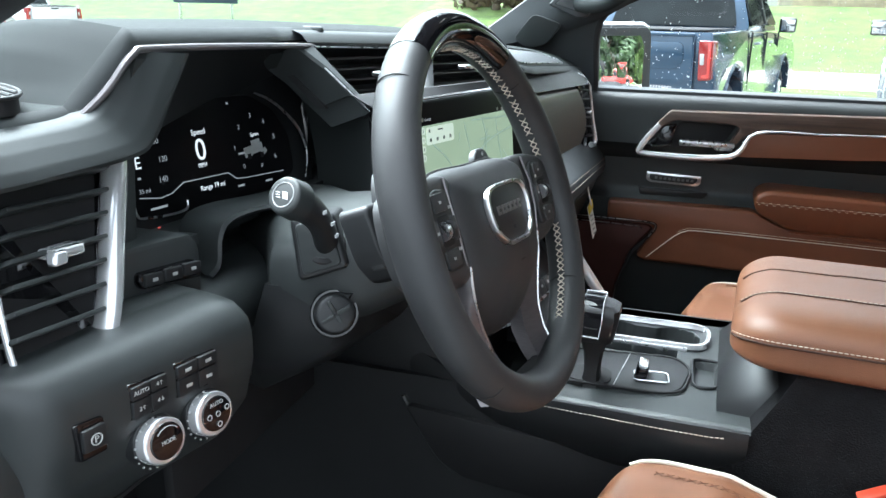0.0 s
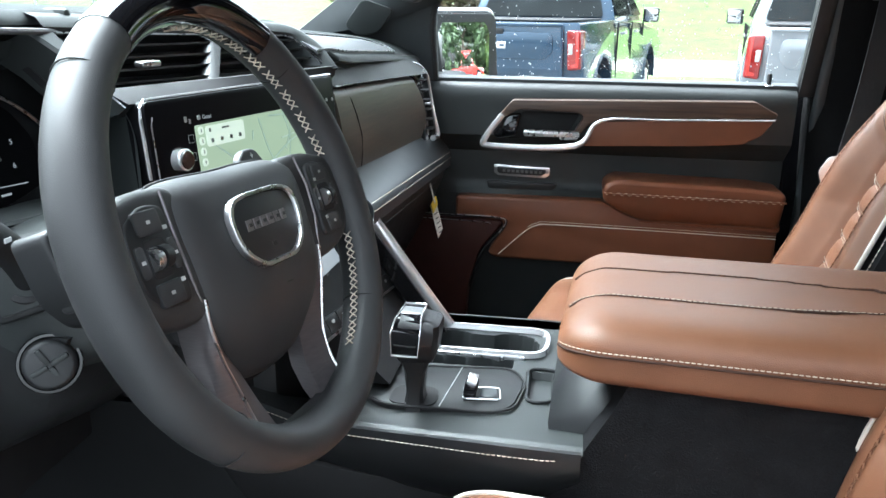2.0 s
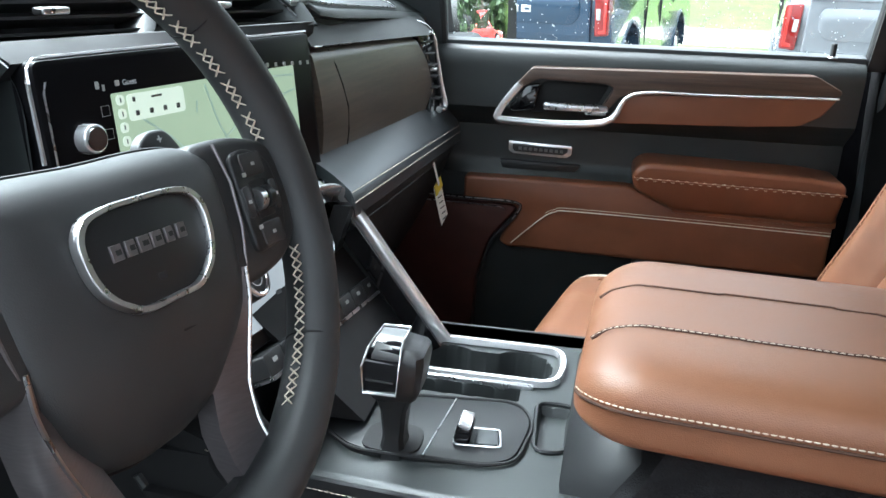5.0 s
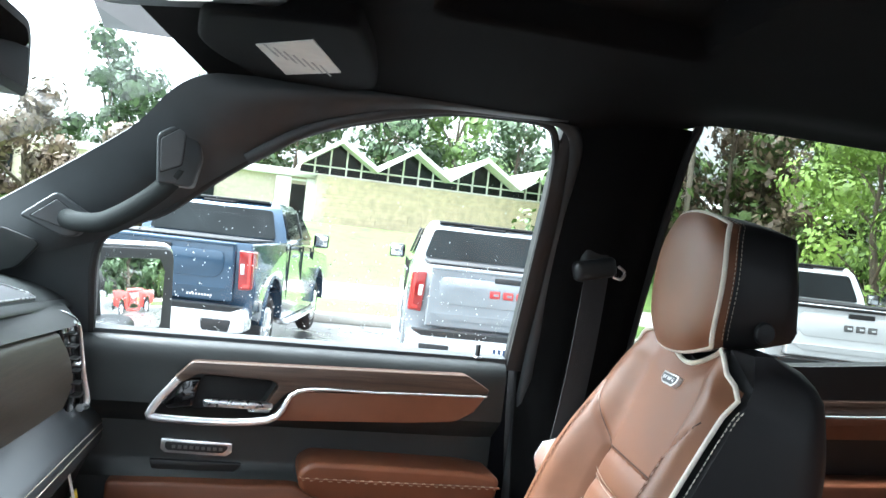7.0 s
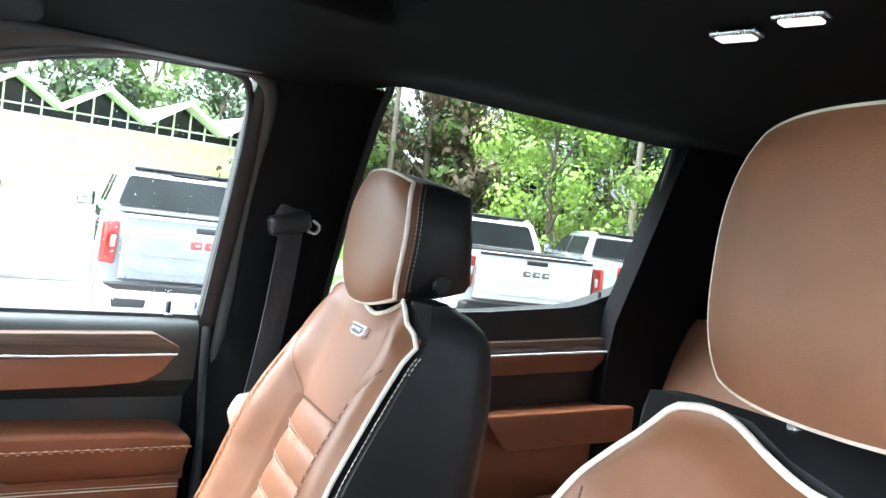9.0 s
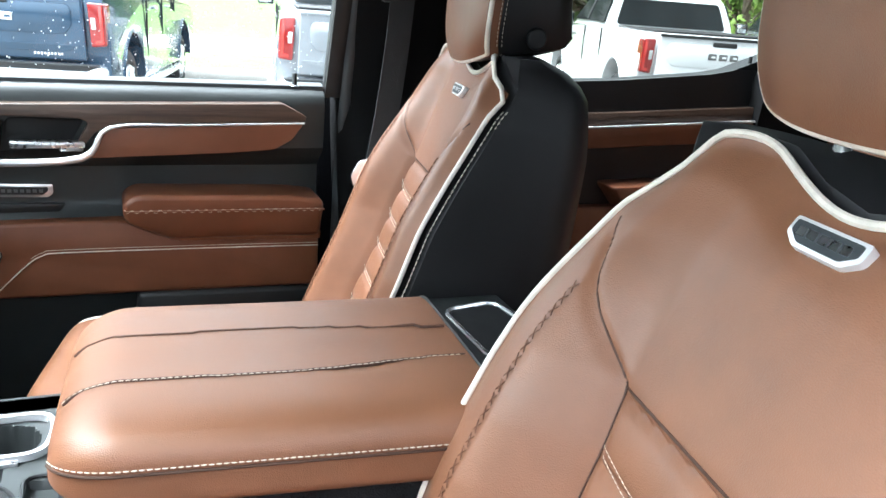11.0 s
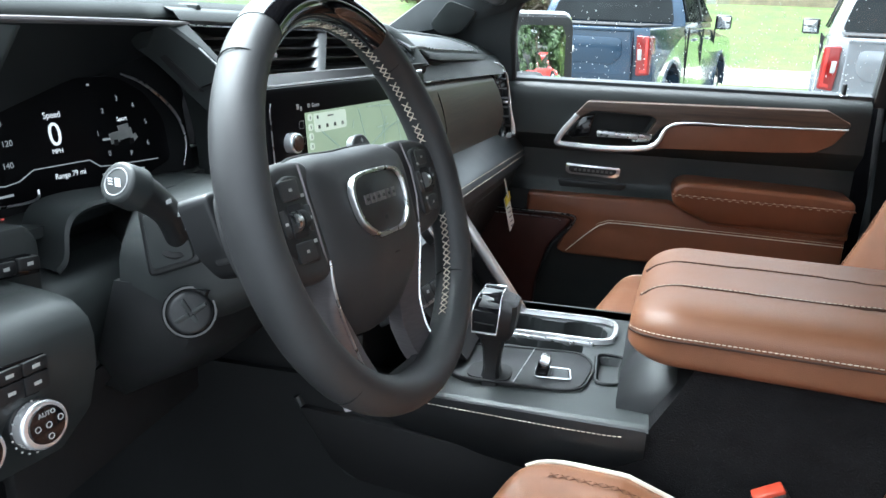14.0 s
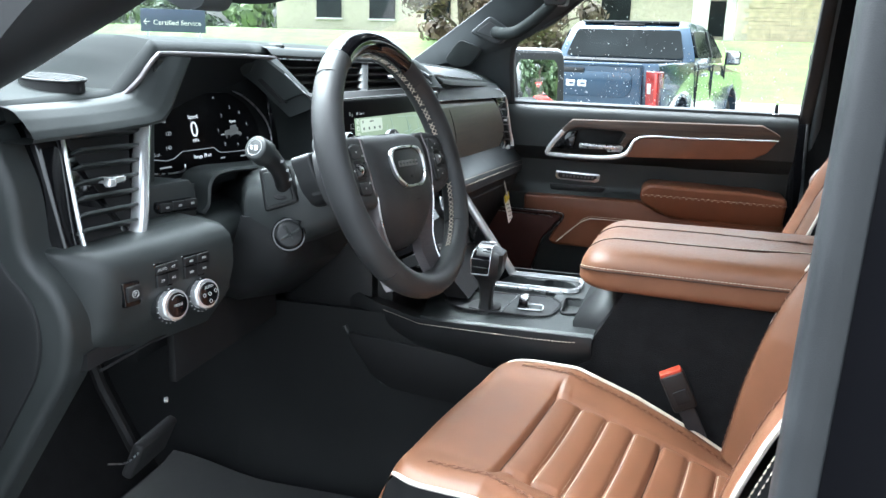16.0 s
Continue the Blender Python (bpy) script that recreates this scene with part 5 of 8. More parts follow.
sp = smooth_line([Vector((-0.250, 0.610, 1.368)), Vector((-0.244, 0.598, 1.384)), Vector((-0.241, 0.578, 1.405)), Vector((-0.244, 0.556, 1.422)), Vector((-0.247, 0.540, 1.431))], 6)
lv = part("lever", tube(sp, 0.0128, 18, scale=lambda t: 0.86 + 0.26 * sstep(0.35, 0.9, t)), BLACK2, SC, "black multi-function lever")
d = (sp[-1] - sp[-4]).normalized()
part("lever_tip", disc(sp[-1] - d * 0.012, d, 0.0165, 0.0155, 0.019, 28, 0.003), BLACK, lv)
tipm = basis(sp[-1] + d * 0.0073, Vector((0, 0, 1)).cross(d), (0, 0, 1))
part("tip_ring", torus(tipm @ Vector((0, 0, 0)), d, 0.010, 0.0005, 24, 5), LITGREY, lv)
on(tipm, 0.003, 0, 0.005, 0.006, LITWHITE, lv, "headlamp_mark")
for q in (-0.002, 0, 0.002):
    on(tipm, -0.004, q, 0.004, 0.0008, LITWHITE, lv, "headlamp_ray")
for i in range(3):
    p = sp[6 + 4 * i]
    part("lever_mark", box(p + Vector((0.0128, -0.004, 0.003)), (0.001, 0.006, 0.003), 0), LITGREY, lv)
tk = part("adjuster", disc((-0.240, 0.604, 1.311), (0.55, -0.80, 0.25), 0.019, 0.0175, 0.012, 32, 0.003), BLACK2, SC, "round steering adjuster")
ax = Vector((0.55, -0.80, 0.25)).normalized()
am = basis(Vector((-0.240, 0.604, 1.311)) + ax * 0.012, Vector((0, 0, 1)).cross(ax), (0, 0, 1))
for k in range(4):
    a = math.pi / 2 * k + 0.5
    b = box((0, 0, 0), (0.013, 0.004, 0.003), 0.001)
    b.transform(am @ pose(0.008 * math.cos(a), 0.008 * math.sin(a), 0.0005, 0, 0, math.degrees(a)))
    part("adjuster_rib", b, BLACK, tk)
part("adjuster_collar", torus(Vector((-0.240, 0.604, 1.311)) + ax * 0.002, ax, 0.0205, 0.0018, 32, 6), GLOSS, tk)

SW = thing("steering_wheel", (-0.111, 0.677, 1.403), "black leather steering wheel with ivory stitching and chrome badge ring", "steering wheel")
wm = basis((-0.111, 0.677, 1.403), (0.111, 0.9938, 0), (-0.3417, 0.0382, 0.939)) @ pose(0, 0, 0, 0, 0, -3.5)


def wpart(name, bm, material, parent=None, label=""):
    bm.transform(wm)
    return part(name, bm, material, parent or SW, label)


WR = 0.1655


def rim_point(a, R=WR):
    return Vector((R * math.cos(a), R * math.sin(a), 0))


def rim_profile(r):
    return [(r * math.cos(a) * 0.96, r * math.sin(a) * 1.10) for a in [2 * math.pi * k / 20 for k in range(20)]]


def rim_swell(t):
    """The grips at the quarter-hours are a little thicker than the rest of the rim."""
    return 1.0 + 0.045 * math.exp(-((t - 0.04) / 0.05) ** 2) + 0.045 * math.exp(-((t - 0.46) / 0.05) ** 2)


rimpath = [rim_point(2 * math.pi * k / 120) for k in range(120)]
rim = wpart("rim", sweep(rimpath, rim_profile(0.0172), closed=True, scale=rim_swell), WHEEL_LEATHER)
arc = [rim_point(radians(58 + k * 2)) for k in range(34)]
top_in = sweep(arc, [(p[0] * 1.03, p[1] * 1.03) for p in rim_profile(0.0172) if p[0] > -0.013 or p[1] > 0.0], scale=lambda t: 1.0)
wpart("top_inlay", top_in, GLOSS, None, "gloss black inlay at the top of the rim")
for a in (46, 137, 228, 322):
    wpart("rim_seam", torus(rim_point(radians(a)), rim_point(radians(a + 90)), 0.0176, 0.0006, 24, 5), SHADOW)
inset_dir = wm.to_3x3() @ Vector((0, 0, 1))
for k in range(13):
    # short runs, each laid square to the rim's inner face
    a0, a1 = (-58 + 11 * k, -47 + 11 * k) if k < 4 else (14 + 9.6 * (k - 4), 23.6 + 9.6 * (k - 4))
    pth = [wm @ (rim_point(radians(a0 + (a1 - a0) * q / 12), WR - 0.0176) + Vector((0, 0, 0.0008))) for q in range(13)]
    mid = radians((a0 + a1) / 2)
    nrm = wm.to_3x3() @ Vector((-math.cos(mid), -math.sin(mid), 0.04))
    stitches("rim_stitching", pth, THREAD, SW, 0.0066, 1.0, 0.0008, nrm, 0.0036, True)


# airbag cover: a raised shield with a flat badge field and falling flanks
def hub_outline(k=1.0):
    half = [(0.0, 0.046), (0.050, 0.047), (0.080, 0.043), (0.090, 0.026), (0.089, -0.006), (0.084, -0.040), (0.070, -0.072), (0.048, -0.100), (0.022, -0.109), (0.0, -0.110)]
    pts = half + [(-x, y) for x, y in half[-2:0:-1]]
    pts = [tuple(p)[:2] for p in smooth_line([Vector((x, y, 0)) for x, y in pts], 4, True)]
    return [(x * k, -0.025 + (y + 0.025) * k) for x, y in pts]


levels = [(1.0, -0.040), (1.0, -0.014), (0.985, -0.006), (0.95, -0.001), (0.88, 0.003), (0.76, 0.0065), (0.62, 0.0085), (0.40, 0.0105), (0.18, 0.0112), (0.02, 0.0113)]
hubb = loft([[(x, y, z - 0.020 * sstep(-0.045, -0.110, y) * (1 if z > -0.03 else 0) - 0.010 * sstep(0.030, 0.050, y) * (1 if z > -0.03 else 0)) for x, y in hub_outline(k)] for k, z in levels])
HB = wpart("airbag_cover", hubb, WHEEL_LEATHER, None, "black leather-grained airbag cover")
part("cover_gap", sweep([wm @ Vector((x * 1.004, y * 1.004, -0.0135 - 0.020 * sstep(-0.045, -0.110, y) - 0.010 * sstep(0.030, 0.050, y))) for x, y in hub_outline(1.0)], ring(0.0013, 6), closed=True, up=inset_dir), SHADOW, HB)
bd = [(-0.022, 0.023), (0.022, 0.023), (0.041, 0.020), (0.049, 0.010), (0.048, -0.008), (0.041, -0.022), (0.024, -0.033), (-0.024, -0.033), (-0.041, -0.022), (-0.048, -0.008), (-0.049, 0.010), (-0.041, 0.020)]
bout = fillet(bd, 0.007, 4)
bin_ = [(x * 0.905, -0.004 + (y + 0.004) * 0.885) for x, y in bout]
ringb = loft([[(x, y, 0.010) for x, y in bout], [(x, y, 0.0140) for x, y in bout], [(x * 0.985, -0.004 + (y + 0.004) * 0.98, 0.0152) for x, y in bout],
              [(x * 1.015, -0.004 + (y + 0.004) * 1.02, 0.0152) for x, y in bin_], [(x, y, 0.0140) for x, y in bin_], [(x, y, 0.010) for x, y in bin_]], cap=False)
for v in ringb.verts:
    v.co.z += 0.0012 * sstep(-0.01, -0.033, v.co.y)
wpart("badge_ring", ringb, SATIN, HB, "satin chrome badge ring")
wpart("badge_plate", prism(bin_, "z", 0.0126, 0.006, 0.0006), BLACK2, HB)
for i, w_ in enumerate((0.0075, 0.0068, 0.0085, 0.0080, 0.0062, 0.0070)):
    x_ = -0.0255 + 0.0098 * i
    wpart("badge_bar", box((x_, -0.0005, 0.0130), (w_, 0.0080, 0.0016), 0.0003, 1), DARKCHROME, HB)
    wpart("badge_notch", box((x_ + 0.0006, -0.0005, 0.0139), (w_ * 0.5, 0.0026, 0.0003), 0), BLACK2, HB)
wpart("airbag_mark", box((0.0, -0.019, 0.0127), (0.006, 0.0035, 0.0003), 0), SHADOW, HB)
wpart("airbag_mark", box((0.012, -0.048, 0.0095), (0.016, 0.0055, 0.0004), 0), SHADOW, HB)
for s in (-1, 1):
    arm = fillet([(0.070 * s, 0.043), (0.112 * s, 0.044), (0.152 * s, 0.036), (0.158 * s, 0.004), (0.152 * s, -0.030), (0.132 * s, -0.044), (0.098 * s, -0.050), (0.076 * s, -0.046)][::s], 0.014, 5)
    a = wpart("spoke", prism(arm, "z", 0.000, -0.034, 0.010, 5, shape=lambda x, y, z: (x, y, z + (0.004 * (abs(x) - 0.09) / 0.06 if z > -0.03 else 0))), WHEEL_LEATHER)
    wpart("spoke_line", tube([Vector((0.0915 * s, 0.040, 0.0005)), Vector((0.0945 * s, 0.015, 0.0025)), Vector((0.0925 * s, -0.012, 0.0020)), Vector((0.087 * s, -0.040, -0.0015))], 0.0011, 6), DARKCHROME, a)
    pad = fillet([(0.098 * s, 0.031), (0.118 * s, 0.034), (0.140 * s, 0.024), (0.143 * s, 0.002), (0.139 * s, -0.020), (0.124 * s, -0.031), (0.098 * s, -0.033)][::s], 0.008)
    p = wpart("control_pad", prism(pad, "z", 0.0046, -0.006, 0.0025, 3), BLACK2, a, "black button pad")
    for c_, w_, h_, mark in ((0.1185, 0.024, 0.0150, "up"), (0.1185, 0.024, 0.0150, "down"), (0.1030, 0.0080, 0.020, "in"), (0.1345, 0.0080, 0.020, "out")):
        yy = {"up": 0.0225, "down": -0.0225, "in": 0.0, "out": 0.0}[mark]
        b_ = prism(fillet([(s * c_ - w_ / 2, yy + h_ / 2), (s * c_ + w_ / 2, yy + h_ / 2), (s * c_ + w_ / 2, yy - h_ / 2), (s * c_ - w_ / 2, yy - h_ / 2)], 0.003), "z", 0.0060, 0.003, 0.0010, 2)
        wpart("button", b_, WHEEL_LEATHER, p)
        wpart("button_mark", box((s * c_, yy, 0.0062), (0.0034, 0.0022, 0.0004), 0), GREYP, p)
    for yy in (0.017, -0.017):
        wpart("button_mark", box((s * 0.1055, yy, 0.0062), (0.0040, 0.0026, 0.0004), 0), GREYP, p)
    well = prism(fillet([(s * 0.1185 - 0.010, 0.0125), (s * 0.1185 + 0.010, 0.0125), (s * 0.1185 + 0.010, -0.0125), (s * 0.1185 - 0.010, -0.0125)], 0.004), "z", 0.0054, 0.0, 0.001)
    # dark plate stands for the shade round the thumb wheels
    wpart("thumb_well", well, SHADOW, p)
    for q in (-0.0048, 0.0048):
        b = disc((s * 0.1185 + q - 0.0036, 0, 0.0040), (1, 0, 0), 0.0076, 0.0076, 0.0072, 20, 0.0012)
        wpart("thumb_wheel", b, SATIN if q < 0 else BLACK2, p)
    # lower spoke: a folded metal blade, its outer fold's highlight added as a satin bead
    secs = []
    for xi, yi, xr, yr, xo, yo, z0 in ((0.076, -0.034, 0.083, -0.036, 0.090, -0.040, 0.000), (0.071, -0.052, 0.082, -0.056, 0.088, -0.060, -0.004), (0.058, -0.075, 0.075, -0.080, 0.084, -0.084, -0.009), (0.046, -0.098, 0.066, -0.104, 0.080, -0.106, -0.012), (0.039, -0.122, 0.062, -0.128, 0.079, -0.130, -0.011), (0.036, -0.142, 0.062, -0.148, 0.082, -0.146, -0.006), (0.036, -0.156, 0.064, -0.160, 0.086, -0.154, -0.001)):
        secs.append([(s * xi, yi, z0 - 0.010), (s * xr, yr, z0), (s * (xr + 0.0035), yr, z0 - 0.0004), (s * xo, yo, z0 - 0.009), (s * xo, yo, z0 - 0.024), (s * xi, yi, z0 - 0.024)])
    wpart("lower_spoke", loft([r_[::s] for r_ in secs]), DARKCHROME, None, "dark brushed metal lower spoke")
    fold = [Vector((r_[1][0] + s * 0.0018, r_[1][1], r_[1][2] + 0.0002)) for r_ in secs[:-1]]
    wpart("spoke_edge", tube(smooth_line(fold, 5), 0.0013, 6), SATIN)
    pd = fillet([(0.074 * s, 0.030), (0.081 * s, 0.053), (0.092 * s, 0.060), (0.110 * s, 0.060), (0.120 * s, 0.046), (0.125 * s, 0.030)][::s], 0.007)
    paddle = wpart("shift_paddle", prism(pd, "z", -0.042, -0.050, 0.003, 3), BLACK2)
    for w_, h_ in ((0.0044, 0.0010), (0.0010, 0.0044))[: 2 if s > 0 else 1]:
        wpart("paddle_mark", box((0.1005 * s, 0.0535, -0.0418), (w_, h_, 0.0004), 0), GREYP, paddle)
    hs = fillet([(0.118 * s, 0.036), (0.157 * s, 0.036), (0.152 * s, -0.006), (0.136 * s, -0.026), (0.112 * s, -0.030)][::s], 0.008)
    rb = wpart("rear_control", prism(hs, "z", -0.036, -0.062, 0.004, 3), BLACK2)
    for yy in (0.015, -0.006):
        wpart("rear_button", box((s * (0.148 + 0.25 * (yy - 0.015)), yy, -0.046), (0.012, 0.019, 0.016), 0.004, 3, (0, 0, -10 * s)), WHEEL_LEATHER, rb)
foot = fillet([(-0.066, -0.140), (-0.036, -0.150), (0.036, -0.150), (0.066, -0.140), (0.082, -0.147), (0.058, -0.166), (-0.058, -0.166), (-0.082, -0.147)], 0.008)
wpart("lower_bridge", prism(foot, "z", 0.002, -0.020, 0.007, 4), WHEEL_LEATHER, None, "black lower bridge between the spokes")
wpart("back_shell", loft([[(x * k, -0.02 + (y + 0.02) * k, z) for x, y in hub_outline(1.0)] for k, z in ((0.97, -0.030), (0.92, -0.045), (0.70, -0.065), (0.60, -0.085))]), BLACK2)

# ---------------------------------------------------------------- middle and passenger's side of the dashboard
# dark fillers added behind the vents, standing for deep shade
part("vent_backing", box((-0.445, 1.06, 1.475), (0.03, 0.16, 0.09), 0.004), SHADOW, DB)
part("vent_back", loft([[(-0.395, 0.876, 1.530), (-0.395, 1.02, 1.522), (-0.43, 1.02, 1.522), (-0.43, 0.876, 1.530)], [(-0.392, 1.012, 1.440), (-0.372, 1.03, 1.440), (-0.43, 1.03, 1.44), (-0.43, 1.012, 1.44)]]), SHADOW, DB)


def fascia(y, z, d=0.0):
    """A point of the leaning face of the centre vents; d stands proud of it."""
    return Vector((-0.221 + 0.31 * (y - 1.235) - 1.1 * (z - 1.489) + d, y, z + 0.4 * d))


CV = part("centre_vent", sheet(lambda u, v: fascia(0.845 + 0.37 * v, 1.533 - 0.006 * v - 0.058 * u, -0.034), 6, 10, 0.01, (-1, 0, 0)), SHADOW, DB, "black centre air vents")
for i in range(4):
    part("slat", loft([[fascia(y, 1.518 - 0.0115 * i - 0.010 * (y - 0.86), d) + Vector((0, 0, h)) for d, h in ((-0.004, 0.0012), (-0.004, -0.0012), (-0.026, -0.0004), (-0.026, 0.0010))] for y in (0.862, 0.95, 1.04, 1.12, 1.205)]), BLACK2, CV)
# divider takes a darker black for the shade under the hood
part("vent_divider", loft([[fascia(y, z, -0.030), fascia(y + 0.001, z, -0.006), fascia(y + 0.004, z, -0.003), fascia(y + 0.019, z, -0.003), fascia(y + 0.022, z, -0.006), fascia(y + 0.023, z, -0.030)] for y, z in ((1.066, 1.525), (0.990, 1.478))]), BLACK2, CV)
for y in (0.925, 1.105):
    p = fascia(y, 1.4965, 0.004)
    part("vent_tab", box(p, (0.014, 0.026, 0.0062), 0.0022, 3, (0, 0, -17)), SATIN, CV, "satin metal vent tab")
ARCH = [(0.855, 1.552, 0.855, 1.532), (0.95, 1.549, 0.95, 1.5285), (1.05, 1.546, 1.05, 1.5255), (1.15, 1.542, 1.15, 1.522), (1.205, 1.538, 1.190, 1.520), (1.228, 1.533, 1.199, 1.5185), (1.241, 1.526, 1.204, 1.515), (1.249, 1.514, 1.208, 1.505), (1.249, 1.500, 1.210, 1.494), (1.243, 1.488, 1.210, 1.485), (1.234, 1.474, 1.208, 1.474)]
part("vent_arch", loft([[fascia(a, b, -0.045) + Vector((0, 0, 0.004)), fascia(a, b, -0.010), fascia(a + (c - a) * 0.12, b + (d - b) * 0.12, -0.001), fascia(a + (c - a) * 0.45, b + (d - b) * 0.45, 0.004), fascia(a + (c - a) * 0.85, b + (d - b) * 0.85, 0.002), fascia(c, d, -0.003), fascia(c, d, -0.034)] for a, b, c, d in ARCH], closed=False), BLACK, DB, "padded black arch over the vents")
part("vent_line", tube(smooth_line([fascia(c, d - 0.001, -0.001) for a, b, c, d in ARCH[:-1]], 4), 0.0011, 6), SATIN, DB, "thin bright line round the vents")
# near-black ledge: the overhanging hood's shade is put into its colour
part("vent_ledge", loft([[fascia(y, 1.4785, -0.034), fascia(y, 1.4785, 0.0), fascia(y, 1.4765, 0.004), Vector((-0.2425 + 0.2418 * (y - 1.02) - 0.016, y, 1.4655)), Vector((-0.2425 + 0.2418 * (y - 1.02) - 0.030, y, 1.452))] for y in (0.845, 0.93, 1.02, 1.11, 1.20, 1.222)], closed=False), SHADOW, DB)

CHEEK = [(0.836, 1.532), (0.847, 1.508), (0.852, 1.459)]
part("vent_cheek", loft([[fascia(y, z, -0.050), fascia(y, z, -0.002), fascia(y + 0.004, z, 0.001), fascia(0.862, max(z, 1.4785), 0.0), fascia(0.864, max(z, 1.4785), -0.034)] for y, z in CHEEK], closed=False), BLACK, DB)
part("bay_line", tube([fascia(0.847, 1.508, 0.0005), fascia(0.852, 1.459, 0.0005)], 0.0010, 6), SATIN, DB)
WALL_F = [fascia(0.836, 1.532, -0.003), fascia(0.847, 1.508, -0.003), fascia(0.852, 1.459, -0.003), Vector((-0.296, 0.846, 1.40)), Vector((-0.300, 0.846, 1.335))]
WALL_B = [Vector((-0.440, 0.850, 1.530)), Vector((-0.428, 0.872, 1.508)), Vector((-0.412, 0.890, 1.459)), Vector((-0.402, 0.898, 1.40)), Vector((-0.395, 0.895, 1.335))]
part("bay_wall", loft([[a.lerp(b, k / 8) + Vector((0.012, 0.004, 0)) * math.sin(math.pi * k / 8) for k in range(9)] for a, b in zip(smooth_line(WALL_F, 5), smooth_line(WALL_B, 5))], closed=False), BLACK, DB, "smooth black wall beside the instruments")

# centre screen
CS = thing("centre_screen", (-0.25, 1.05, 1.39), "lit centre touchscreen showing a pale green road map", "display")
csm = basis((-0.2425, 1.020, 1.382), (0.235, 0.972, 0), (-0.10, 0, 1))


def csb(x, y, w, h, d0, d1, m, name, parent=None, r=0.004, bev=0.001, label=""):
    b = prism(fillet([(x - w / 2, y + h / 2), (x + w / 2, y + h / 2), (x + w / 2, y - h / 2), (x - w / 2, y - h / 2)], r), "z", d0, d1, bev)
    b.transform(csm)
    return part(name, b, m, parent or CS, label)


csb(0.001, 0.0095, 0.356, 0.153, 0.004, -0.02, SCREEN, "glass", r=0.008, bev=0.003)
csb(0.01, 0.0095, 0.320, 0.142, -0.018, -0.045, SHADOW, "housing", r=0.010, bev=0.003)
part("top_trim", tube([csm @ Vector((*p, -0.001)) for p in ((-0.1785, 0.010), (-0.1785, 0.070), (-0.1765, 0.080), (-0.170, 0.0865), (-0.160, 0.0872), (0.178, 0.0872))], 0.0020, 6), CHROME, CS, "bright chrome edge")
part("side_trim", tube([csm @ Vector((*p, 0.004)) for p in ((-0.171, -0.06), (-0.171, 0.062), (-0.168, 0.070))], 0.0010, 6), SATIN, CS)
csb(0.016, 0.003, 0.252, 0.103, 0.0048, 0.004, MAPC, "map_picture", r=0.002, bev=0)
rng = random.Random(5)
roads = [[(-0.08, 0.03), (-0.04, 0.0), (-0.02, -0.04), (-0.03, -0.075)], [(0.0, 0.05), (0.02, 0.0), (0.06, -0.02), (0.14, -0.03)], [(0.05, 0.055), (0.06, 0.02), (0.05, -0.03), (0.07, -0.075)], [(-0.08, -0.03), (-0.02, -0.02), (0.06, 0.015), (0.14, 0.03)], [(0.09, 0.05), (0.10, 0.0), (0.12, -0.06)], [(-0.06, -0.07), (0.0, -0.055), (0.14, -0.06)], [(0.02, 0.05), (0.14, 0.045)]]
for k in range(9):
    x = rng.uniform(-0.07, 0.12)
    y = rng.uniform(-0.06, 0.03)
    roads.append([(x, y), (x + rng.uniform(-0.03, 0.03), y + rng.uniform(-0.03, 0.03))])
for r_ in roads:
    pts = [csm @ Vector((max(-0.108, min(0.140, p[0])), max(-0.047, min(0.052, p[1])), 0.0049)) for p in r_]
    part("map_road", sweep(smooth_line(pts, 5), [(-0.0010, -0.0002), (0.0010, -0.0002), (0.0010, 0.0002), (-0.0010, 0.0002)], up=csm.to_3x3() @ Vector((0, 0, 1))), MAPROAD, CS)
csb(0.116, -0.041, 0.05, 0.016, 0.0052, 0.0048, MAPPARK, "map_park", r=0.003, bev=0)
csb(-0.062, 0.041, 0.066, 0.022, 0.0056, 0.0048, MAPCARD, "map_card", r=0.004, bev=0)
for i in range(4):
    csb(-0.086 + 0.016 * i, 0.036, 0.0040, 0.0044, 0.0060, 0.0056, GREY, "card_mark", r=0.001, bev=0)
csb(-0.062, 0.0475, 0.012, 0.0018, 0.0060, 0.0056, GREY, "card_bar", r=0.0005, bev=0)
csb(-0.088, 0.0475, 0.003, 0.004, 0.0060, 0.0056, GREY, "card_mark", r=0.001, bev=0)
for i in range(4):
    csb(-0.102, 0.0485 - 0.0112 * i, 0.0085, 0.0085, 0.0056, 0.0048, MAPCARD, "map_button", r=0.004, bev=0)
    csb(-0.102, 0.0485 - 0.0112 * i, 0.0012, 0.0040, 0.0060, 0.0056, GREY, "button_mark", r=0.0005, bev=0)
for i in range(2):
    part("side_icon", tube([csm @ Vector((-0.118 + a, 0.042 - 0.0185 * i + b, 0.0048)) for a, b in ((-0.004, -0.004), (0.004, -0.004), (0.004, 0.004), (-0.004, 0.004))], 0.0003, 5, closed=True), GREYP, CS)
csb(-0.122, 0.0625, 0.0032, 0.0060, 0.0050, 0.004, GREYP, "status_icon", r=0.001, bev=0)
csb(-0.116, 0.0600, 0.0020, 0.0050, 0.0050, 0.004, GREYP, "status_icon", r=0.0008, bev=0)
csb(-0.1015, 0.0622, 0.0040, 0.0045, 0.0050, 0.004, GREYP, "status_icon", r=0.001, bev=0)
lettering("status_word", "Guest", 0.0062, csm @ Matrix.Translation((-0.0885, 0.0618, 0.0046)), LITGREY, CS, 0.0001)
for i in range(6):
    csb(0.098 + 0.0145 * i, 0.0585 - 0.0007 * i, 0.0036, 0.0042, 0.0050, 0.004, GREYP, "status_icon", r=0.001, bev=0)
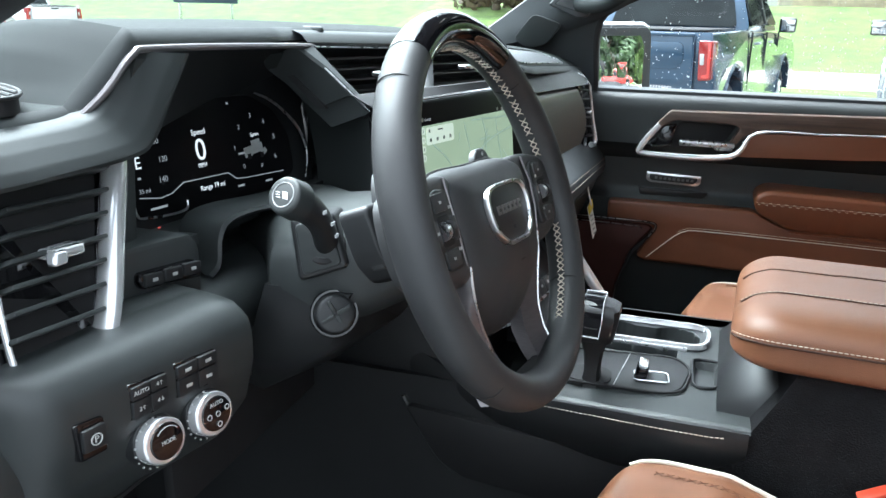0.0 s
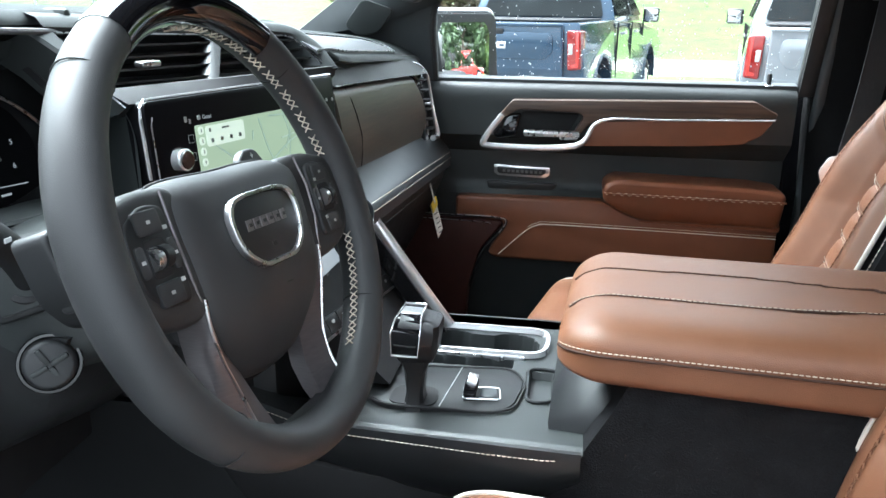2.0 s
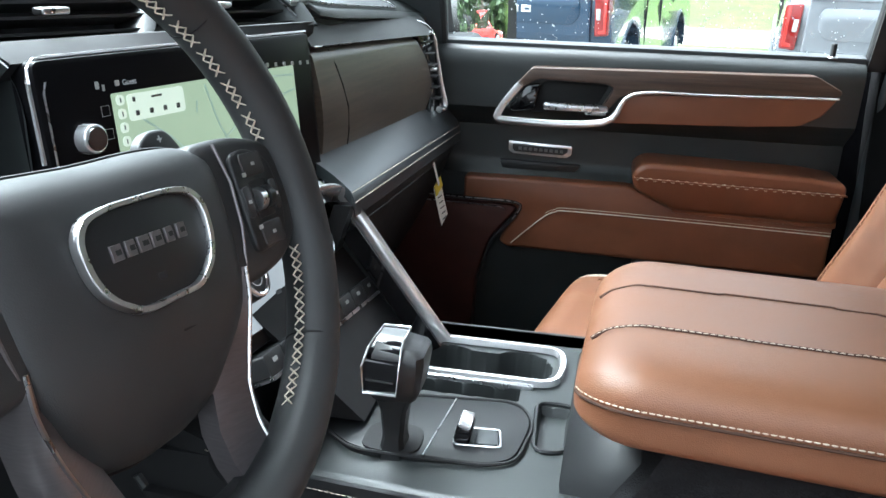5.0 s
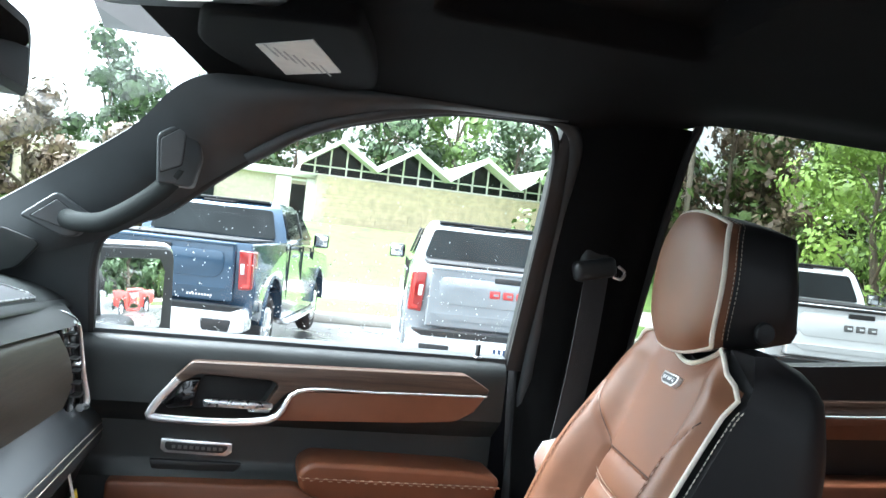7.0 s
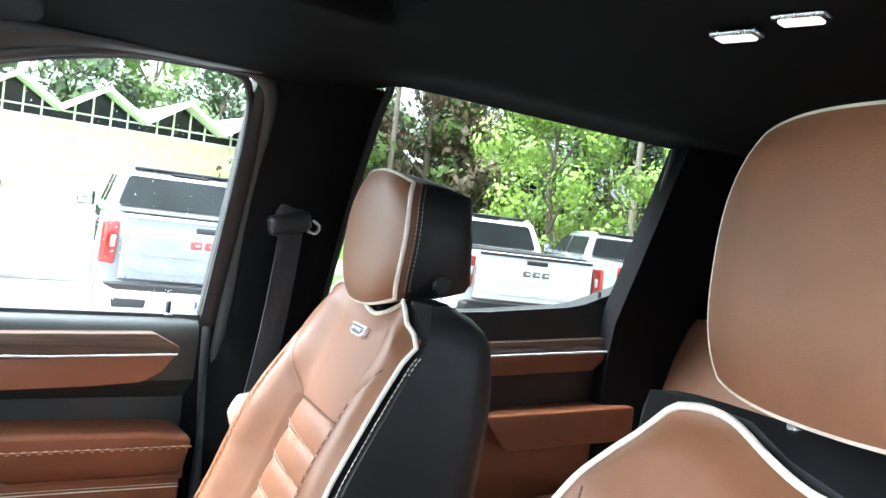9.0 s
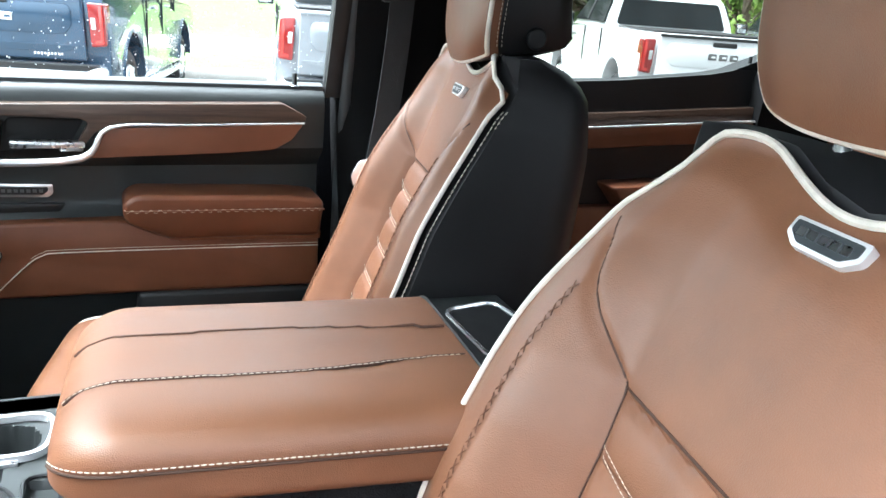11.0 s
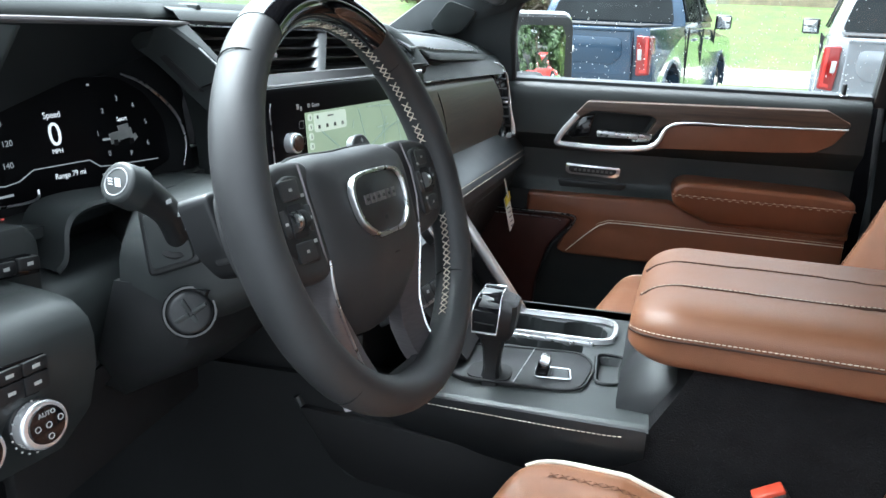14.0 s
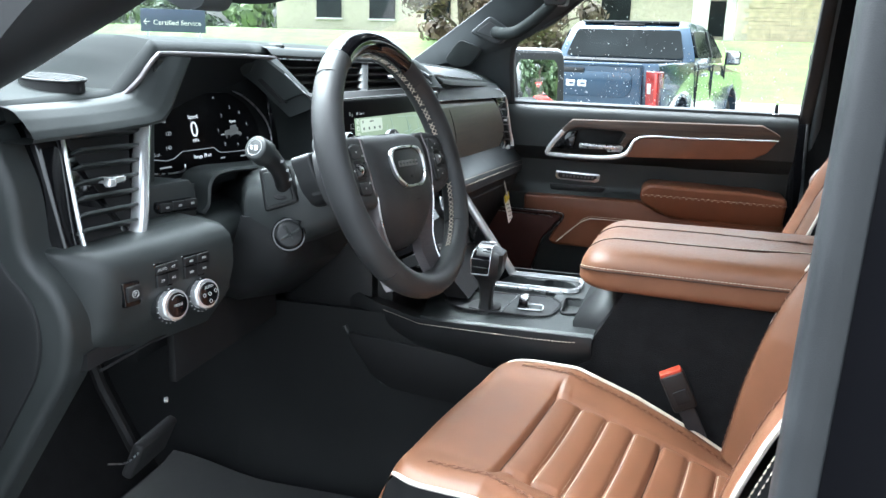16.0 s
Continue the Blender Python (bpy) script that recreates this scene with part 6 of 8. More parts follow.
kb = part("volume_knob", disc(csm @ Vector((-0.1400, 0.0235, 0.004)), csm.to_3x3() @ Vector((0, 0, 1)), 0.0125, 0.0115, 0.011, 32, 0.002), CHROME, CS, "chrome volume knob")
part("knob_face", disc(csm @ Vector((-0.1400, 0.0235, 0.015)), csm.to_3x3() @ Vector((0, 0, 1)), 0.0095, 0.009, 0.001, 28, 0), GLOSS, kb)

# wood panel, shelf and glove box
def wood(u, v):
    """Upper panel before the passenger: gently bowed, its far end rolled in."""
    end = lerp_table([(0.0, 1.632), (0.25, 1.664), (0.70, 1.700), (1.0, 1.700)], u)
    y = 1.222 + (end - 1.222) * v
    z = 1.447 - 0.034 * (y - 1.222) - (0.152 - 0.03 * v) * u
    return (-0.212 + 0.075 * (y - 1.233) + 0.05 * (1.44 - z) + 0.010 * math.sin(math.pi * u) - 0.014 * sstep(0.965, 1.0, v) - 0.006 * sstep(0.05, 0.0, u), y, z)


WP = part("wood_panel", sheet(wood, 20, 60, 0.02, (-1, 0, 0)), DASHWOOD, DB, "dark grey-brown wood panel")
part("panel_joint", tube([Vector(wood(u, (1.278 + 0.024 * sstep(0, 0.6, u) - 1.222) / (lerp_table([(0.0, 1.632), (0.25, 1.664), (0.70, 1.700), (1.0, 1.700)], u) - 1.222))) + Vector((0.0004, 0, 0)) for u in (0.02, 0.15, 0.3, 0.5, 0.7, 0.9)], 0.0011, 6), SHADOW, DB)
part("panel_top_line", tube([(-0.209, 1.222, 1.450), (-0.198, 1.45, 1.4415), (-0.183, 1.66, 1.4345)], 0.0014, 6), SATIN, DB)
part("panel_top_cushion", sheet(lambda u, v: (-0.236 + 0.027 * u ** 0.7 + 0.042 * v, 1.215 + 0.475 * v, 1.482 - 0.031 * u - 0.018 * v), 8, 16, 0.02, (-1, 0, 0)), BLACK, DB)
IN_Y = (1.205, 1.600)


def top_insert(u, v):
    """Stitched insert let into the slope above the panel, its far end rounded."""
    r = sstep(0.0, 1.0, (1.0 - v) / 0.18) if v > 0.82 else 1.0
    y = IN_Y[0] + (IN_Y[1] - IN_Y[0]) * v + 0.012 * u * (1 - v)
    x, z = top_edge(max(y, 1.262))
    deep = 0.004 + (0.060 - 0.016 * v) * u * (0.25 + 0.75 * r)
    p = top_point(max(y, 1.262), deep / (x + 0.97 - 0.20 * (2 * (y - 0.335) / 1.485 - 1) ** 2))
    return (p[0], y, p[2] + 0.0018)


insert = part("top_insert", sheet(top_insert, 12, 40, 0.004, (0.3, 0, -1)), GREYTRIM, DB, "smooth grey leather insert with stitched border")
rimline = [Vector(top_insert(0.0, k / 30)) for k in range(31)] + [Vector(top_insert(k / 8, 1.0)) for k in range(1, 8)] + [Vector(top_insert(1.0, 1 - k / 24)) for k in range(25)]
part("insert_border", tube([p + Vector((0, 0, 0.0008)) for p in rimline], 0.0012, 6), SATIN, insert, "pale stitched edge")


def shelf(u, v):
    """Padded shelf under the wood, sloping gently to its stitched edge."""
    y = 1.195 - 0.065 * u + (0.60 + 0.065 * u) * v
    x0, z0 = -0.214 + 0.055 * v, 1.329 - 0.022 * v
    x1, z1 = -0.133, 1.3035 - 0.046 * v
    roll = sstep(0.86, 1.0, u)
    return (x0 + (x1 - x0) * min(1.0, u * 1.04), y, z0 + (z1 - z0) * u + 0.004 * math.sin(math.pi * u) - 0.008 * roll)


# grey instead of black: light from the windscreen painted into the pad
part("shelf_pad", sheet(shelf, 16, 24, 0.015, (0, 0, -1)), SEAL, DB, "black leather shelf pad, lightened for windscreen light")
for off in (0.90, 0.985):
    stitches("shelf_stitching", [Vector(shelf(off, k / 30)) + Vector((0.0006, 0, 0.0008)) for k in range(31)], THREAD, DB, 0.005, 0.85, 0.0006, (0.5, 0, 1))


def glove(u, v):
    return (-0.137 - 0.145 * u + 0.015 * math.sin(math.pi * u), 1.13 + 0.665 * v, 1.293 - 0.046 * v - 0.29 * u)


part("glove_box", sheet(glove, 12, 12, 0.02, (-1, 0, 0)), BLACK2, DB)
part("glove_box_seam", tube([Vector(glove(0.13, k / 8)) + Vector((0.0003, 0, 0)) for k in range(9)], 0.0009, 6), SEAL, DB)
part("glove_box_lower", sheet(lambda u, v: (-0.28 - 0.16 * u + 0.04 * v, 1.20 + 0.60 * v, 0.99 - 0.10 * u), 4, 8, 0.02, (-1, 0, 0)), BLACK2, DB)
# right-hand vent
def rvent(x, y, z):
    return (x + 0.09 * (y - 1.70) + 0.12 * (1.38 - z), y, z)


RV = part("side_vent", prism(fillet([(1.640, 1.441), (1.700, 1.436), (1.712, 1.420), (1.728, 1.318), (1.720, 1.302), (1.660, 1.304), (1.690, 1.345)], 0.006), "x", -0.170, -0.23, 0.003, 3, shape=rvent), GLOSS, DB, "gloss black air vent surround")
rvp = smooth_line([Vector((-0.171, 1.676, 1.438)), Vector((-0.166, 1.694, 1.428)), Vector((-0.161, 1.706, 1.390)), Vector((-0.156, 1.714, 1.350)), Vector((-0.150, 1.721, 1.318)), Vector((-0.150, 1.716, 1.306)), Vector((-0.154, 1.694, 1.307))], 6)
part("vent_trim", sweep(rvp, ring(0.0036, 10), up=(1, 0, 0), scale=lambda t: 0.9 + 0.8 * sstep(0.25, 0.75, t)), CHROME, RV, "bright chrome vent trim")
part("vent_trim", tube(smooth_line([Vector((-0.190, 1.648, 1.458)), Vector((-0.178, 1.676, 1.450)), Vector((-0.169, 1.700, 1.436)), Vector((-0.165, 1.712, 1.418))], 5), 0.0014, 6), CHROME, RV)
for i in range(6):
    y = 1.674 + 0.004 * i
    b = box((0, 0, 0), (0.016, 0.034, 0.0022), 0.0006, 1)
    b.transform(Matrix.Translation(rvent(-0.166, y, 1.422 - 0.019 * i)))
    part("slat", b, BLACK2, RV)
part("vent_tab", box((-0.160, 1.672, 1.378), (0.012, 0.014, 0.006), 0.002), CHROME, RV)

# paper tag on the glove box
TG = thing("paper_tag", (-0.15, 1.62, 1.20), "white and yellow paper tag hanging from the glove box", "tag")
part("string", sheet(lambda u, v: (-0.150 + 0.010 * v, 1.618 + 0.006 * u, 1.243 - 0.036 * v + 0.003 * u), 2, 6, 0.001, (1, 0, 0)), PAPER, TG, "white paper loop")
part("card", sheet(lambda u, v: (-0.146 + 0.016 * v, 1.608 + 0.036 * u, 1.207 - 0.064 * v + 0.006 * u), 2, 4, 0.001, (1, 0, 0)), PAPER, TG)
part("yellow_head", sheet(lambda u, v: (-0.1445 + 0.004 * v, 1.608 + 0.036 * u, 1.209 - 0.016 * v + 0.006 * u), 2, 2, 0.0014, (1, 0, 0)), YELLOW, TG, "yellow printed band")
for i in range(5):
    part("print_line", box((-0.1385 + 0.0024 * i, 1.626, 1.186 - 0.009 * i), (0.0012, 0.024 - 0.004 * (i % 2), 0.0018), 0, 1, (-9, 0, 0)), GREY, TG)


warp(TG, lambda x, y, z: (x + 0.006, 1.614 + (y - 1.626) * 1.4, z - 0.012))

# ---------------------------------------------------------------- centre stack and console
CO = thing("centre_console", (0.05, YC, 0.95), "black centre console with chrome cup holder rail", "console")


def stack(u, v):
    """Tilted panel under the screen, running down to the console's deck."""
    y = 0.905 + 0.07 * u + (0.285 - 0.06 * u) * v
    return (-0.212 + 0.135 * u, y, 1.312 - 0.185 * u)


# near-black stands for the dark void below the climate keys
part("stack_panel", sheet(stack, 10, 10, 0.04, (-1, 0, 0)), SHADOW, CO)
# added block that hides the sky-lit hump behind the stack
part("stack_foot", box((-0.37, 1.085, 1.16), (0.32, 0.26, 0.30), 0.01), BLACK2, CO)
part("stack_core", box((-0.33, 1.06, 1.18), (0.18, 0.25, 0.24), 0.02), BLACK2, CO)
rail = smooth_line([Vector((-0.170, 0.925, 1.338)), Vector((-0.166, 1.055, 1.322)), Vector((-0.160, 1.120, 1.313)), Vector((-0.152, 1.152, 1.296)), Vector((-0.126, 1.158, 1.258)), Vector((-0.085, 1.162, 1.199)), Vector((-0.048, 1.166, 1.146)), Vector((-0.036, 1.168, 1.128))], 6)
part("stack_rail", sweep(rail, ring(0.0050, 12, 0.0090), up=(0.8, 0, 0.6)), CHROME, CO, "bright chrome side rail")
part("rail_backing", sweep([p + Vector((-0.012, 0.004, -0.010)) for p in rail], [(-0.013, -0.012), (0.013, -0.012), (0.013, 0.010), (-0.013, 0.010)], up=(0.8, 0, 0.6)), GLOSS, CO, "gloss black band beside the rail")
part("stack_cheek", loft([[(-0.165, 1.150, 1.288), (-0.26, 1.15, 1.300), (-0.26, 1.20, 1.300), (-0.175, 1.185, 1.290)], [(-0.105, 1.160, 1.205), (-0.24, 1.17, 1.21), (-0.24, 1.22, 1.21), (-0.115, 1.200, 1.205)], [(-0.048, 1.168, 1.122), (-0.20, 1.19, 1.118), (-0.20, 1.235, 1.118), (-0.050, 1.205, 1.118)]]), BLACK, CO)
stm = basis((-0.193, 1.02, 1.2434), (0.009, 0.156, -0.016), (-0.47, 0, 0.88))


def onst(x, y, w, h, d0, d1, m, name, parent=None, r=0.003, label="", bev=0.001):
    b = prism(fillet([(x - w / 2, y + h / 2), (x + w / 2, y + h / 2), (x + w / 2, y - h / 2), (x - w / 2, y - h / 2)], r), "z", d0, d1, bev)
    b.transform(stm)
    return part(name, b, m, parent or CO, label)


onst(0.030, -0.008, 0.300, 0.080, 0.0255, -0.02, SCREEN, "climate_panel", label="dark glass climate panel")
onst(0.030, -0.011, 0.272, 0.047, 0.0268, 0.02, LITPANEL, "climate_screen", r=0.002, bev=0, label="pale lit climate display")
for i in range(3):
    onst(-0.030 + 0.030 * i, -0.014, 0.010, 0.004, 0.0272, 0.0268, GREY, "display_mark", r=0.001, bev=0)
onst(0.122, -0.018, 0.020, 0.010, 0.0272, 0.0268, GREY, "display_mark", r=0.002, bev=0)
axis_ = stm.to_3x3() @ Vector((0, 0, 1))
for x in (-0.078, 0.078):
    k = part("climate_dial", disc(stm @ Vector((x, 0.012, 0.026)), axis_, 0.0235, 0.0215, 0.014, 40, 0.002), BLACK2, CO, "climate dial with a chrome crown")
    part("dial_crown", torus(stm @ Vector((x, 0.012, 0.0395)), axis_, 0.0190, 0.0026, 40, 8), CHROME, k, "bright chrome crown")
    part("dial_face", disc(stm @ Vector((x, 0.012, 0.0385)), axis_, 0.0178, 0.0172, 0.0012, 32, 0), GLOSS, k)
    part("dial_ring", torus(stm @ Vector((x, 0.012, 0.0400)), axis_, 0.0105, 0.0005, 28, 5), LITGREY, k)
for i in range(8):
    ky = onst(-0.105 + 0.0345 * i, -0.062, 0.0325, 0.020, 0.039, 0.0, BLACK2, "climate_key", r=0.003)
    onst(-0.105 + 0.0345 * i, -0.060, 0.008, 0.004, 0.0394, 0.0388, GREYP, "key_mark", ky, r=0.001, bev=0)
onst(0.016, -0.0735, 0.278, 0.0032, 0.0400, 0.02, SATIN, "key_chrome_line", r=0.001, bev=0)

# deck with sunken wells and a padded near shoulder
def edge_y(x):
    return 0.869 - 0.165 * (x - 0.14)


def deck(u, v):
    x = -0.150 + 0.300 * u
    ye = edge_y(x)
    y = ye + (1.24 - ye) * v
    ez = lerp_table([(-0.15, 1.103), (0.15, 1.124)], x)
    z = ez + (1.118 - ez) * sstep(0.02, 0.2, v) - 0.005 * sstep(0.03, 0.0, v)
    w = max(sstep(0.0365, 0.0345, math.hypot(x + 0.028, y - 1.140)), sstep(0.0365, 0.0345, math.hypot(x - 0.055, y - 1.140)))
    w = max(w, 0.45 * sstep(0.027, 0.025, abs(y - 1.140)) * sstep(0.070, 0.067, abs(x - 0.014)))
    s_ = sstep(0.0125, 0.010, abs(y - 1.077)) * sstep(0.062, 0.059, abs(x))
    t_ = sstep(0.0155, 0.013, abs(x - 0.101)) * sstep(0.040, 0.037, abs(y - 1.021))
    return (x, y, z - 0.075 * w - 0.06 * s_ - 0.010 * t_)


part("deck", sheet(deck, 120, 150), BLACK, CO)


def side_band(u, v):
    """The padded flank under the deck, with a seam line."""
    x = -0.34 + 0.488 * u
    bot = lerp_table([(-0.34, 1.075), (-0.25, 1.048), (-0.10, 1.020), (0.05, 1.008), (0.106, 1.016), (0.15, 1.060)], x)
    top = lerp_table([(-0.34, 1.16), (-0.24, 1.118), (-0.15, 1.100), (0.15, 1.121)], x)
    z = top + (bot - top) * v
    yb = 0.882 - 0.11 * (x - 0.106)
    return (x, edge_y(x) + (yb + 0.012 - edge_y(x)) * v ** 2 - 0.004 * math.sin(math.pi * min(1, 0.1 + 1.3 * v)) + 0.03 * v ** 8, z)


part("flank_pad", sheet(side_band, 26, 10, 0.03, (0, 1, 0)), BLACK2, CO)
seam = [Vector(side_band(0.25 + 0.70 * k / 40, 0.10)) + Vector((0, -0.0015, 0)) for k in range(41)]
stitches("flank_stitching", seam, THREAD, CO, 0.0058, 0.75, 0.0006, (0, -1, 0.2))
part("lower_wall", sheet(lambda u, v: (-0.50 + 0.66 * u, 0.924 - 0.012 * v - 0.02 * sstep(0.6, 1, v), 1.10 - 0.36 * v), 10, 10, 0.05, (0, 1, 0)), BLACK2, CO)
pk = fillet([(-0.285, 1.060), (-0.235, 0.985), (-0.20, 0.965), (0.10, 0.935), (0.13, 0.95), (0.09, 1.020), (-0.05, 1.040)], 0.012)
# pocket's inner shade as a near-black plate on the wall
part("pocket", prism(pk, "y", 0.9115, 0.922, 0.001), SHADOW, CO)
part("pocket_lip", tube(smooth_line([Vector((-0.29, 0.9225, 1.068)), Vector((-0.255, 0.9225, 1.010)), Vector((-0.228, 0.9225, 0.978)), Vector((-0.19, 0.9225, 0.964)), Vector((0.0, 0.9225, 0.948)), Vector((0.16, 0.9225, 0.932))], 6), 0.005, 8), BLACK, CO)
part("pocket_lip", tube(smooth_line([Vector((-0.150, 0.9225, 1.045)), Vector((-0.135, 0.9225, 1.022)), Vector((-0.11, 0.9225, 1.012)), Vector((0.0, 0.9225, 1.004)), Vector((0.085, 0.9225, 0.998))], 6), 0.004, 8), BLACK, CO)
part("foot_hump", loft([[(-0.95, 0.90, 0.72), (-0.95, 0.94, 1.02), (-0.95, 1.21, 1.02), (-0.95, 1.26, 0.72)], [(-0.35, 0.90, 0.72), (-0.35, 0.935, 1.06), (-0.35, 1.22, 1.06), (-0.35, 1.26, 0.72)], [(0.3, 0.90, 0.72), (0.3, 0.945, 1.0), (0.3, 1.22, 1.0), (0.3, 1.25, 0.72)]]), BLACK2, CO)
part("far_wall", sheet(lambda u, v: (-0.22 + 0.48 * u, 1.235, 1.118 - 0.38 * v), 4, 4, 0.03, (0, -1, 0)), BLACK2, CO)
# cup holders
cr = [Vector((p[0], p[1], 1.1235)) for p in fillet([(-0.062, 1.184), (0.098, 1.183), (0.106, 1.150), (0.098, 1.099), (-0.066, 1.099)], 0.022, 6)]
part("cup_rail", sweep(cr, [(-0.0040, -0.004), (0.0040, -0.004), (0.0026, 0.003), (-0.0026, 0.003)], closed=True), CHROME, CO, "bright chrome cup holder rail")
part("slot_bar", prism(fillet([(-0.065, 1.0985), (0.075, 1.0965), (0.075, 1.090), (-0.065, 1.092)], 0.002), "z", 1.1225, 1.115, 0.001), SATIN, CO)
part("tray_rim", sweep([Vector((p[0], p[1], 1.120)) for p in fillet([(0.082, 1.066), (0.121, 1.066), (0.115, 0.978), (0.085, 0.974)], 0.014)], ring(0.0022, 6), closed=True), BLACK2, CO)
# gear selector plate
part("selector_plate", prism(fillet([(-0.118, 1.035), (0.062, 1.055), (0.080, 1.02), (0.070, 0.955), (0.045, 0.942), (-0.08, 0.940), (-0.120, 0.975)], 0.02, 5), "z", 1.1215, 1.112, 0.001), BLACK2, CO)
part("plate_rim", sweep([Vector((p[0], p[1], 1.121)) for p in fillet([(-0.121, 1.038), (0.064, 1.058), (0.083, 1.02), (0.073, 0.952), (0.046, 0.939), (-0.082, 0.937), (-0.123, 0.974)], 0.02, 5)], ring(0.0018, 6), closed=True), SHADOW, CO)
part("plate_line", tube([(0.000, 1.048, 1.122), (-0.012, 0.942, 1.122)], 0.0007, 6), SATIN, CO)
# no hole is cut: a dark plate paints the shaded gate
part("gate", prism(fillet([(-0.070, 0.986), (-0.018, 0.986), (-0.016, 0.938), (-0.073, 0.938)], 0.018), "z", 1.1235, 1.12, 0), SHADOW, CO)
part("chrome_cradle", sweep([Vector((p[0], p[1], 1.124)) for p in fillet([(0.010, 0.992), (0.052, 0.996), (0.056, 0.966), (0.012, 0.962)], 0.005)], ring(0.0010, 6), closed=True), CHROME, CO)
part("mode_keys", prism(fillet([(0.030, 0.992), (0.050, 0.993), (0.053, 0.969), (0.031, 0.967)], 0.003), "z", 1.125, 1.12, 0.001), SEAL, CO)
tg = part("toggle", box((0.020, 0.979, 1.131), (0.016, 0.026, 0.020), 0.004, 3, (0, 12, 0)), GLOSS, CO, "gloss black toggle with chrome cap")
part("toggle_cap", box((0.0215, 0.979, 1.141), (0.012, 0.027, 0.004), 0.0015, 2, (0, 12, 0)), CHROME, tg)

SH = thing("gear_selector", (-0.05, 0.98, 1.12), "gear selector with chrome-framed head on a dark stem", "gear selector")
shc = Vector((-0.052, 0.980, 1.12))


def sh_ring(z, w, d, dx, n=20):
    return [(shc.x + dx + w * math.copysign(abs(math.cos(a)) ** 0.55, math.cos(a)), shc.y + d * math.copysign(abs(math.sin(a)) ** 0.55, math.sin(a)), z) for a in [2 * math.pi * k / n for k in range(n)]]


def block(rows, name, material, label="", bev=0.0):
    """A tapered block: rows of (z, x0, x1, half width), corners cut."""
    rings = []
    for z0, z1, xa, xb, hw, cutc in rows:
        rings.append([(xa, shc.y - hw + cutc, z0), (xa, shc.y + hw - cutc, z0), (xa + cutc, shc.y + hw, z0), (xb - cutc, shc.y + hw, z1), (xb, shc.y + hw - cutc, z1), (xb, shc.y - hw + cutc, z1), (xb - cutc, shc.y - hw, z1), (xa + cutc, shc.y - hw, z0)])
    bm = loft(rings)
    return part(name, bm, material, SH, label)


block([(1.112, 1.112, -0.072, -0.032, 0.018, 0.006), (1.135, 1.135, -0.066, -0.036, 0.0135, 0.005), (1.158, 1.158, -0.069, -0.032, 0.0145, 0.005), (1.178, 1.175, -0.080, -0.022, 0.020, 0.006)], "stem", BLACK2)
block([(1.172, 1.172, -0.080, -0.018, 0.0205, 0.006), (1.180, 1.180, -0.086, -0.012, 0.0255, 0.007), (1.206, 1.208, -0.088, -0.006, 0.0265, 0.008), (1.218, 1.216, -0.082, -0.007, 0.0245, 0.008), (1.226, 1.220, -0.076, -0.014, 0.018, 0.006)], "head", BLACK_L)
hf = [(-0.0860, -0.040, 0.9525, 1.1815), (-0.0870, -0.036, 0.9515, 1.207), (-0.0815, -0.036, 0.9585, 1.2215), (-0.076, -0.036, 0.968, 1.2275), (-0.074, -0.036, 0.996, 1.2275)]
part("head_face", loft([[(a, y, z), (b, y, z)] for a, b, y, z in hf], closed=False), GLOSS, SH, "gloss black selector face")
part("button_line", tube([(-0.082, 0.951, 1.195), (-0.044, 0.951, 1.194)], 0.0009, 6), SHADOW, SH)
frame_ = [Vector((a, y - 0.0008, z + 0.0005)) for a, b, y, z in hf] + [Vector((b, y - 0.0008, z + 0.0005)) for a, b, y, z in reversed(hf)]
part("head_frame", tube(frame_, 0.0015, 8, closed=True), CHROME, SH, "bright chrome frame")

warp(SH, lambda x, y, z: (x * 0.65 - 0.008, y - 0.026, z + 0.006 * sstep(1.13, 1.18, z)))

# rear half of the console with its padded lid
CB = thing("console_box", (0.33, YC, 0.95), "tall black console box beside the seats", "console")
bx = []
for z, x0, y0, y1 in ((1.206, 0.195, 0.880, 1.13), (1.164, 0.175, 0.876, 1.15), (1.120, 0.150, 0.874, 1.175), (1.056, 0.112, 0.881, 1.205), (0.95, 0.070, 0.89, 1.225), (0.73, 0.040, 0.895, 1.235)):
    bx.append([(x0, y0, z), (x0, y1, z), (0.62, y1 - 0.05, z), (0.62, y0 - 0.165 * (0.62 - x0), z)])
part("box", loft(bx), CARPET, CB, "", 60)
part("front_slope", loft([[(0.185, 0.905, 1.172), (0.22, 0.904, 1.172), (0.22, 1.17, 1.172), (0.165, 1.17, 1.172)], [(0.112, 0.918, 1.128), (0.2, 0.90, 1.128), (0.2, 1.19, 1.128), (0.120, 1.19, 1.118)], [(0.122, 0.905, 1.05), (0.2, 0.90, 1.05), (0.2, 1.20, 1.05), (0.122, 1.20, 1.05)]]), BLACK2, CB, "", 85)
part("rear_top", prism(fillet([(0.500, 0.955), (0.620, 0.950), (0.625, 1.20), (0.508, 1.175)], 0.01), "z", 1.233, 1.16, 0.006, 3), BLACK, CB)
# shade inside the rear cup holder, painted flat on the top
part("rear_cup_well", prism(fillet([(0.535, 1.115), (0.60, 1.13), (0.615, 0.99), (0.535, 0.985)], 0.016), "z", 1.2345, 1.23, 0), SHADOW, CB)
part("rear_cup_rim", sweep([Vector((p[0], p[1], 1.235)) for p in fillet([(0.531, 1.120), (0.604, 1.136), (0.619, 0.985), (0.531, 0.980)], 0.018)], ring(0.0028, 6), closed=True), CHROME, CB, "chrome cup holder rim")

LX0, LX1 = 0.120, 0.474
SEAMS = (-0.054, 0.040)


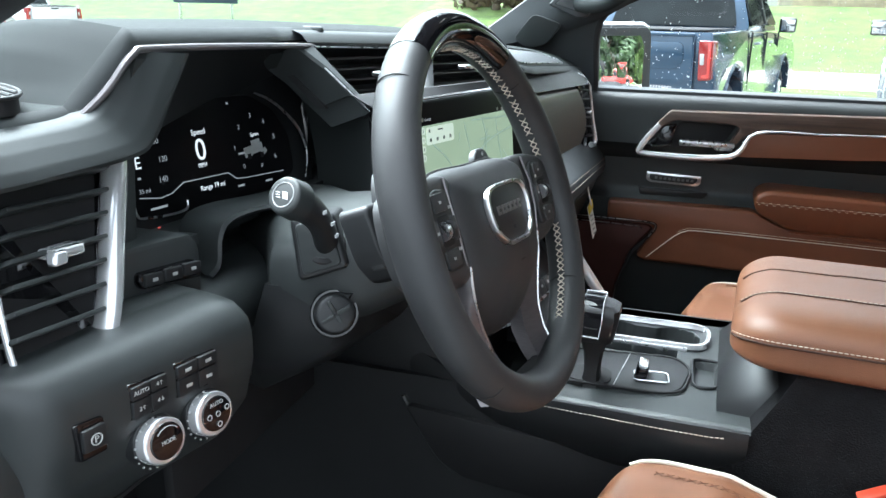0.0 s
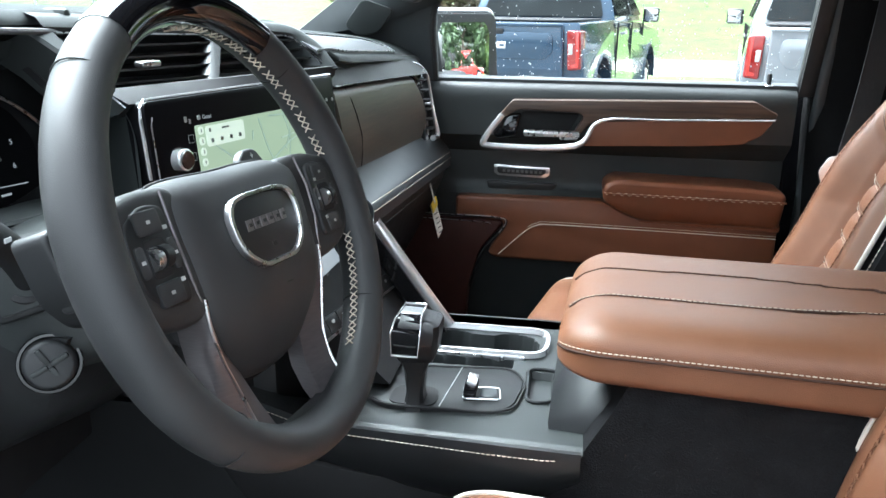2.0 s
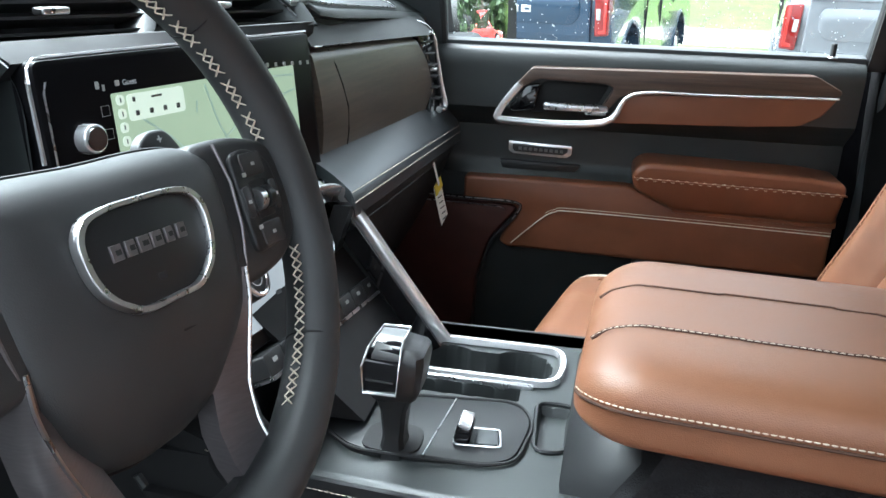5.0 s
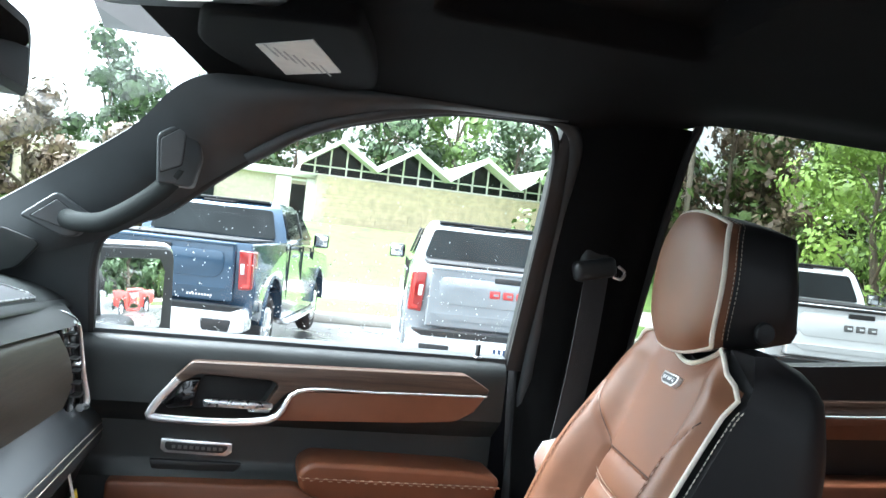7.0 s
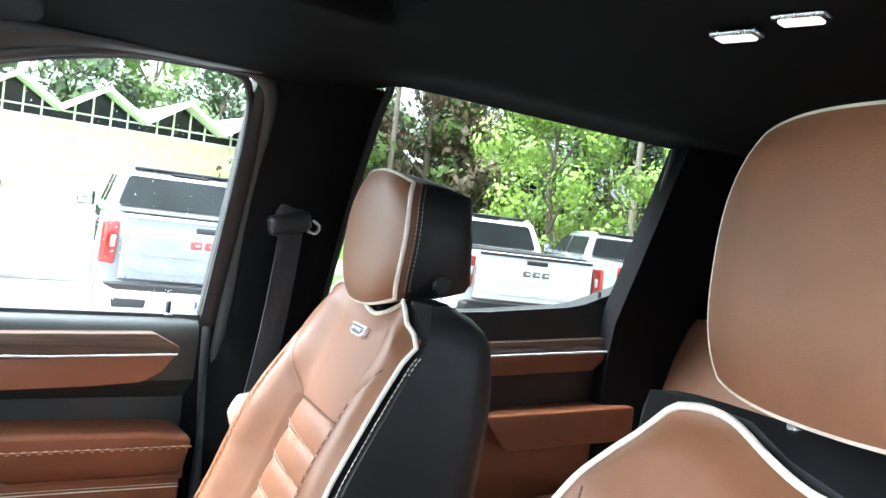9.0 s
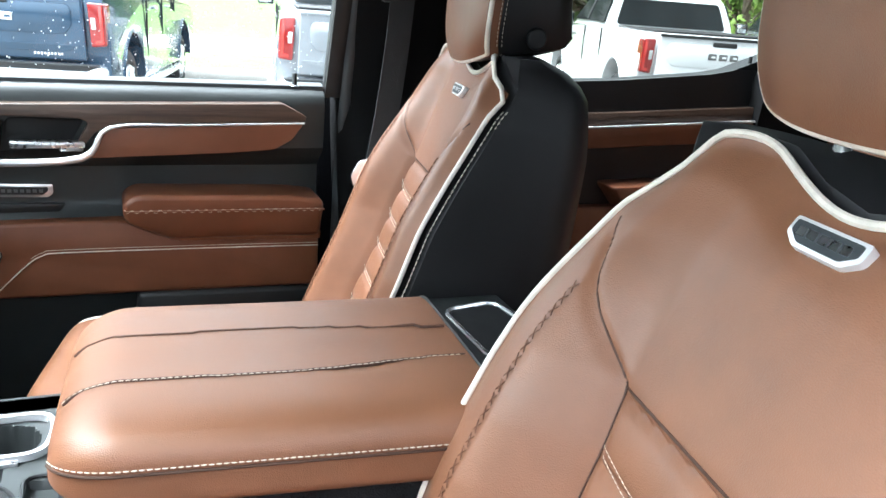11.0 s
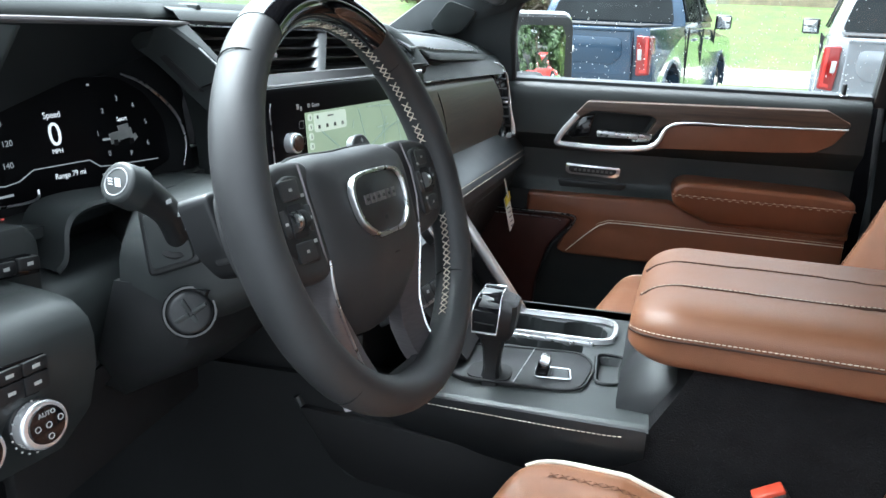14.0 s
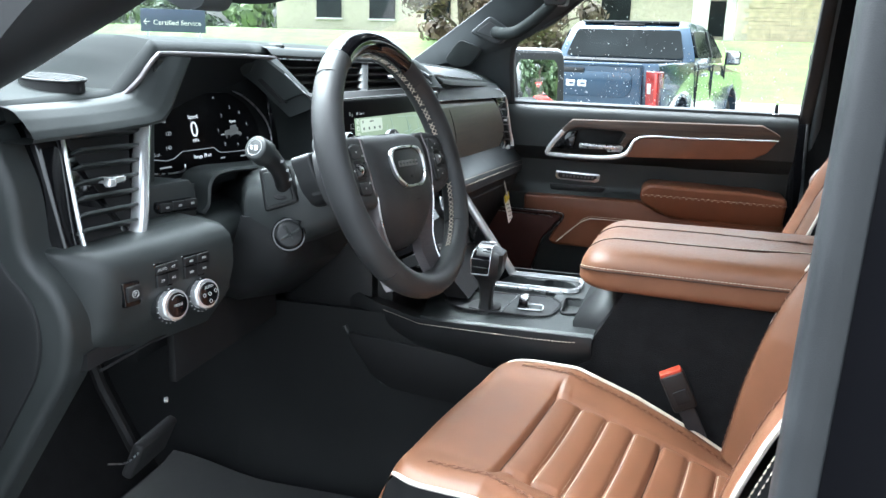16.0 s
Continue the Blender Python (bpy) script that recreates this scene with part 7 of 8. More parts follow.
def lid_ring(x, n=40):
    """Cross-section of the cushion at x."""
    t = (x - LX0) / (LX1 - LX0)
    nose = math.sqrt(max(0.0, 1 - (1 - min(1.0, t / 0.16)) ** 2)) if t < 0.16 else 1.0
    half = 0.147 * (0.70 + 0.30 * nose) - 0.004 * t
    top = 1.222 + 0.034 * nose + 0.012 * t
    bot = 1.210 - 0.018 * nose + 0.008 * t
    out = []
    for k in range(n):
        a = 2 * math.pi * k / n
        c, s = math.cos(a), math.sin(a)
        y = YC + half * math.copysign(abs(c) ** 0.32, c)
        zc, h = (top + bot) / 2, (top - bot) / 2
        z = zc + h * math.copysign(abs(s) ** (0.44 if s > 0 else 0.30), s)
        if s > 0:
            z += 0.006 * (1 - (c * c)) - 0.010 * max(0.0, abs(c) - 0.7)
            for g in SEAMS:
                wob = -0.013 * sstep(0.55, 0.95, t) * (1 if g > 0 else -1)
                z -= 0.004 * math.exp(-((y - YC - g - wob) / 0.004) ** 2)
        out.append((x, y, z))
    return out


LD = part("lid", loft([lid_ring(LX0 + (LX1 - LX0) * (k / 56) ** 1.35, 176) for k in range(57)]), COGNAC, CB, "padded cognac leather lid with dark seams")


def lid_line(off, z_add=0.0012):
    pts = []
    for k in range(60):
        t = 0.02 + 0.97 * k / 59
        x = LX0 + (LX1 - LX0) * t
        r = lid_ring(x, 1600)
        wob = -0.013 * sstep(0.55, 0.95, t) * (1 if off > 0 else -1)
        y = YC + off + wob
        best = min((p for p in r if p[2] > 1.210), key=lambda p: abs(p[1] - y))
        pts.append(Vector((x, best[1], best[2] + z_add)))
    return pts


for off in SEAMS:
    part("seam", tube(lid_line(off, 0.0030), 0.0019, 6), SEAM, LD)
    stitches("seam_stitching", [p + Vector((0, -0.0042, 0.0046)) for p in lid_line(off)], THREAD if off < 0 else THREAD_B, LD, 0.0055, 0.75, 0.0005)
flank = []
for k in range(70):
    t = 0.004 + 0.99 * k / 69
    x = LX0 + (LX1 - LX0) * t
    r = lid_ring(x, 4)
    zc, half = (lid_ring(x, 4)[1][2] - 0.006 + lid_ring(x, 4)[3][2]) / 2, YC - r[2][1]
    flank.append(Vector((x, YC - half - 0.0012, zc + 0.010)))
part("flank_seam", tube([p + Vector((0, 0, -0.004)) for p in flank], 0.0013, 6), SEAM, LD)
stitches("flank_stitching", flank, THREAD, LD, 0.0055, 0.75, 0.0007, (0, -1, 0.3))
LIDEND = part("lid_rear_edge", tube([Vector(p) + Vector((0.003, 0, 0)) for p in lid_ring(LX1, 40)], 0.0018, 6, closed=True), BLACK2, LD)

warp(LD, lambda x, y, z: (x + 0.07 * (y - 1.0), y - 0.044 - 0.165 * (x - 0.135), z))

# ---------------------------------------------------------------- seats
BACK_C = [(0.98, 0.455), (1.20, 0.552), (1.337, 0.603), (1.476, 0.648), (1.56, 0.668)]
BACK_W = [(0.98, 0.235), (1.10, 0.258), (1.25, 0.262), (1.36, 0.246), (1.44, 0.226), (1.50, 0.200), (1.56, 0.180)]
SHELL_X = [(0.98, 0.70), (1.20, 0.745), (1.40, 0.762), (1.47, 0.755), (1.50, 0.735), (1.56, 0.715)]

LEAN_X = [(1.0, -0.013), (1.1, -0.041), (1.2, -0.065), (1.25, -0.070), (1.35, -0.066), (1.40, -0.058), (1.45, -0.046), (1.51, -0.022)]
LEAN_Y = [(1.0, -0.10), (1.1, -0.11), (1.2, -0.107), (1.25, -0.10), (1.3, -0.088), (1.35, -0.070), (1.40, -0.048), (1.45, -0.024), (1.51, -0.005)]


def seat(y0, dx, dz, wide, lift_head, mirror, cushion_shift=(0, 0, 0), who="passenger", head_w=0.102, head_dx=0.0, head_low=0.108, head_up=0.104, head_dy=0.0):
    """A front seat; mirror is 1 where its inboard side is the low-y side."""
    S = thing("front_seat", (0.4 + dx, y0, 1.0), f"{who} seat in cognac leather with ivory piping", "car seat", "front seats")

    def top_z(u):
        a = abs(u)
        return 1.512 - 0.020 * math.exp(-(u / 0.36) ** 2) + 0.012 * math.exp(-((a - 0.66) / 0.22) ** 2) - 0.030 * sstep(0.80, 1.0, a)

    def lean_in(z, u):
        """How far the driver's backrest is set forward and outboard of the passenger's."""
        if mirror > 0:
            return 0.0, 0.0
        return lerp_table(LEAN_X, z), lerp_table(LEAN_Y, z) * (0.7 + 0.3 * u)

    def face(u, v, lift=0.0):
        """u across from -1 to 1, v up from 0 to 1."""
        z = 1.0 + (top_z(u) - 1.0) * v
        a = abs(u)
        w = lerp_table(BACK_W, z) * wide * (1 - (0.14 * sstep(1.36, 1.50, z) if mirror < 0 else 0))
        if mirror > 0 and u < 0:
            w *= 0.84 + 0.06 * sstep(1.42, 1.50, z)
        bol = (0.060 + (0.025 * sstep(1.44, 1.12, z) if mirror < 0 else 0)) * sstep(0.48, 0.80, a) * (1 - 0.70 * sstep(1.30, 1.50, z))
        roll = (0.020 if mirror > 0 else 0.006) * sstep(0.86, 1.0, a) ** 1.5
        x = lerp_table(BACK_C, z) - bol + roll + 0.012 * (1 - a) * 0
        x += 0.012 * sstep(0.93, 1.0, v)
        sx, sy = lean_in(z, u)
        x += sx
        # seams: insert outline and pleats
        ins = 0.52
        groove = 0.0
        if z < 1.345:
            groove += 0.007 * math.exp(-((a - ins) / 0.022) ** 2)
            if a < ins:
                q = (1.338 - z) / 0.046
                if q > -0.1:
                    groove += sstep(ins, ins - 0.05, a) * (0.005 * math.exp(-((q - round(q)) * 0.046 / 0.004) ** 2) - 0.003 * math.sin(math.pi * (q % 1.0)))
        elif z < 1.45:
            line = ins + (z - 1.345) / 0.105 * 0.42
            groove += 0.006 * math.exp(-((a - line) / 0.022) ** 2) * (1 - sstep(1.42, 1.45, z))
        return Vector((x + groove - lift + dx, y0 + u * w + sy - 0.165 * (lerp_table(BACK_C, z) - 0.65), z + dz))

    part("backrest_face", sheet(lambda p, q: face(2 * p - 1, q), 112, 150), COGNAC, S, "cognac leather backrest with pleated insert")
    rings = []
    for k in range(29):
        v = k / 28
        ring_ = []
        zt = 0.985 + 0.545 * v
        for j in range(9):
            u = -1 + 2 * j / 8
            z = min(zt, top_z(u) + 0.004)
            ring_.append(face(u, max(0.0, min(1.0, (z - 1.0) / (top_z(u) - 1.0)))) + Vector((0.012, 0, 0)))
            ring_[-1].z = z + dz
        w = lerp_table(BACK_W, zt) * wide * (1 - (0.14 * sstep(1.36, 1.50, zt) if mirror < 0 else 0)) + 0.006
        xb = lerp_table(SHELL_X, zt) + dx - 0.05 * sstep(0.93, 1.0, v) ** 2
        zb = zt + dz - 0.006 * sstep(0.9, 1, v)
        for j in range(11):
            a = math.pi * j / 10
            c, s = math.cos(a), math.sin(a)
            xf = ring_[8].x
            side_w = 0.86 if mirror > 0 and c < 0 else 1.0
            ring_.append(Vector((xf + 0.004 + (xb + (0.046 if mirror > 0 else 0.0) - xf) * abs(s) ** 0.45, y0 + side_w * w * math.copysign(abs(c) ** 0.5, c) + lean_in(zt, c)[1] - 0.165 * (lerp_table(BACK_C, zt) - 0.65 + 0.5 * (xb - xf) * abs(s) ** 0.45), zb)))
        rings.append(ring_)
    part("backrest_shell", loft(rings), BLACK_L, S, "black leather backrest shell")
    edge = [face(-1, 0.02 + 0.96 * k / 50) for k in range(51)] + [face(-1 + 2 * k / 40, 1.0) for k in range(1, 40)] + [face(1, 0.98 - 0.96 * k / 50) for k in range(51)]
    edge = [p + Vector((-0.001, 0, 0)) for p in edge]
    part("piping", tube(edge, 0.0034, 8, up=(1, 0, 0)), PIPING, S, "ivory piping")
    for s in (-1, 1):
        for off in (0.016, 0.022):
            pth = [face(s, 0.06 + 0.90 * k / 60) + Vector((off - 0.006, s * 0.0050, 0)) for k in range(61)]
            stitches("shell_stitching", pth, THREAD, S, 0.0075, 0.75, 0.0011, (0, s, 0))
        bst = [face(s * 0.80, 0.04 + 0.74 * k / 60, 0.0012) for k in range(61)]
        stitches("bolster_stitching", bst, THREAD_B, S, 0.012, 0.8, 0.0008, (-1, 0, 0.3), 0.0035, True)
    for s in (-1, 1):
        ln = [(s * 0.52, 1.005 + 0.34 * k / 40) for k in range(41)] + [(s * (0.52 + 0.40 * k / 14), 1.345 + 0.10 * k / 14) for k in range(1, 15)]
        part("seam", tube([face(u, (z - 1.0) / (top_z(u) - 1.0), -0.0002) for u, z in ln], 0.0013, 6), SEAM, S)
    part("seam", tube([face(-0.52 + 1.04 * k / 30, 0.345 / (top_z(-0.52 + 1.04 * k / 30) - 1.0), -0.0002) for k in range(31)], 0.0013, 6), SEAM, S)
    for i in range(1, 8):
        z = 1.338 - 0.046 * i
        if z < 1.01:
            break
        pth = [face(-0.49 + 0.98 * k / 30, (z - 1.0) / (top_z(0) - 1.0), 0.0012) for k in range(31)]
        for off in (0.004, -0.004):
            stitches("pleat_stitching", [p + Vector((-0.001, 0, off)) for p in pth], THREAD, S, 0.005, 0.75, 0.0005, (-1, 0, 0.3))
    n_ = (face(0.05, 0.93) - face(-0.05, 0.93)).cross(face(0, 0.95) - face(0, 0.91)).normalized()
    n_ = n_ if n_.x < 0 else -n_
    bm_ = basis(face(0, 0.945 if mirror > 0 else 0.966) + n_ * 0.005, (0, -1, 0), (face(0, 0.95) - face(0, 0.91)))
    bk_ = 1.0 if mirror < 0 else 0.80
    b_ = prism(fillet([(-0.034 * bk_, 0.010 * bk_), (0.034 * bk_, 0.010 * bk_), (0.034 * bk_, -0.003 * bk_), (0.022 * bk_, -0.011 * bk_), (-0.022 * bk_, -0.011 * bk_), (-0.034 * bk_, -0.003 * bk_)], 0.003), "z", 0.003, -0.006, 0.001)
    b_.transform(bm_)
    bt = part("badge", b_, SILVER, S, "chrome seat badge")
    b_ = prism(fillet([(-0.030 * bk_, 0.007 * bk_), (0.030 * bk_, 0.007 * bk_), (0.030 * bk_, -0.001 * bk_), (0.019 * bk_, -0.008 * bk_), (-0.019 * bk_, -0.008 * bk_), (-0.030 * bk_, -0.001 * bk_)], 0.002), "z", 0.0038, 0.0, 0)
    b_.transform(bm_)
    part("badge_field", b_, SEAL, bt)
    for i in range(5):
        b_ = box(((-0.020 + 0.010 * i) * bk_, 0.0, 0.0040), (0.0072 * bk_, 0.006 * bk_, 0.0008), 0)
        b_.transform(bm_)
        part("badge_bar", b_, SATIN, bt)
    # headrest
    hx, hz, yh = 0.655 + dx + head_dx, 1.602 + lift_head, y0 + head_dy

    def head(u, v):
        a, b = abs(u), abs(v)
        soft = 0.26 if mirror > 0 else 0.13
        u, v = u * math.sqrt(1 - soft * v * v), v * math.sqrt(1 - soft * u * u)
        return Vector((hx - 0.045 + 0.016 * a ** 3 + 0.010 * b ** 4 + 0.012 * (v + 1) * 0.5, yh + u * (head_w - 0.010 * max(0, v) ** 2) * (1 - 0.06 * b ** 4), hz + v * (head_up if v > 0 else head_low) * (1 - 0.04 * a ** 4)))

    part("headrest_face", sheet(lambda p, q: head(2 * p - 1, 2 * q - 1), 24, 20, 0.02, (1, 0, 0)), COGNAC, S, "cognac leather headrest face")
    loop = [head(-1 + 2 * k / 20, -1) for k in range(20)] + [head(1, -1 + 2 * k / 20) for k in range(20)] + [head(1 - 2 * k / 20, 1) for k in range(20)] + [head(-1, 1 - 2 * k / 20) for k in range(20)]
    part("headrest_piping", tube([p + Vector((0.004, 0, 0)) for p in loop], 0.0036, 8, closed=True, up=(1, 0, 0)), PIPING, S, "ivory piping")
    rr = []
    for k in range(9):
        t = k / 8
        sc = 1.0 - 0.16 * t ** 2.5
        if k == 8:
            sc = 0.72
        rr.append([Vector((p.x + 0.006 + (0.148 if mirror < 0 else 0.125) * t - 0.012 * (p.z - hz) / 0.1 * t, yh + (p.y - yh) * sc, hz + (p.z - hz) * sc * (1.0 if p.z > hz else 1 - 0.05 * t))) for p in loop])
    part("headrest_shell", loft(rr), BLACK_L, S, "black leather headrest shell")
    for off in (0.018, 0.025):
        stitches("headrest_stitching", [Vector((p.x + off, yh + (p.y - yh) * 1.004, hz + (p.z - hz) * 1.004)) for p in loop], THREAD, S, 0.006, 0.7, 0.0006, (0, -mirror, 0))
    for s in (-1, 1):
        part("headrest_button", disc((hx + 0.050, yh + s * (head_w - 0.008), hz - 0.055), (0, s, 0), 0.015, 0.014, 0.006, 24, 0.003), BLACK2, S)
        part("headrest_post", tube([(hx + 0.02, yh + s * 0.055, hz - 0.13), (hx + 0.02, yh + s * 0.055, hz - 0.07)], 0.007, 10), CHROME, S)

    # cushion
    ox, oy, oz = cushion_shift

    def seat_top(u, v):
        """u across, v from the front edge to the rear."""
        a = abs(u)
        w = 0.205 - 0.055 * sstep(0.20, 0.0, v) ** 1.6
        x = -0.055 + 0.56 * v
        mid = lerp_table([(-0.06, 1.060), (0.02, 1.064), (0.10, 1.054), (0.20, 1.030), (0.30, 1.000), (0.40, 0.968), (0.55, 0.93)], x)
        rim = lerp_table([(-0.06, 1.045), (0.00, 1.062), (0.11, 1.064), (0.20, 1.036), (0.29, 0.998), (0.39, 0.948), (0.55, 0.88)], x)
        z = mid + (rim + 0.006 - mid) * sstep(0.55, 0.82, a) - 0.008 * sstep(0.86, 1.0, a) ** 1.6 - 0.085 * sstep(0.14, 0.0, v) ** 2
        ins = 0.56
        if v > 0.27:
            z -= 0.006 * math.exp(-((a - ins) / 0.022) ** 2) * sstep(0.27, 0.30, v)
        if a < ins + 0.2:
            q = (v - 0.284 - 0.004 * (1 - (u / ins) ** 2)) / 0.070
            if q > -0.2:
                fade = sstep(ins + 0.02, ins - 0.02, a) if q > 0.5 else sstep(ins + 0.2, ins, a)
                z -= fade * ((0.0045 + 0.003 * (round(q) in (0, 4))) * math.exp(-((q - round(q)) * 0.0392 / 0.0032) ** 2) - 0.002 * math.sin(math.pi * (q % 1.0)) * (q > 0))
        return Vector((x + 0.012 * (1 - a * a) * -1 * sstep(0.2, 0, v) + dx + ox, y0 + oy + u * w - 0.12 * (x - 0.05), z + oz))

    part("cushion", sheet(lambda p, q: seat_top(2 * p - 1, q), 84, 220), COGNAC, S, "cognac leather seat cushion with pleats")
    rim_ = [seat_top(-1, 1 - k / 40) for k in range(41)] + [seat_top(-1 + 2 * k / 30, 0) for k in range(1, 30)] + [seat_top(1, k / 40) for k in range(41)]
    for side in (-1, 1):
        part("cushion_piping", tube([seat_top(side, 0.10 + 0.90 * k / 50) + Vector((0, 0, 0.001)) for k in range(51)], 0.0030, 8), PIPING, S, "ivory piping")
    lower = [[p + Vector((0, 0, -0.002)) for p in rim_], [Vector((p.x, y0 + oy + (p.y - y0 - oy) * 0.99, p.z - 0.07)) for p in rim_], [Vector((p.x * 0.9 + 0.03, y0 + oy + (p.y - y0 - oy) * 0.95, 0.90)) for p in rim_]]
    part("cushion_skirt", loft(lower, closed=False, cap=False), BLACK_L, S)
    part("seat_base", box((0.24 + dx, y0 + oy, 0.82), (0.44, 0.40, 0.18), 0.02), BLACK2, S)
    for s in (-1, 1):
        stitches("cushion_stitching", [seat_top(s * 0.80, 0.16 + 0.80 * k / 60) + Vector((0, 0, 0.0015)) for k in range(61)], THREAD_B, S, 0.012, 0.8, 0.0008, (0, 0, 1), 0.0035, True)
    pleat = lambda i: [(-0.53 + 1.06 * k / 30, 0.284 + 0.004 * (1 - ((-0.53 + 1.06 * k / 30) / 0.56) ** 2) + 0.070 * i) for k in range(31)]
    for i in range(1, 10):
        pth = [seat_top(u, v) + Vector((0, 0, 0.0022)) for u, v in pleat(i)]
        if i == 4:
            part("seam", tube([p - Vector((0, 0, 0.0016)) for p in pth], 0.0012, 6), SEAM, S)
            continue
        for off in (0.0030, -0.0030):
            stitches("pleat_stitching", [p + Vector((off, 0, 0)) for p in pth], THREAD, S, 0.005, 0.8, 0.0009)
    part("seam", tube([seat_top(u, v) + Vector((0, 0, 0.0004)) for u, v in pleat(0)], 0.0014, 6), SEAM, S)
    skew = Matrix.Identity(4)
    skew[0][1] = 0.17
    for c in S.children_recursive:
        c.data.transform(skew)
    return S


seat(1.366, -0.006, 0.0, 0.93, 0.0, 1, (0.080, 0.03, 0.002), "front passenger", 0.116, 0.014, 0.094, 0.092, 0.006)
seat(0.655, -0.04, -0.015, 1.07, 0.03, -1, (0.03, -0.01, 0.015), "driver's", 0.120)

# belt buckle beside the driver's seat
BK = thing("belt_buckle", (0.28, 0.80, 1.10), "black belt buckle with an orange-red release button", "buckle")
bkm = basis((0.283, 0.815, 1.076), (1, 0.10, 0.50), (-0.50, -0.05, 1))


def bkbox(x, y, z, sx, sy, sz, b, m, name, label=""):
    q = box((x, y, z), (sx, sy, sz), b, 3)
    q.transform(bkm)
    part(name, q, m, BK, label)


bkbox(0, 0, 0, 0.036, 0.062, 0.020, 0.005, BLACK2, "body")
bkbox(0, 0.030, 0, 0.032, 0.008, 0.017, 0.002, RED, "release_button", "orange-red release button")
bkbox(0.001, -0.008, 0.0105, 0.020, 0.022, 0.002, 0.001, SHADOW, "body_mark")
bkbox(0, -0.075, -0.004, 0.024, 0.095, 0.006, 0.002, WEB, "stalk")
# floor mat and pedals
FM = thing("floor_mat", (-0.35, 0.60, 0.74), "black rubber floor mat in the driver's footwell", "floor mat")
part("mat", sheet(lambda u, v: (-0.62 + 0.58 * u, 0.34 + 0.53 * v, 0.742 + 0.03 * sstep(0.35, 0.0, u) + 0.012 * (abs(2 * v - 1) ** 8)), 16, 16, 0.008, (0, 0, 1)), RUBBER, FM)
PE = thing("brake_pedal", (-0.52, 0.63, 0.93), "black rubber brake pedal on a steel arm", "pedal")
part("pad", box((-0.505, 0.645, 0.935), (0.018, 0.105, 0.065), 0.006, 3, (0, 25, 4)), RUBBER, PE)
part("arm", tube([(-0.515, 0.62, 0.94), (-0.55, 0.60, 1.05), (-0.58, 0.60, 1.15)], 0.009, 8), SHADOW, PE)
CW = thing("hood_cable", (-0.46, 0.55, 0.98), "thin bare wire and clip under the dashboard", "cable")
part("wire", tube(smooth_line([(-0.47, 0.505, 0.985), (-0.465, 0.535, 0.972), (-0.470, 0.57, 0.968)], 6), 0.0013, 6), SATIN, CW)
part("clip", box((-0.436, 0.595, 1.047), (0.006, 0.007, 0.005), 0.001, 2, (20, 0, 30)), WHITE, CW)

# rear bench
RB = thing("rear_bench", (1.5, YC, 1.1), "cognac leather rear bench seat", "rear seat")
part("backrest", sheet(lambda u, v: (1.66 + 0.12 * v - 0.03 * math.sin(math.pi * v) + 0.01 * math.cos(u * 12.6), 0.42 + 1.28 * u, 1.02 + 0.45 * v), 24, 12, 0.08, (1, 0, 0)), COGNAC, RB)
part("cushion", sheet(lambda u, v: (1.18 + 0.50 * v, 0.42 + 1.28 * u, 1.03 + 0.02 * math.sin(math.pi * v) - 0.03 * sstep(0.12, 0, v)), 24, 12, 0.12, (0, 0, -1)), COGNAC, RB)
for y in (0.62, 1.50):
    part("headrest", box((1.80, y, 1.53), (0.08, 0.24, 0.14), 0.03, 4), BLACK_L, RB)


# ---------------------------------------------------------------- outside: ground, building, trucks, trees
tagged(raw("ground", [(-400, -400, -0.02), (400, -400, -0.02), (400, 500, -0.02), (-400, 500, -0.02)], [(0, 1, 2, 3)], ASPHALT), "wet dark asphalt car park", "ground", kind="structure")


def lawn(u, v):
    x, y = -90 + 200 * u, 24.0 + 60 * v
    return (x, y, 0.12 + 1.85 * sstep(24.0, 38.0, y) + 0.05 * noise.noise((x * 0.2, y * 0.2, 0)))


tagged(part("lawn", sheet(lawn, 80, 40), GRASS), "mown green lawn rising to the building", "lawn", kind="structure")
tagged(part("verge", sheet(lambda u, v: (-90 + 200 * u, 15.15 + 3.3 * v, 0.13 + 0.02 * v), 60, 4), GRASS), "strip of grass beside the kerb", "verge", kind="structure")
tagged(part("pavement", box((10, 21.2, 0.07), (200, 5.6, 0.16), 0.01), CONCRETE), "pale concrete pavement", "pavement", kind="structure")
tagged(part("kerb", box((10, 15.0, 0.06), (200, 0.28, 0.18), 0.03), CONCRETE), "concrete kerb", "kerb", kind="structure")

# stone building with a folded white roof
HB_ = thing("church_hall", (10, 44, 1.9), "low buff stone building with a folded white roof and gable glazing", "building")
part("wall", box((22, 44, 3.1), (38, 8, 2.5), 0.02), MORTAR, HB_)
wallx0, wallx1 = 3.2, 40.8
V, F = [], []
rng = random.Random(11)
z = 1.95
while z < 4.2:
    h = rng.choice((0.16, 0.20, 0.24))
    x = wallx0 + rng.uniform(0, 0.4)
    while x < wallx1:
        w = rng.uniform(0.35, 1.1)
        k = len(V)
        d = rng.uniform(0.01, 0.05)
        x1 = min(wallx1, x + w)
        for px, pz in ((x, z), (x1 - 0.02, z), (x1 - 0.02, z + h - 0.02), (x, z + h - 0.02)):
            V += [(px, 40.0 - d, pz), (px, 40.02, pz)]
        F += [(k, k + 2, k + 4, k + 6), (k, k + 1, k + 3, k + 2), (k + 2, k + 3, k + 5, k + 4), (k + 4, k + 5, k + 7, k + 6), (k + 6, k + 7, k + 1, k)]
        x = x1
    z += h
tagged(raw("stonework", V, F, STONE, HB_, "buff ashlar stones", smooth=False), kind="stuff")
PK, SP = 4.0, 3.66          # first peak and spacing of the folds
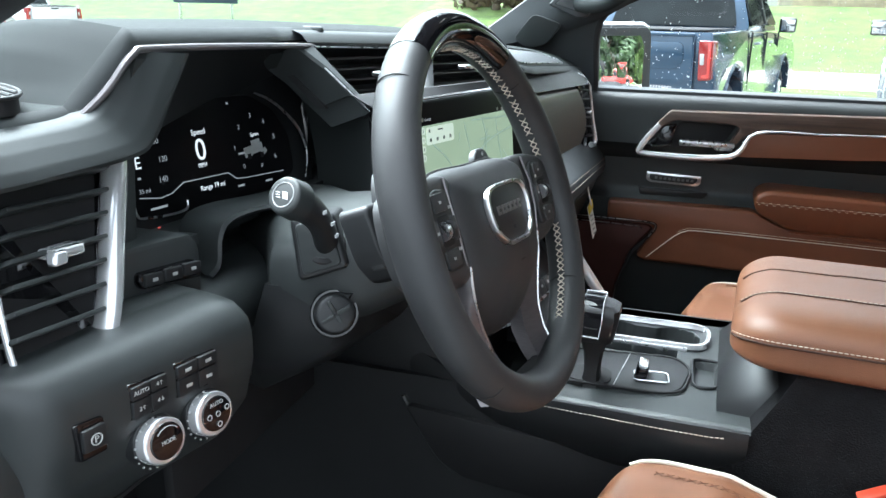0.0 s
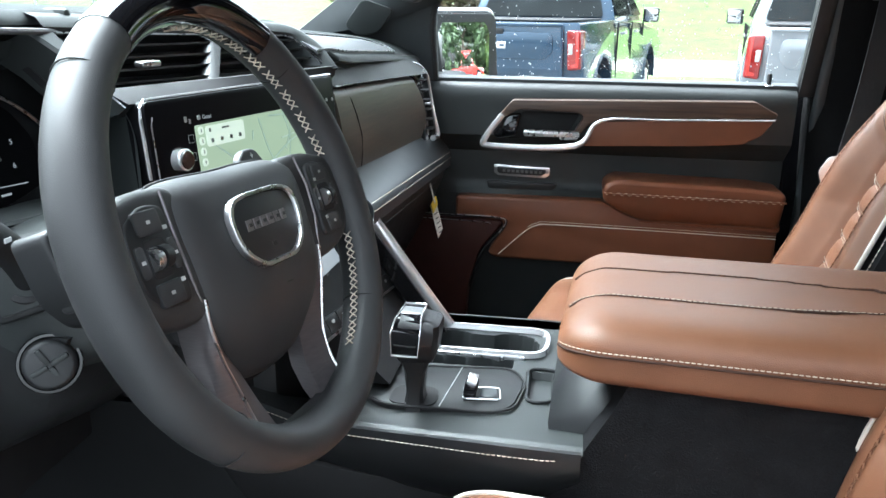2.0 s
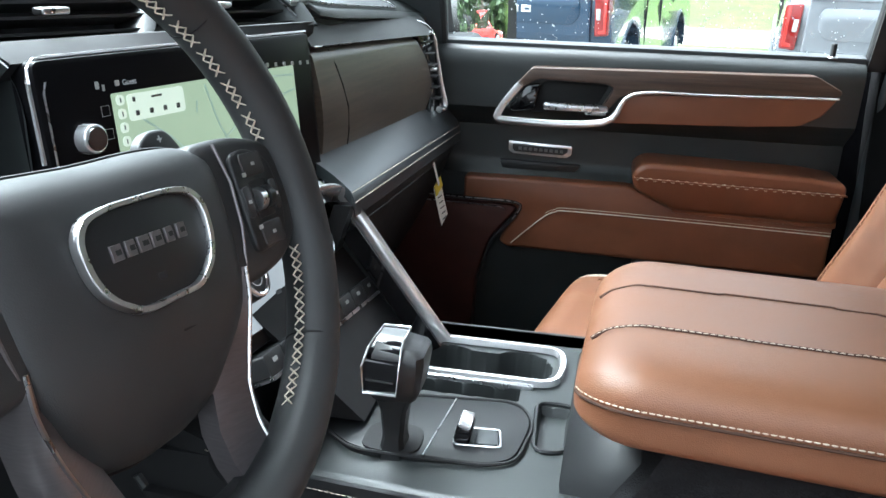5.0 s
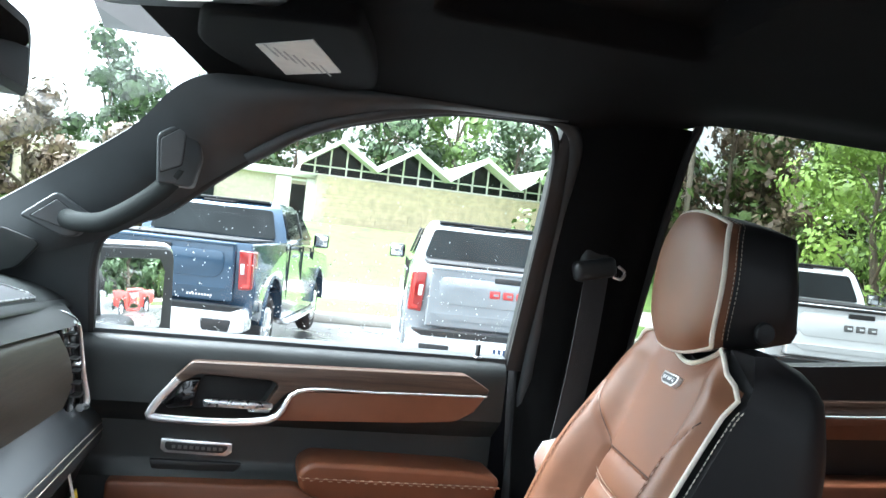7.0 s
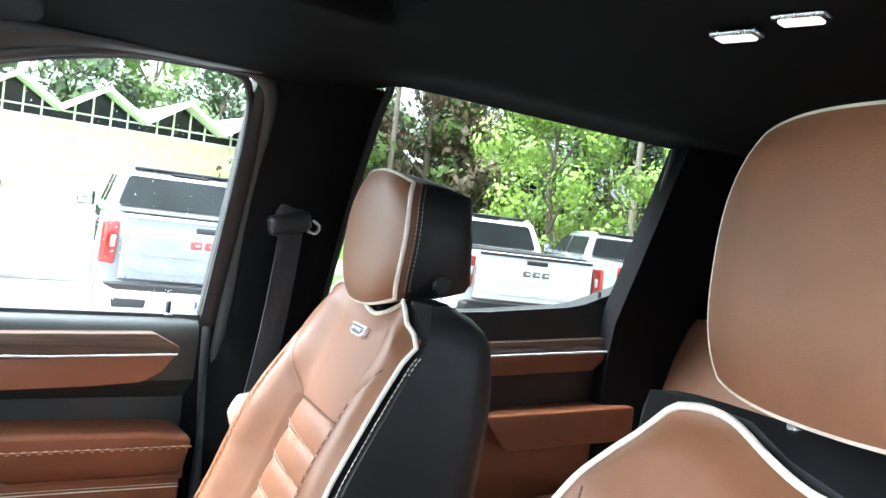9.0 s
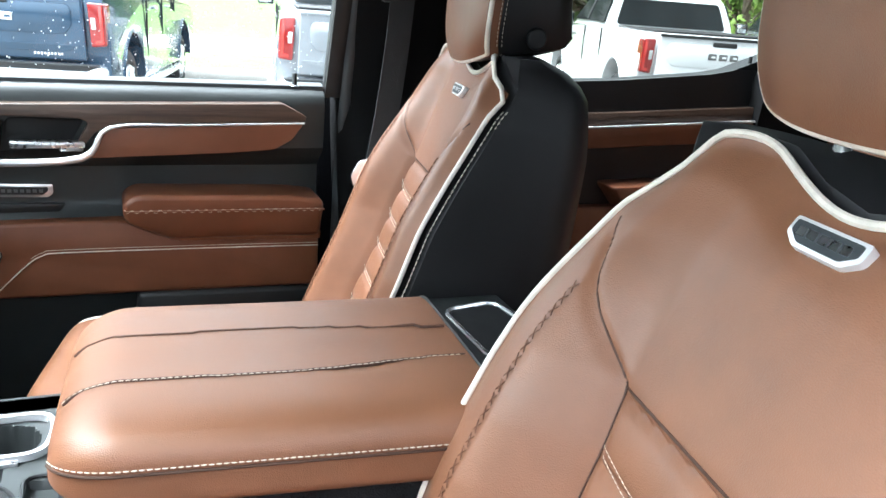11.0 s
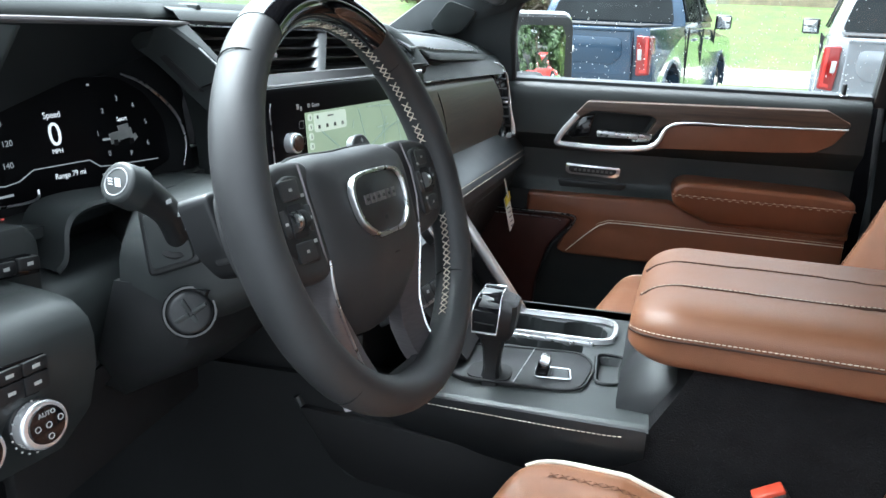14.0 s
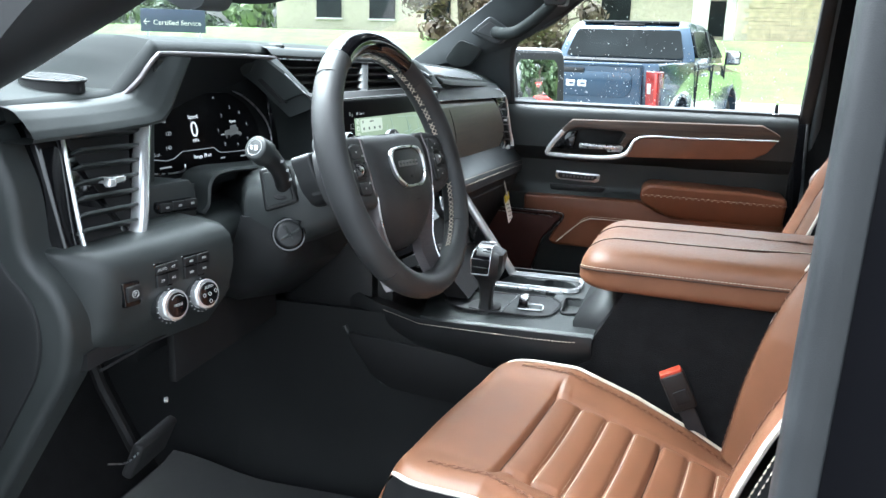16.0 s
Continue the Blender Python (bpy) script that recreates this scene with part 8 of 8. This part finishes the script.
for i in range(-1, 9):
    x = PK + SP * i
    if x < 3.5:
        x = PK
        if i < 0:
            continue
    a, b, c = Vector((x - SP / 2, 0, 4.95)), Vector((x, 0, 6.15)), Vector((x + SP / 2, 0, 4.95))
    r = bmesh.new()
    prof = [a, b, c]
    vs = []
    for y in (39.0, 52.0):
        for p in prof:
            vs.append(r.verts.new((p.x, y, p.z)))
        for p in prof[::-1]:
            vs.append(r.verts.new((p.x, y, p.z - 0.22)))
    f0, f1 = vs[:6], vs[6:]
    r.faces.new(f0[::-1])
    r.faces.new(f1)
    for k in range(6):
        r.faces.new((f0[k], f0[(k + 1) % 6], f1[(k + 1) % 6], f1[k]))
    part("roof_fold", r, ROOFW, HB_, "white folded roof bay")
    gl = bmesh.new()
    g0 = [gl.verts.new(p) for p in ((x - SP / 2, 40.3, 4.35), (x + SP / 2, 40.3, 4.35), (x + SP / 2, 40.3, 4.74), (x, 40.3, 5.92), (x - SP / 2, 40.3, 4.74))]
    gl.faces.new(g0)
    w = part("gable_window", gl, DARKWIN, HB_, "dark gable glazing")
    part("frame_bar", box((x, 40.22, 4.80), (SP, 0.08, 0.07), 0), ROOFW, w)
    part("frame_bar", box((x, 40.22, 4.36), (SP, 0.10, 0.12), 0), ROOFW, w)
    for q in (-1.15, -0.4, 0.4, 1.15):
        hgt = 4.74 + 1.18 * (1 - abs(q) / (SP / 2)) - 4.36
        part("frame_bar", box((x + q, 40.22, 4.36 + hgt / 2), (0.08, 0.08, hgt), 0), ROOFW, w)
LW = thing("annex", (-8, 46, 2.0), "lower white-roofed wing of the stone building", "building")
part("wall", box((-8.6, 45, 3.0), (24, 8, 2.6), 0.02), MORTAR, LW)
part("flat_roof", box((-8.6, 45, 4.35), (24.6, 8.8, 0.35), 0.02), ROOFW, LW)
for x_ in (1.45, 2.95):
    part("pilaster", box((x_, 40.9, 3.0), (0.75, 0.3, 2.3), 0.02), ROOFW, LW, "white pilaster")
dr = part("window", box((2.2, 40.95, 3.0), (0.70, 0.1, 1.6), 0), DARKWIN, LW)
part("frame", box((2.2, 40.92, 4.02), (1.1, 0.12, 0.1), 0), ROOFW, dr)
for i in range(6):
    wn_ = part("window", box((-2.5 - 3 * i, 40.95, 3.2), (1.4, 0.1, 1.2), 0), DARKWIN, LW)
    part("frame", box((-2.5 - 3 * i, 40.93, 2.58), (1.5, 0.12, 0.08), 0), ROOFW, wn_)


def wheel_at(parent, x, y, z, r, w, side):
    t = part("wheel", torus((x, y, z), (1, 0, 0), r * 0.80, r * 0.22, 36, 10, 1.25), TYRE, parent)
    part("rim", disc((x + side * 0.02, y, z), (side, 0, 0), r * 0.62, r * 0.58, 0.09, 24, 0.01), SATIN, t)
    for k in range(6):
        a = math.pi * k / 3
        b = box((x + side * 0.115, y + 0.30 * r * math.cos(a), z + 0.30 * r * math.sin(a)), (0.02, r * 0.52, r * 0.13), 0.005, 1, (math.degrees(a), 0, 0))
        part("spoke", b, CHROME, t)
    part("hub", disc((x + side * 0.10, y, z), (side, 0, 0), 0.05, 0.045, 0.04, 16, 0.005), CHROME, t)


def pickup(at, turn, paint, colour, chrome=True, marks=None):
    """A crew-cab pickup, its tail at the origin, its nose along +y, then moved to at and turned."""
    T = thing("pickup_truck", (0, 0, 0), f"{colour} crew-cab pickup truck parked in the car park", "truck", "parked trucks")
    W = 1.00
    # lower body with wheel arches, as side slabs over a tub
    def side_outline():
        pts = [(0.10, 0.62), (0.06, 0.95), (0.03, 1.36), (0.05, 1.40), (1.95, 1.42), (2.02, 1.40), (4.05, 1.36), (4.45, 1.30), (5.55, 1.22), (5.72, 1.05), (5.75, 0.62)]
        low = [(5.30, 0.55)]
        for k in range(9):
            a = math.pi * k / 8
            low.append((4.72 + 0.50 * math.cos(a), 0.50 + 0.52 * math.sin(a)))
        low += [(4.15, 0.45), (1.75, 0.45)]
        for k in range(9):
            a = math.pi * k / 8
            low.append((1.12 + 0.50 * math.cos(a), 0.50 + 0.52 * math.sin(a)))
        low += [(0.55, 0.55)]
        return pts + low
    body = prism(side_outline(), "x", W, -W, 0.03, 3)
    e = [e for e in body.edges if all(v.co.x < -W + 0.001 for v in e.verts)]
    bmesh.ops.bevel(body, geom=e, offset=0.03, segments=2, affect="EDGES", profile=0.5)
    for v in body.verts:
        k = sstep(0.9, 1.42, v.co.z)
        v.co.x *= 1 - 0.045 * k + 0.02 * math.sin(math.pi * max(0, min(1, (v.co.z - 0.45) / 0.97)))
    part("body", body, paint, T)
    # bed opening
    part("bed_floor", box((0, 1.02, 1.415), (1.62, 1.72, 0.02), 0.01), SHADOW, T)
    # cab
    rings = []
    for y0, y1, w, z in ((1.98, 4.20, 0.94, 1.38), (2.02, 4.02, 0.90, 1.55), (2.12, 3.60, 0.80, 1.82), (2.22, 3.40, 0.74, 1.90), (2.50, 3.15, 0.62, 1.925)):
        rings.append([(-w, y0 + 0.05, z), (-w * 0.8, y0, z), (w * 0.8, y0, z), (w, y0 + 0.05, z), (w, y1 - 0.2, z), (w * 0.8, y1, z), (-w * 0.8, y1, z), (-w, y1 - 0.2, z)])
    part("cab", loft(rings), paint, T)
    bw = prism(fillet([(-0.70, 1.80), (0.70, 1.80), (0.80, 1.44), (-0.80, 1.44)], 0.05), "y", 0, 0.02, 0, shape=lambda x, y, z: (x, 1.938 + y + (z - 1.38) * 0.375, z))
    rw = part("rear_window", bw, DARKWIN, T, "dark rear window")
    part("sliding_pane", prism(fillet([(-0.28, 1.79), (0.28, 1.79), (0.28, 1.45), (-0.28, 1.45)], 0.02), "y", 0, 0.01, 0, shape=lambda x, y, z: (x, 1.934 + y + (z - 1.38) * 0.375, z)), DARKWIN, rw)
    part("brake_light", box((0, 2.165, 1.865), (0.42, 0.05, 0.035), 0.01), BLACKP, T)
    part("roof_spoiler", box((0, 2.20, 1.900), (1.30, 0.10, 0.03), 0.012), BLACK2, T)
    for s in (-1, 1):
        sw = [(2.16, 1.80), (3.42, 1.80), (3.92, 1.46), (2.10, 1.46)]
        bm = prism(fillet(sw, 0.06), "x", 0, 0.02, 0, shape=lambda x, y, z: (s * (0.962 - (z - 1.38) * 0.33 + 0.002 + x), y, z))
        w = part("side_window", bm, DARKWIN, T)
        part("window_post", box((s * 0.898, 3.02, 1.64), (0.03, 0.08, 0.36), 0.005, 1, (0, -18 * s, 0)), BLACK2, w)
        for yy in (2.62, 3.55):
            part("door_handle", box((s * 0.985, yy, 1.24), (0.03, 0.18, 0.035), 0.01, 2), CHROME if chrome else paint, T)
        for yy in (2.04, 3.05, 4.0):
            part("door_gap", box((s * 0.985, yy, 1.00), (0.02, 0.012, 0.75), 0), SHADOW, T)
        m = part("door_mirror", box((s * 1.13, 3.75, 1.46), (0.22, 0.10, 0.20), 0.03, 3), BLACKP, T)
        part("mirror_glass", box((s * 1.14, 3.695, 1.46), (0.17, 0.01, 0.15), 0.004), MIRROR, m)
        for yy in (1.12, 4.72):
            wheel_at(T, s * 0.86, yy, 0.42, 0.42, 0.28, s)
            arch = [Vector((s * 1.005, yy + 0.52 * math.cos(math.pi * k / 10), 0.50 + 0.53 * math.sin(math.pi * k / 10))) for k in range(11)]
            part("arch_trim", tube(arch, 0.025, 6), paint, T)
        part("side_step", box((s * 1.02, 2.95, 0.42), (0.16, 2.2, 0.06), 0.02, 2), CHROME if chrome else BLACK2, T)
        tl = part("tail_lamp", prism(fillet([(s * 0.835, 1.325), (s * 0.985, 1.32), (s * 1.0, 0.93), (s * 0.86, 0.915)][::s], 0.025), "y", -0.015, 0.20, 0.015, 3), TAIL, T, "red tail lamp")
        part("lamp_bar", prism(fillet([(s * 0.935, 1.30), (s * 0.968, 1.30), (s * 0.980, 0.95), (s * 0.90, 0.945), (s * 0.90, 0.975), (s * 0.950, 0.985)][::s], 0.008), "y", -0.021, -0.01, 0.003), TAILHOT, tl)
        part("lamp_window", prism(fillet([(s * 0.86, 1.19), (s * 0.905, 1.19), (s * 0.91, 1.08), (s * 0.87, 1.08)][::s], 0.008), "y", -0.020, -0.01, 0.002), GREYP, tl)
    # tailgate
    tg_ = part("tailgate", prism(fillet([(-0.80, 1.38), (0.80, 1.38), (0.815, 0.78), (-0.815, 0.78)], 0.03), "y", -0.03, 0.10, 0.02, 3), paint, T)
    part("gate_panel", prism(fillet([(-0.66, 1.30), (0.66, 1.30), (0.70, 1.25), (0.70, 1.10), (0.62, 1.02), (-0.62, 1.02), (-0.70, 1.10), (-0.70, 1.25)], 0.04), "y", -0.042, 0.0, 0.012, 2), paint, tg_)
    part("gate_lip", box((0, -0.030, 1.375), (1.60, 0.06, 0.035), 0.012, 2), BLACK2 if colour == "white" else paint, tg_)
    part("gate_handle", box((0, -0.045, 1.305), (0.30, 0.02, 0.055), 0.01, 2), BLACK2, tg_)
    part("gate_crease", prism(fillet([(-0.78, 0.93), (0.78, 0.93), (0.62, 0.86), (-0.62, 0.86)], 0.02), "y", -0.044, 0.0, 0.01), paint, tg_)
    if marks:
        for k, q in enumerate((-0.135, 0.0, 0.135)):
            part("badge_bar", box((q, -0.046, 1.16), (0.105, 0.02, 0.075), 0.012), marks, tg_)
            part("badge_notch", box((q + 0.01, -0.057, 1.16), (0.05, 0.004, 0.022), 0), paint, tg_)
    for q in range(9):
        part("script_bar", box((0.36 + 0.03 * q, -0.033, 0.84), (0.018, 0.008, 0.022), 0), CHROME, tg_)
    # bumper
    bp = part("bumper", prism(fillet([(-0.98, 0.74), (0.98, 0.74), (1.0, 0.50), (0.62, 0.46), (0.45, 0.40), (-0.45, 0.40), (-0.62, 0.46), (-1.0, 0.50)], 0.05), "y", -0.16, 0.15, 0.03, 3), CHROME if chrome else BLACK2, T, "chrome rear bumper" if chrome else "dark rear bumper")
    part("bumper_step", prism(fillet([(-0.95, 0.755), (0.95, 0.755), (0.85, 0.70), (-0.85, 0.70)], 0.02), "y", -0.165, 0.0, 0.01), BLACK2, bp)
    for s in (-1, 1):
        part("exhaust_tip", prism(fillet([(s * 0.55, 0.62), (s * 0.86, 0.62), (s * 0.84, 0.50), (s * 0.57, 0.50)][::s], 0.02), "y", -0.172, -0.05, 0.01), SHADOW, bp)
    npl = part("number_plate", box((0, -0.172, 0.60), (0.32, 0.02, 0.16), 0.005), WHITE, bp)
    for q in range(5):
        part("plate_bar", box((-0.10 + 0.05 * q, -0.184, 0.60), (0.03, 0.004, 0.07), 0), SIGN, npl)
    part("hitch", box((0, -0.10, 0.40), (0.16, 0.14, 0.10), 0.02), SHADOW, T)
    # front
    part("grille", box((0, 5.74, 0.98), (1.5, 0.08, 0.42), 0.03), BLACK2, T)
    for s in (-1, 1):
        part("headlamp", box((s * 0.86, 5.68, 1.06), (0.24, 0.14, 0.22), 0.03), WHITEP, T)
    T.matrix_basis = pose(at[0], at[1], at[2], 0, 0, turn)
    return T


pickup((-0.82, 9.03, 0), -13, BLUEP, "blue", True, CHROME)
pickup((2.67, 8.13, 0), -10, SILVERP, "silver", True, BADGERED)
pickup((7.05, 8.30, 0), -18, WHITEP, "white", False, GREY)
pickup((11.2, 9.4, 0), -24, GREYPAINT, "grey", False, None)
pickup((25.4, 7.5, 0), 18, REDP, "red", False, None)

# ---------------------------------------------------------------- trees, poles and the sign
def tree(at, h, spread, leaf, seed, trunk=0.25, n=1600, low=0.25, label="leafy green tree", size=0.30):
    rng = random.Random(seed)
    T = thing("tree", at, label, "tree", "trees")
    x0, y0, z0 = at
    part("trunk", tube(smooth_line([(x0, y0, z0 - 0.2), (x0 + 0.1, y0, z0 + h * 0.25), (x0 - 0.1, y0 + 0.1, z0 + h * 0.55), (x0, y0, z0 + h * 0.85)], 4), trunk, 8, scale=lambda t: 1 - 0.8 * t), BARK, T)
    clumps = []
    for k in range(26):
        a = rng.uniform(0, 6.283)
        t = rng.uniform(low, 1.0)
        r = spread * (0.25 + 0.75 * math.sin(math.pi * min(1, (t - low) / (1 - low) * 0.80 + 0.18))) * rng.uniform(0.45, 1.0)
        c = Vector((x0 + r * math.cos(a), y0 + r * math.sin(a), z0 + h * t))
        clumps.append((c, spread * rng.uniform(0.22, 0.42)))
        if k < 9:
            b = Vector((x0, y0, z0 + h * max(0.15, t - 0.25)))
            part("limb", tube([b, b.lerp(c, 0.5) + Vector((0, 0, 0.2)), c], trunk * 0.35, 6, scale=lambda q: 1 - 0.7 * q), BARK, T)
    V, F = [], []
    for k in range(n):
        c, r = clumps[rng.randrange(len(clumps))]
        d = Vector((rng.gauss(0, 1), rng.gauss(0, 1), rng.gauss(0, 0.8)))
        d.normalize()
        p = c + d * r * rng.uniform(0.45, 1.15)
        s = size * rng.uniform(0.6, 1.5)
        u = Vector((rng.gauss(0, 1), rng.gauss(0, 1), rng.gauss(0, 1))).normalized()
        w = u.cross(d + Vector((0.01, 0.02, 0.03))).normalized()
        u = w.cross(d).normalized() * s
        w = w * s * 0.6
        i = len(V)
        V += [p - u, p - w * 0.9 + d * s * 0.12, p + u, p + w * 0.9 - d * s * 0.05]
        F.append((i, i + 1, i + 2, i + 3))
    raw("crown", V, F, leaf, T, smooth=False)
    return T


rngt = random.Random(3)
for i in range(12):                                   # wood behind the building
    tree((-22 + 6.2 * i + rngt.uniform(-1.5, 1.5), 62 + rngt.uniform(-3, 6), 1.5), rngt.uniform(9.0, 12.0) * (0.55 if i < 2 else 1.0), rngt.uniform(3.6, 4.6) * (0.6 if i < 2 else 1.0), LEAF_D if i % 3 else LEAF, 40 + i, 0.35, 4200, 0.15, "tall green tree behind the building", 0.26)
for i in range(13):                                   # wood seen through the rear window
    tree((15 + 2.9 * i, 33 - 0.95 * i + rngt.uniform(-2, 3), 0.0), rngt.uniform(8.5, 12.5), rngt.uniform(3.0, 4.2), (LEAF, LEAF_D, LEAF_R, LEAF)[i % 4], 70 + i, 0.3, 5600, 0.08, "dense green tree at the edge of the lot", 0.17)
tree((19.0, 21.5, 0), 6.6, 2.9, LEAF_Y, 91, 0.2, 6500, 0.18, "bright green young leafy tree", 0.10)
tree((24.0, 20.0, 0), 6.2, 2.8, LEAF_Y, 92, 0.2, 6000, 0.18, "bright green young leafy tree", 0.10)
tree((-8.5, 34, 1.0), 4.6, 2.1, LEAF_R, 93, 0.22, 5000, 0.18, "small reddish-leaved ornamental tree", 0.13)
tree((-4.2, 30, 0.8), 3.4, 1.7, LEAF_R, 94, 0.18, 4000, 0.12, "small reddish-leaved ornamental tree", 0.12)
for i, (x, y, h) in enumerate(((-24, 46, 8), (-33, 52, 9), (-40, 60, 10), (-30, 38, 6), (-45, 45, 9), (-52, 36, 8), (-60, 50, 11), (-20, 58, 9))):
    tree((x, y, 0), h * 0.62, h * 0.30, (LEAF, LEAF_D, LEAF)[i % 3], 110 + i, 0.3, 3500, 0.12, "green tree beyond the car park", 0.24)
for i, (x, y, h) in enumerate(((44, 20, 10), (50, 28, 12), (38, 14, 9), (56, 16, 12))):
    tree((x, y, 0), h, h * 0.4, LEAF_D, 130 + i, 0.3, 1700, 0.06, "dark green tree behind the car park", 0.42)


def pole(x, y, h, r):
    P = thing("utility_pole", (x, y, 0), "grey weathered wooden utility pole", "pole", "utility poles")
    part("shaft", tube([(x, y, -0.2), (x, y, h)], r, 10, scale=lambda t: 1 - 0.25 * t), POLE, P)
    part("cross_arm", box((x, y, h - 0.6), (2.0, 0.1, 0.12), 0.02), POLE, P)


pole(17.4, 30.2, 10.5, 0.13)
pole(27.5, 25.5, 11.0, 0.16)
pole(-20.3, 60.0, 11.0, 0.36)
SG = thing("service_sign", (-20, 30, 2.2), "dark blue directional sign with white lettering", "sign")
sgm = basis((-19.5, 29.6, 2.05), (0.83, 0.55, 0), (0, 0, 1)) @ Matrix.Scale(0.6, 4)
b = box((0, 0, 0), (4.2, 1.5, 0.12), 0.02)
b.transform(sgm)
part("board", b, SIGN, SG)
lettering("sign_words", "Certified Service", 0.46, sgm @ Matrix.Translation((0.25, -0.15, 0.08)), WHITE, SG, 0.01)
lettering("sign_arrow", "\u2190", 0.6, sgm @ Matrix.Translation((-1.72, -0.12, 0.08)), WHITE, SG, 0.01)
for q in (-1.7, 1.7):
    b = box((0, 0, 0), (0.14, 2.2, 0.14), 0.01)
    b.transform(sgm @ Matrix.Translation((q, -1.1, -0.1)))
    part("post", b, SATIN, SG)
SHP = thing("dealership", (-38, 34, 0), "white low dealership building with glass front", "building")
part("wall", box((-44, 30, 1.9), (10, 40, 3.8), 0.05), WHITEP, SHP)
part("fascia", box((-38.9, 30, 3.5), (0.5, 40, 0.9), 0.05), ROOFW, SHP)
for i in range(9):
    wd = part("window", box((-38.95, 13 + 4.2 * i, 1.6), (0.1, 3.0, 1.7), 0), DARKWIN, SHP)
    part("frame", box((-38.9, 13 + 4.2 * i, 2.5), (0.14, 3.1, 0.08), 0), ROOFW, wd)
pickup((-17.0, 15.5, 0), 60, WHITEP, "white", True, None)
pickup((-22.0, 24.0, 0), 70, WHITEP, "white", True, None)

# rain on the passenger's window
rng = random.Random(21)
V, F = [], []
for k in range(620):
    cl = rng.random() < 0.5
    x = rng.gauss(0.30, 0.05) if cl and rng.random() < 0.35 else rng.uniform(-0.15, 0.52)
    z = rng.uniform(1.42, 1.80) if not cl else 1.42 + abs(rng.gauss(0, 0.10))
    r = rng.choice((0.0005, 0.0006, 0.0008, 0.0008, 0.0011, 0.0015))
    y = win_y(z) + 0.0225
    i = len(V)
    V.append((x, y + r * 0.6, z))
    for q in range(6):
        a = math.pi * q / 3
        V.append((x + r * math.cos(a), y, z + r * 1.2 * math.sin(a)))
    F += [(i, i + 1 + q, i + 1 + (q + 1) % 6) for q in range(6)]
wd = raw("raindrops", V, F, DROP)
wd.visible_shadow = False
tagged(wd, "small raindrops on the passenger window", "raindrops", kind="stuff")
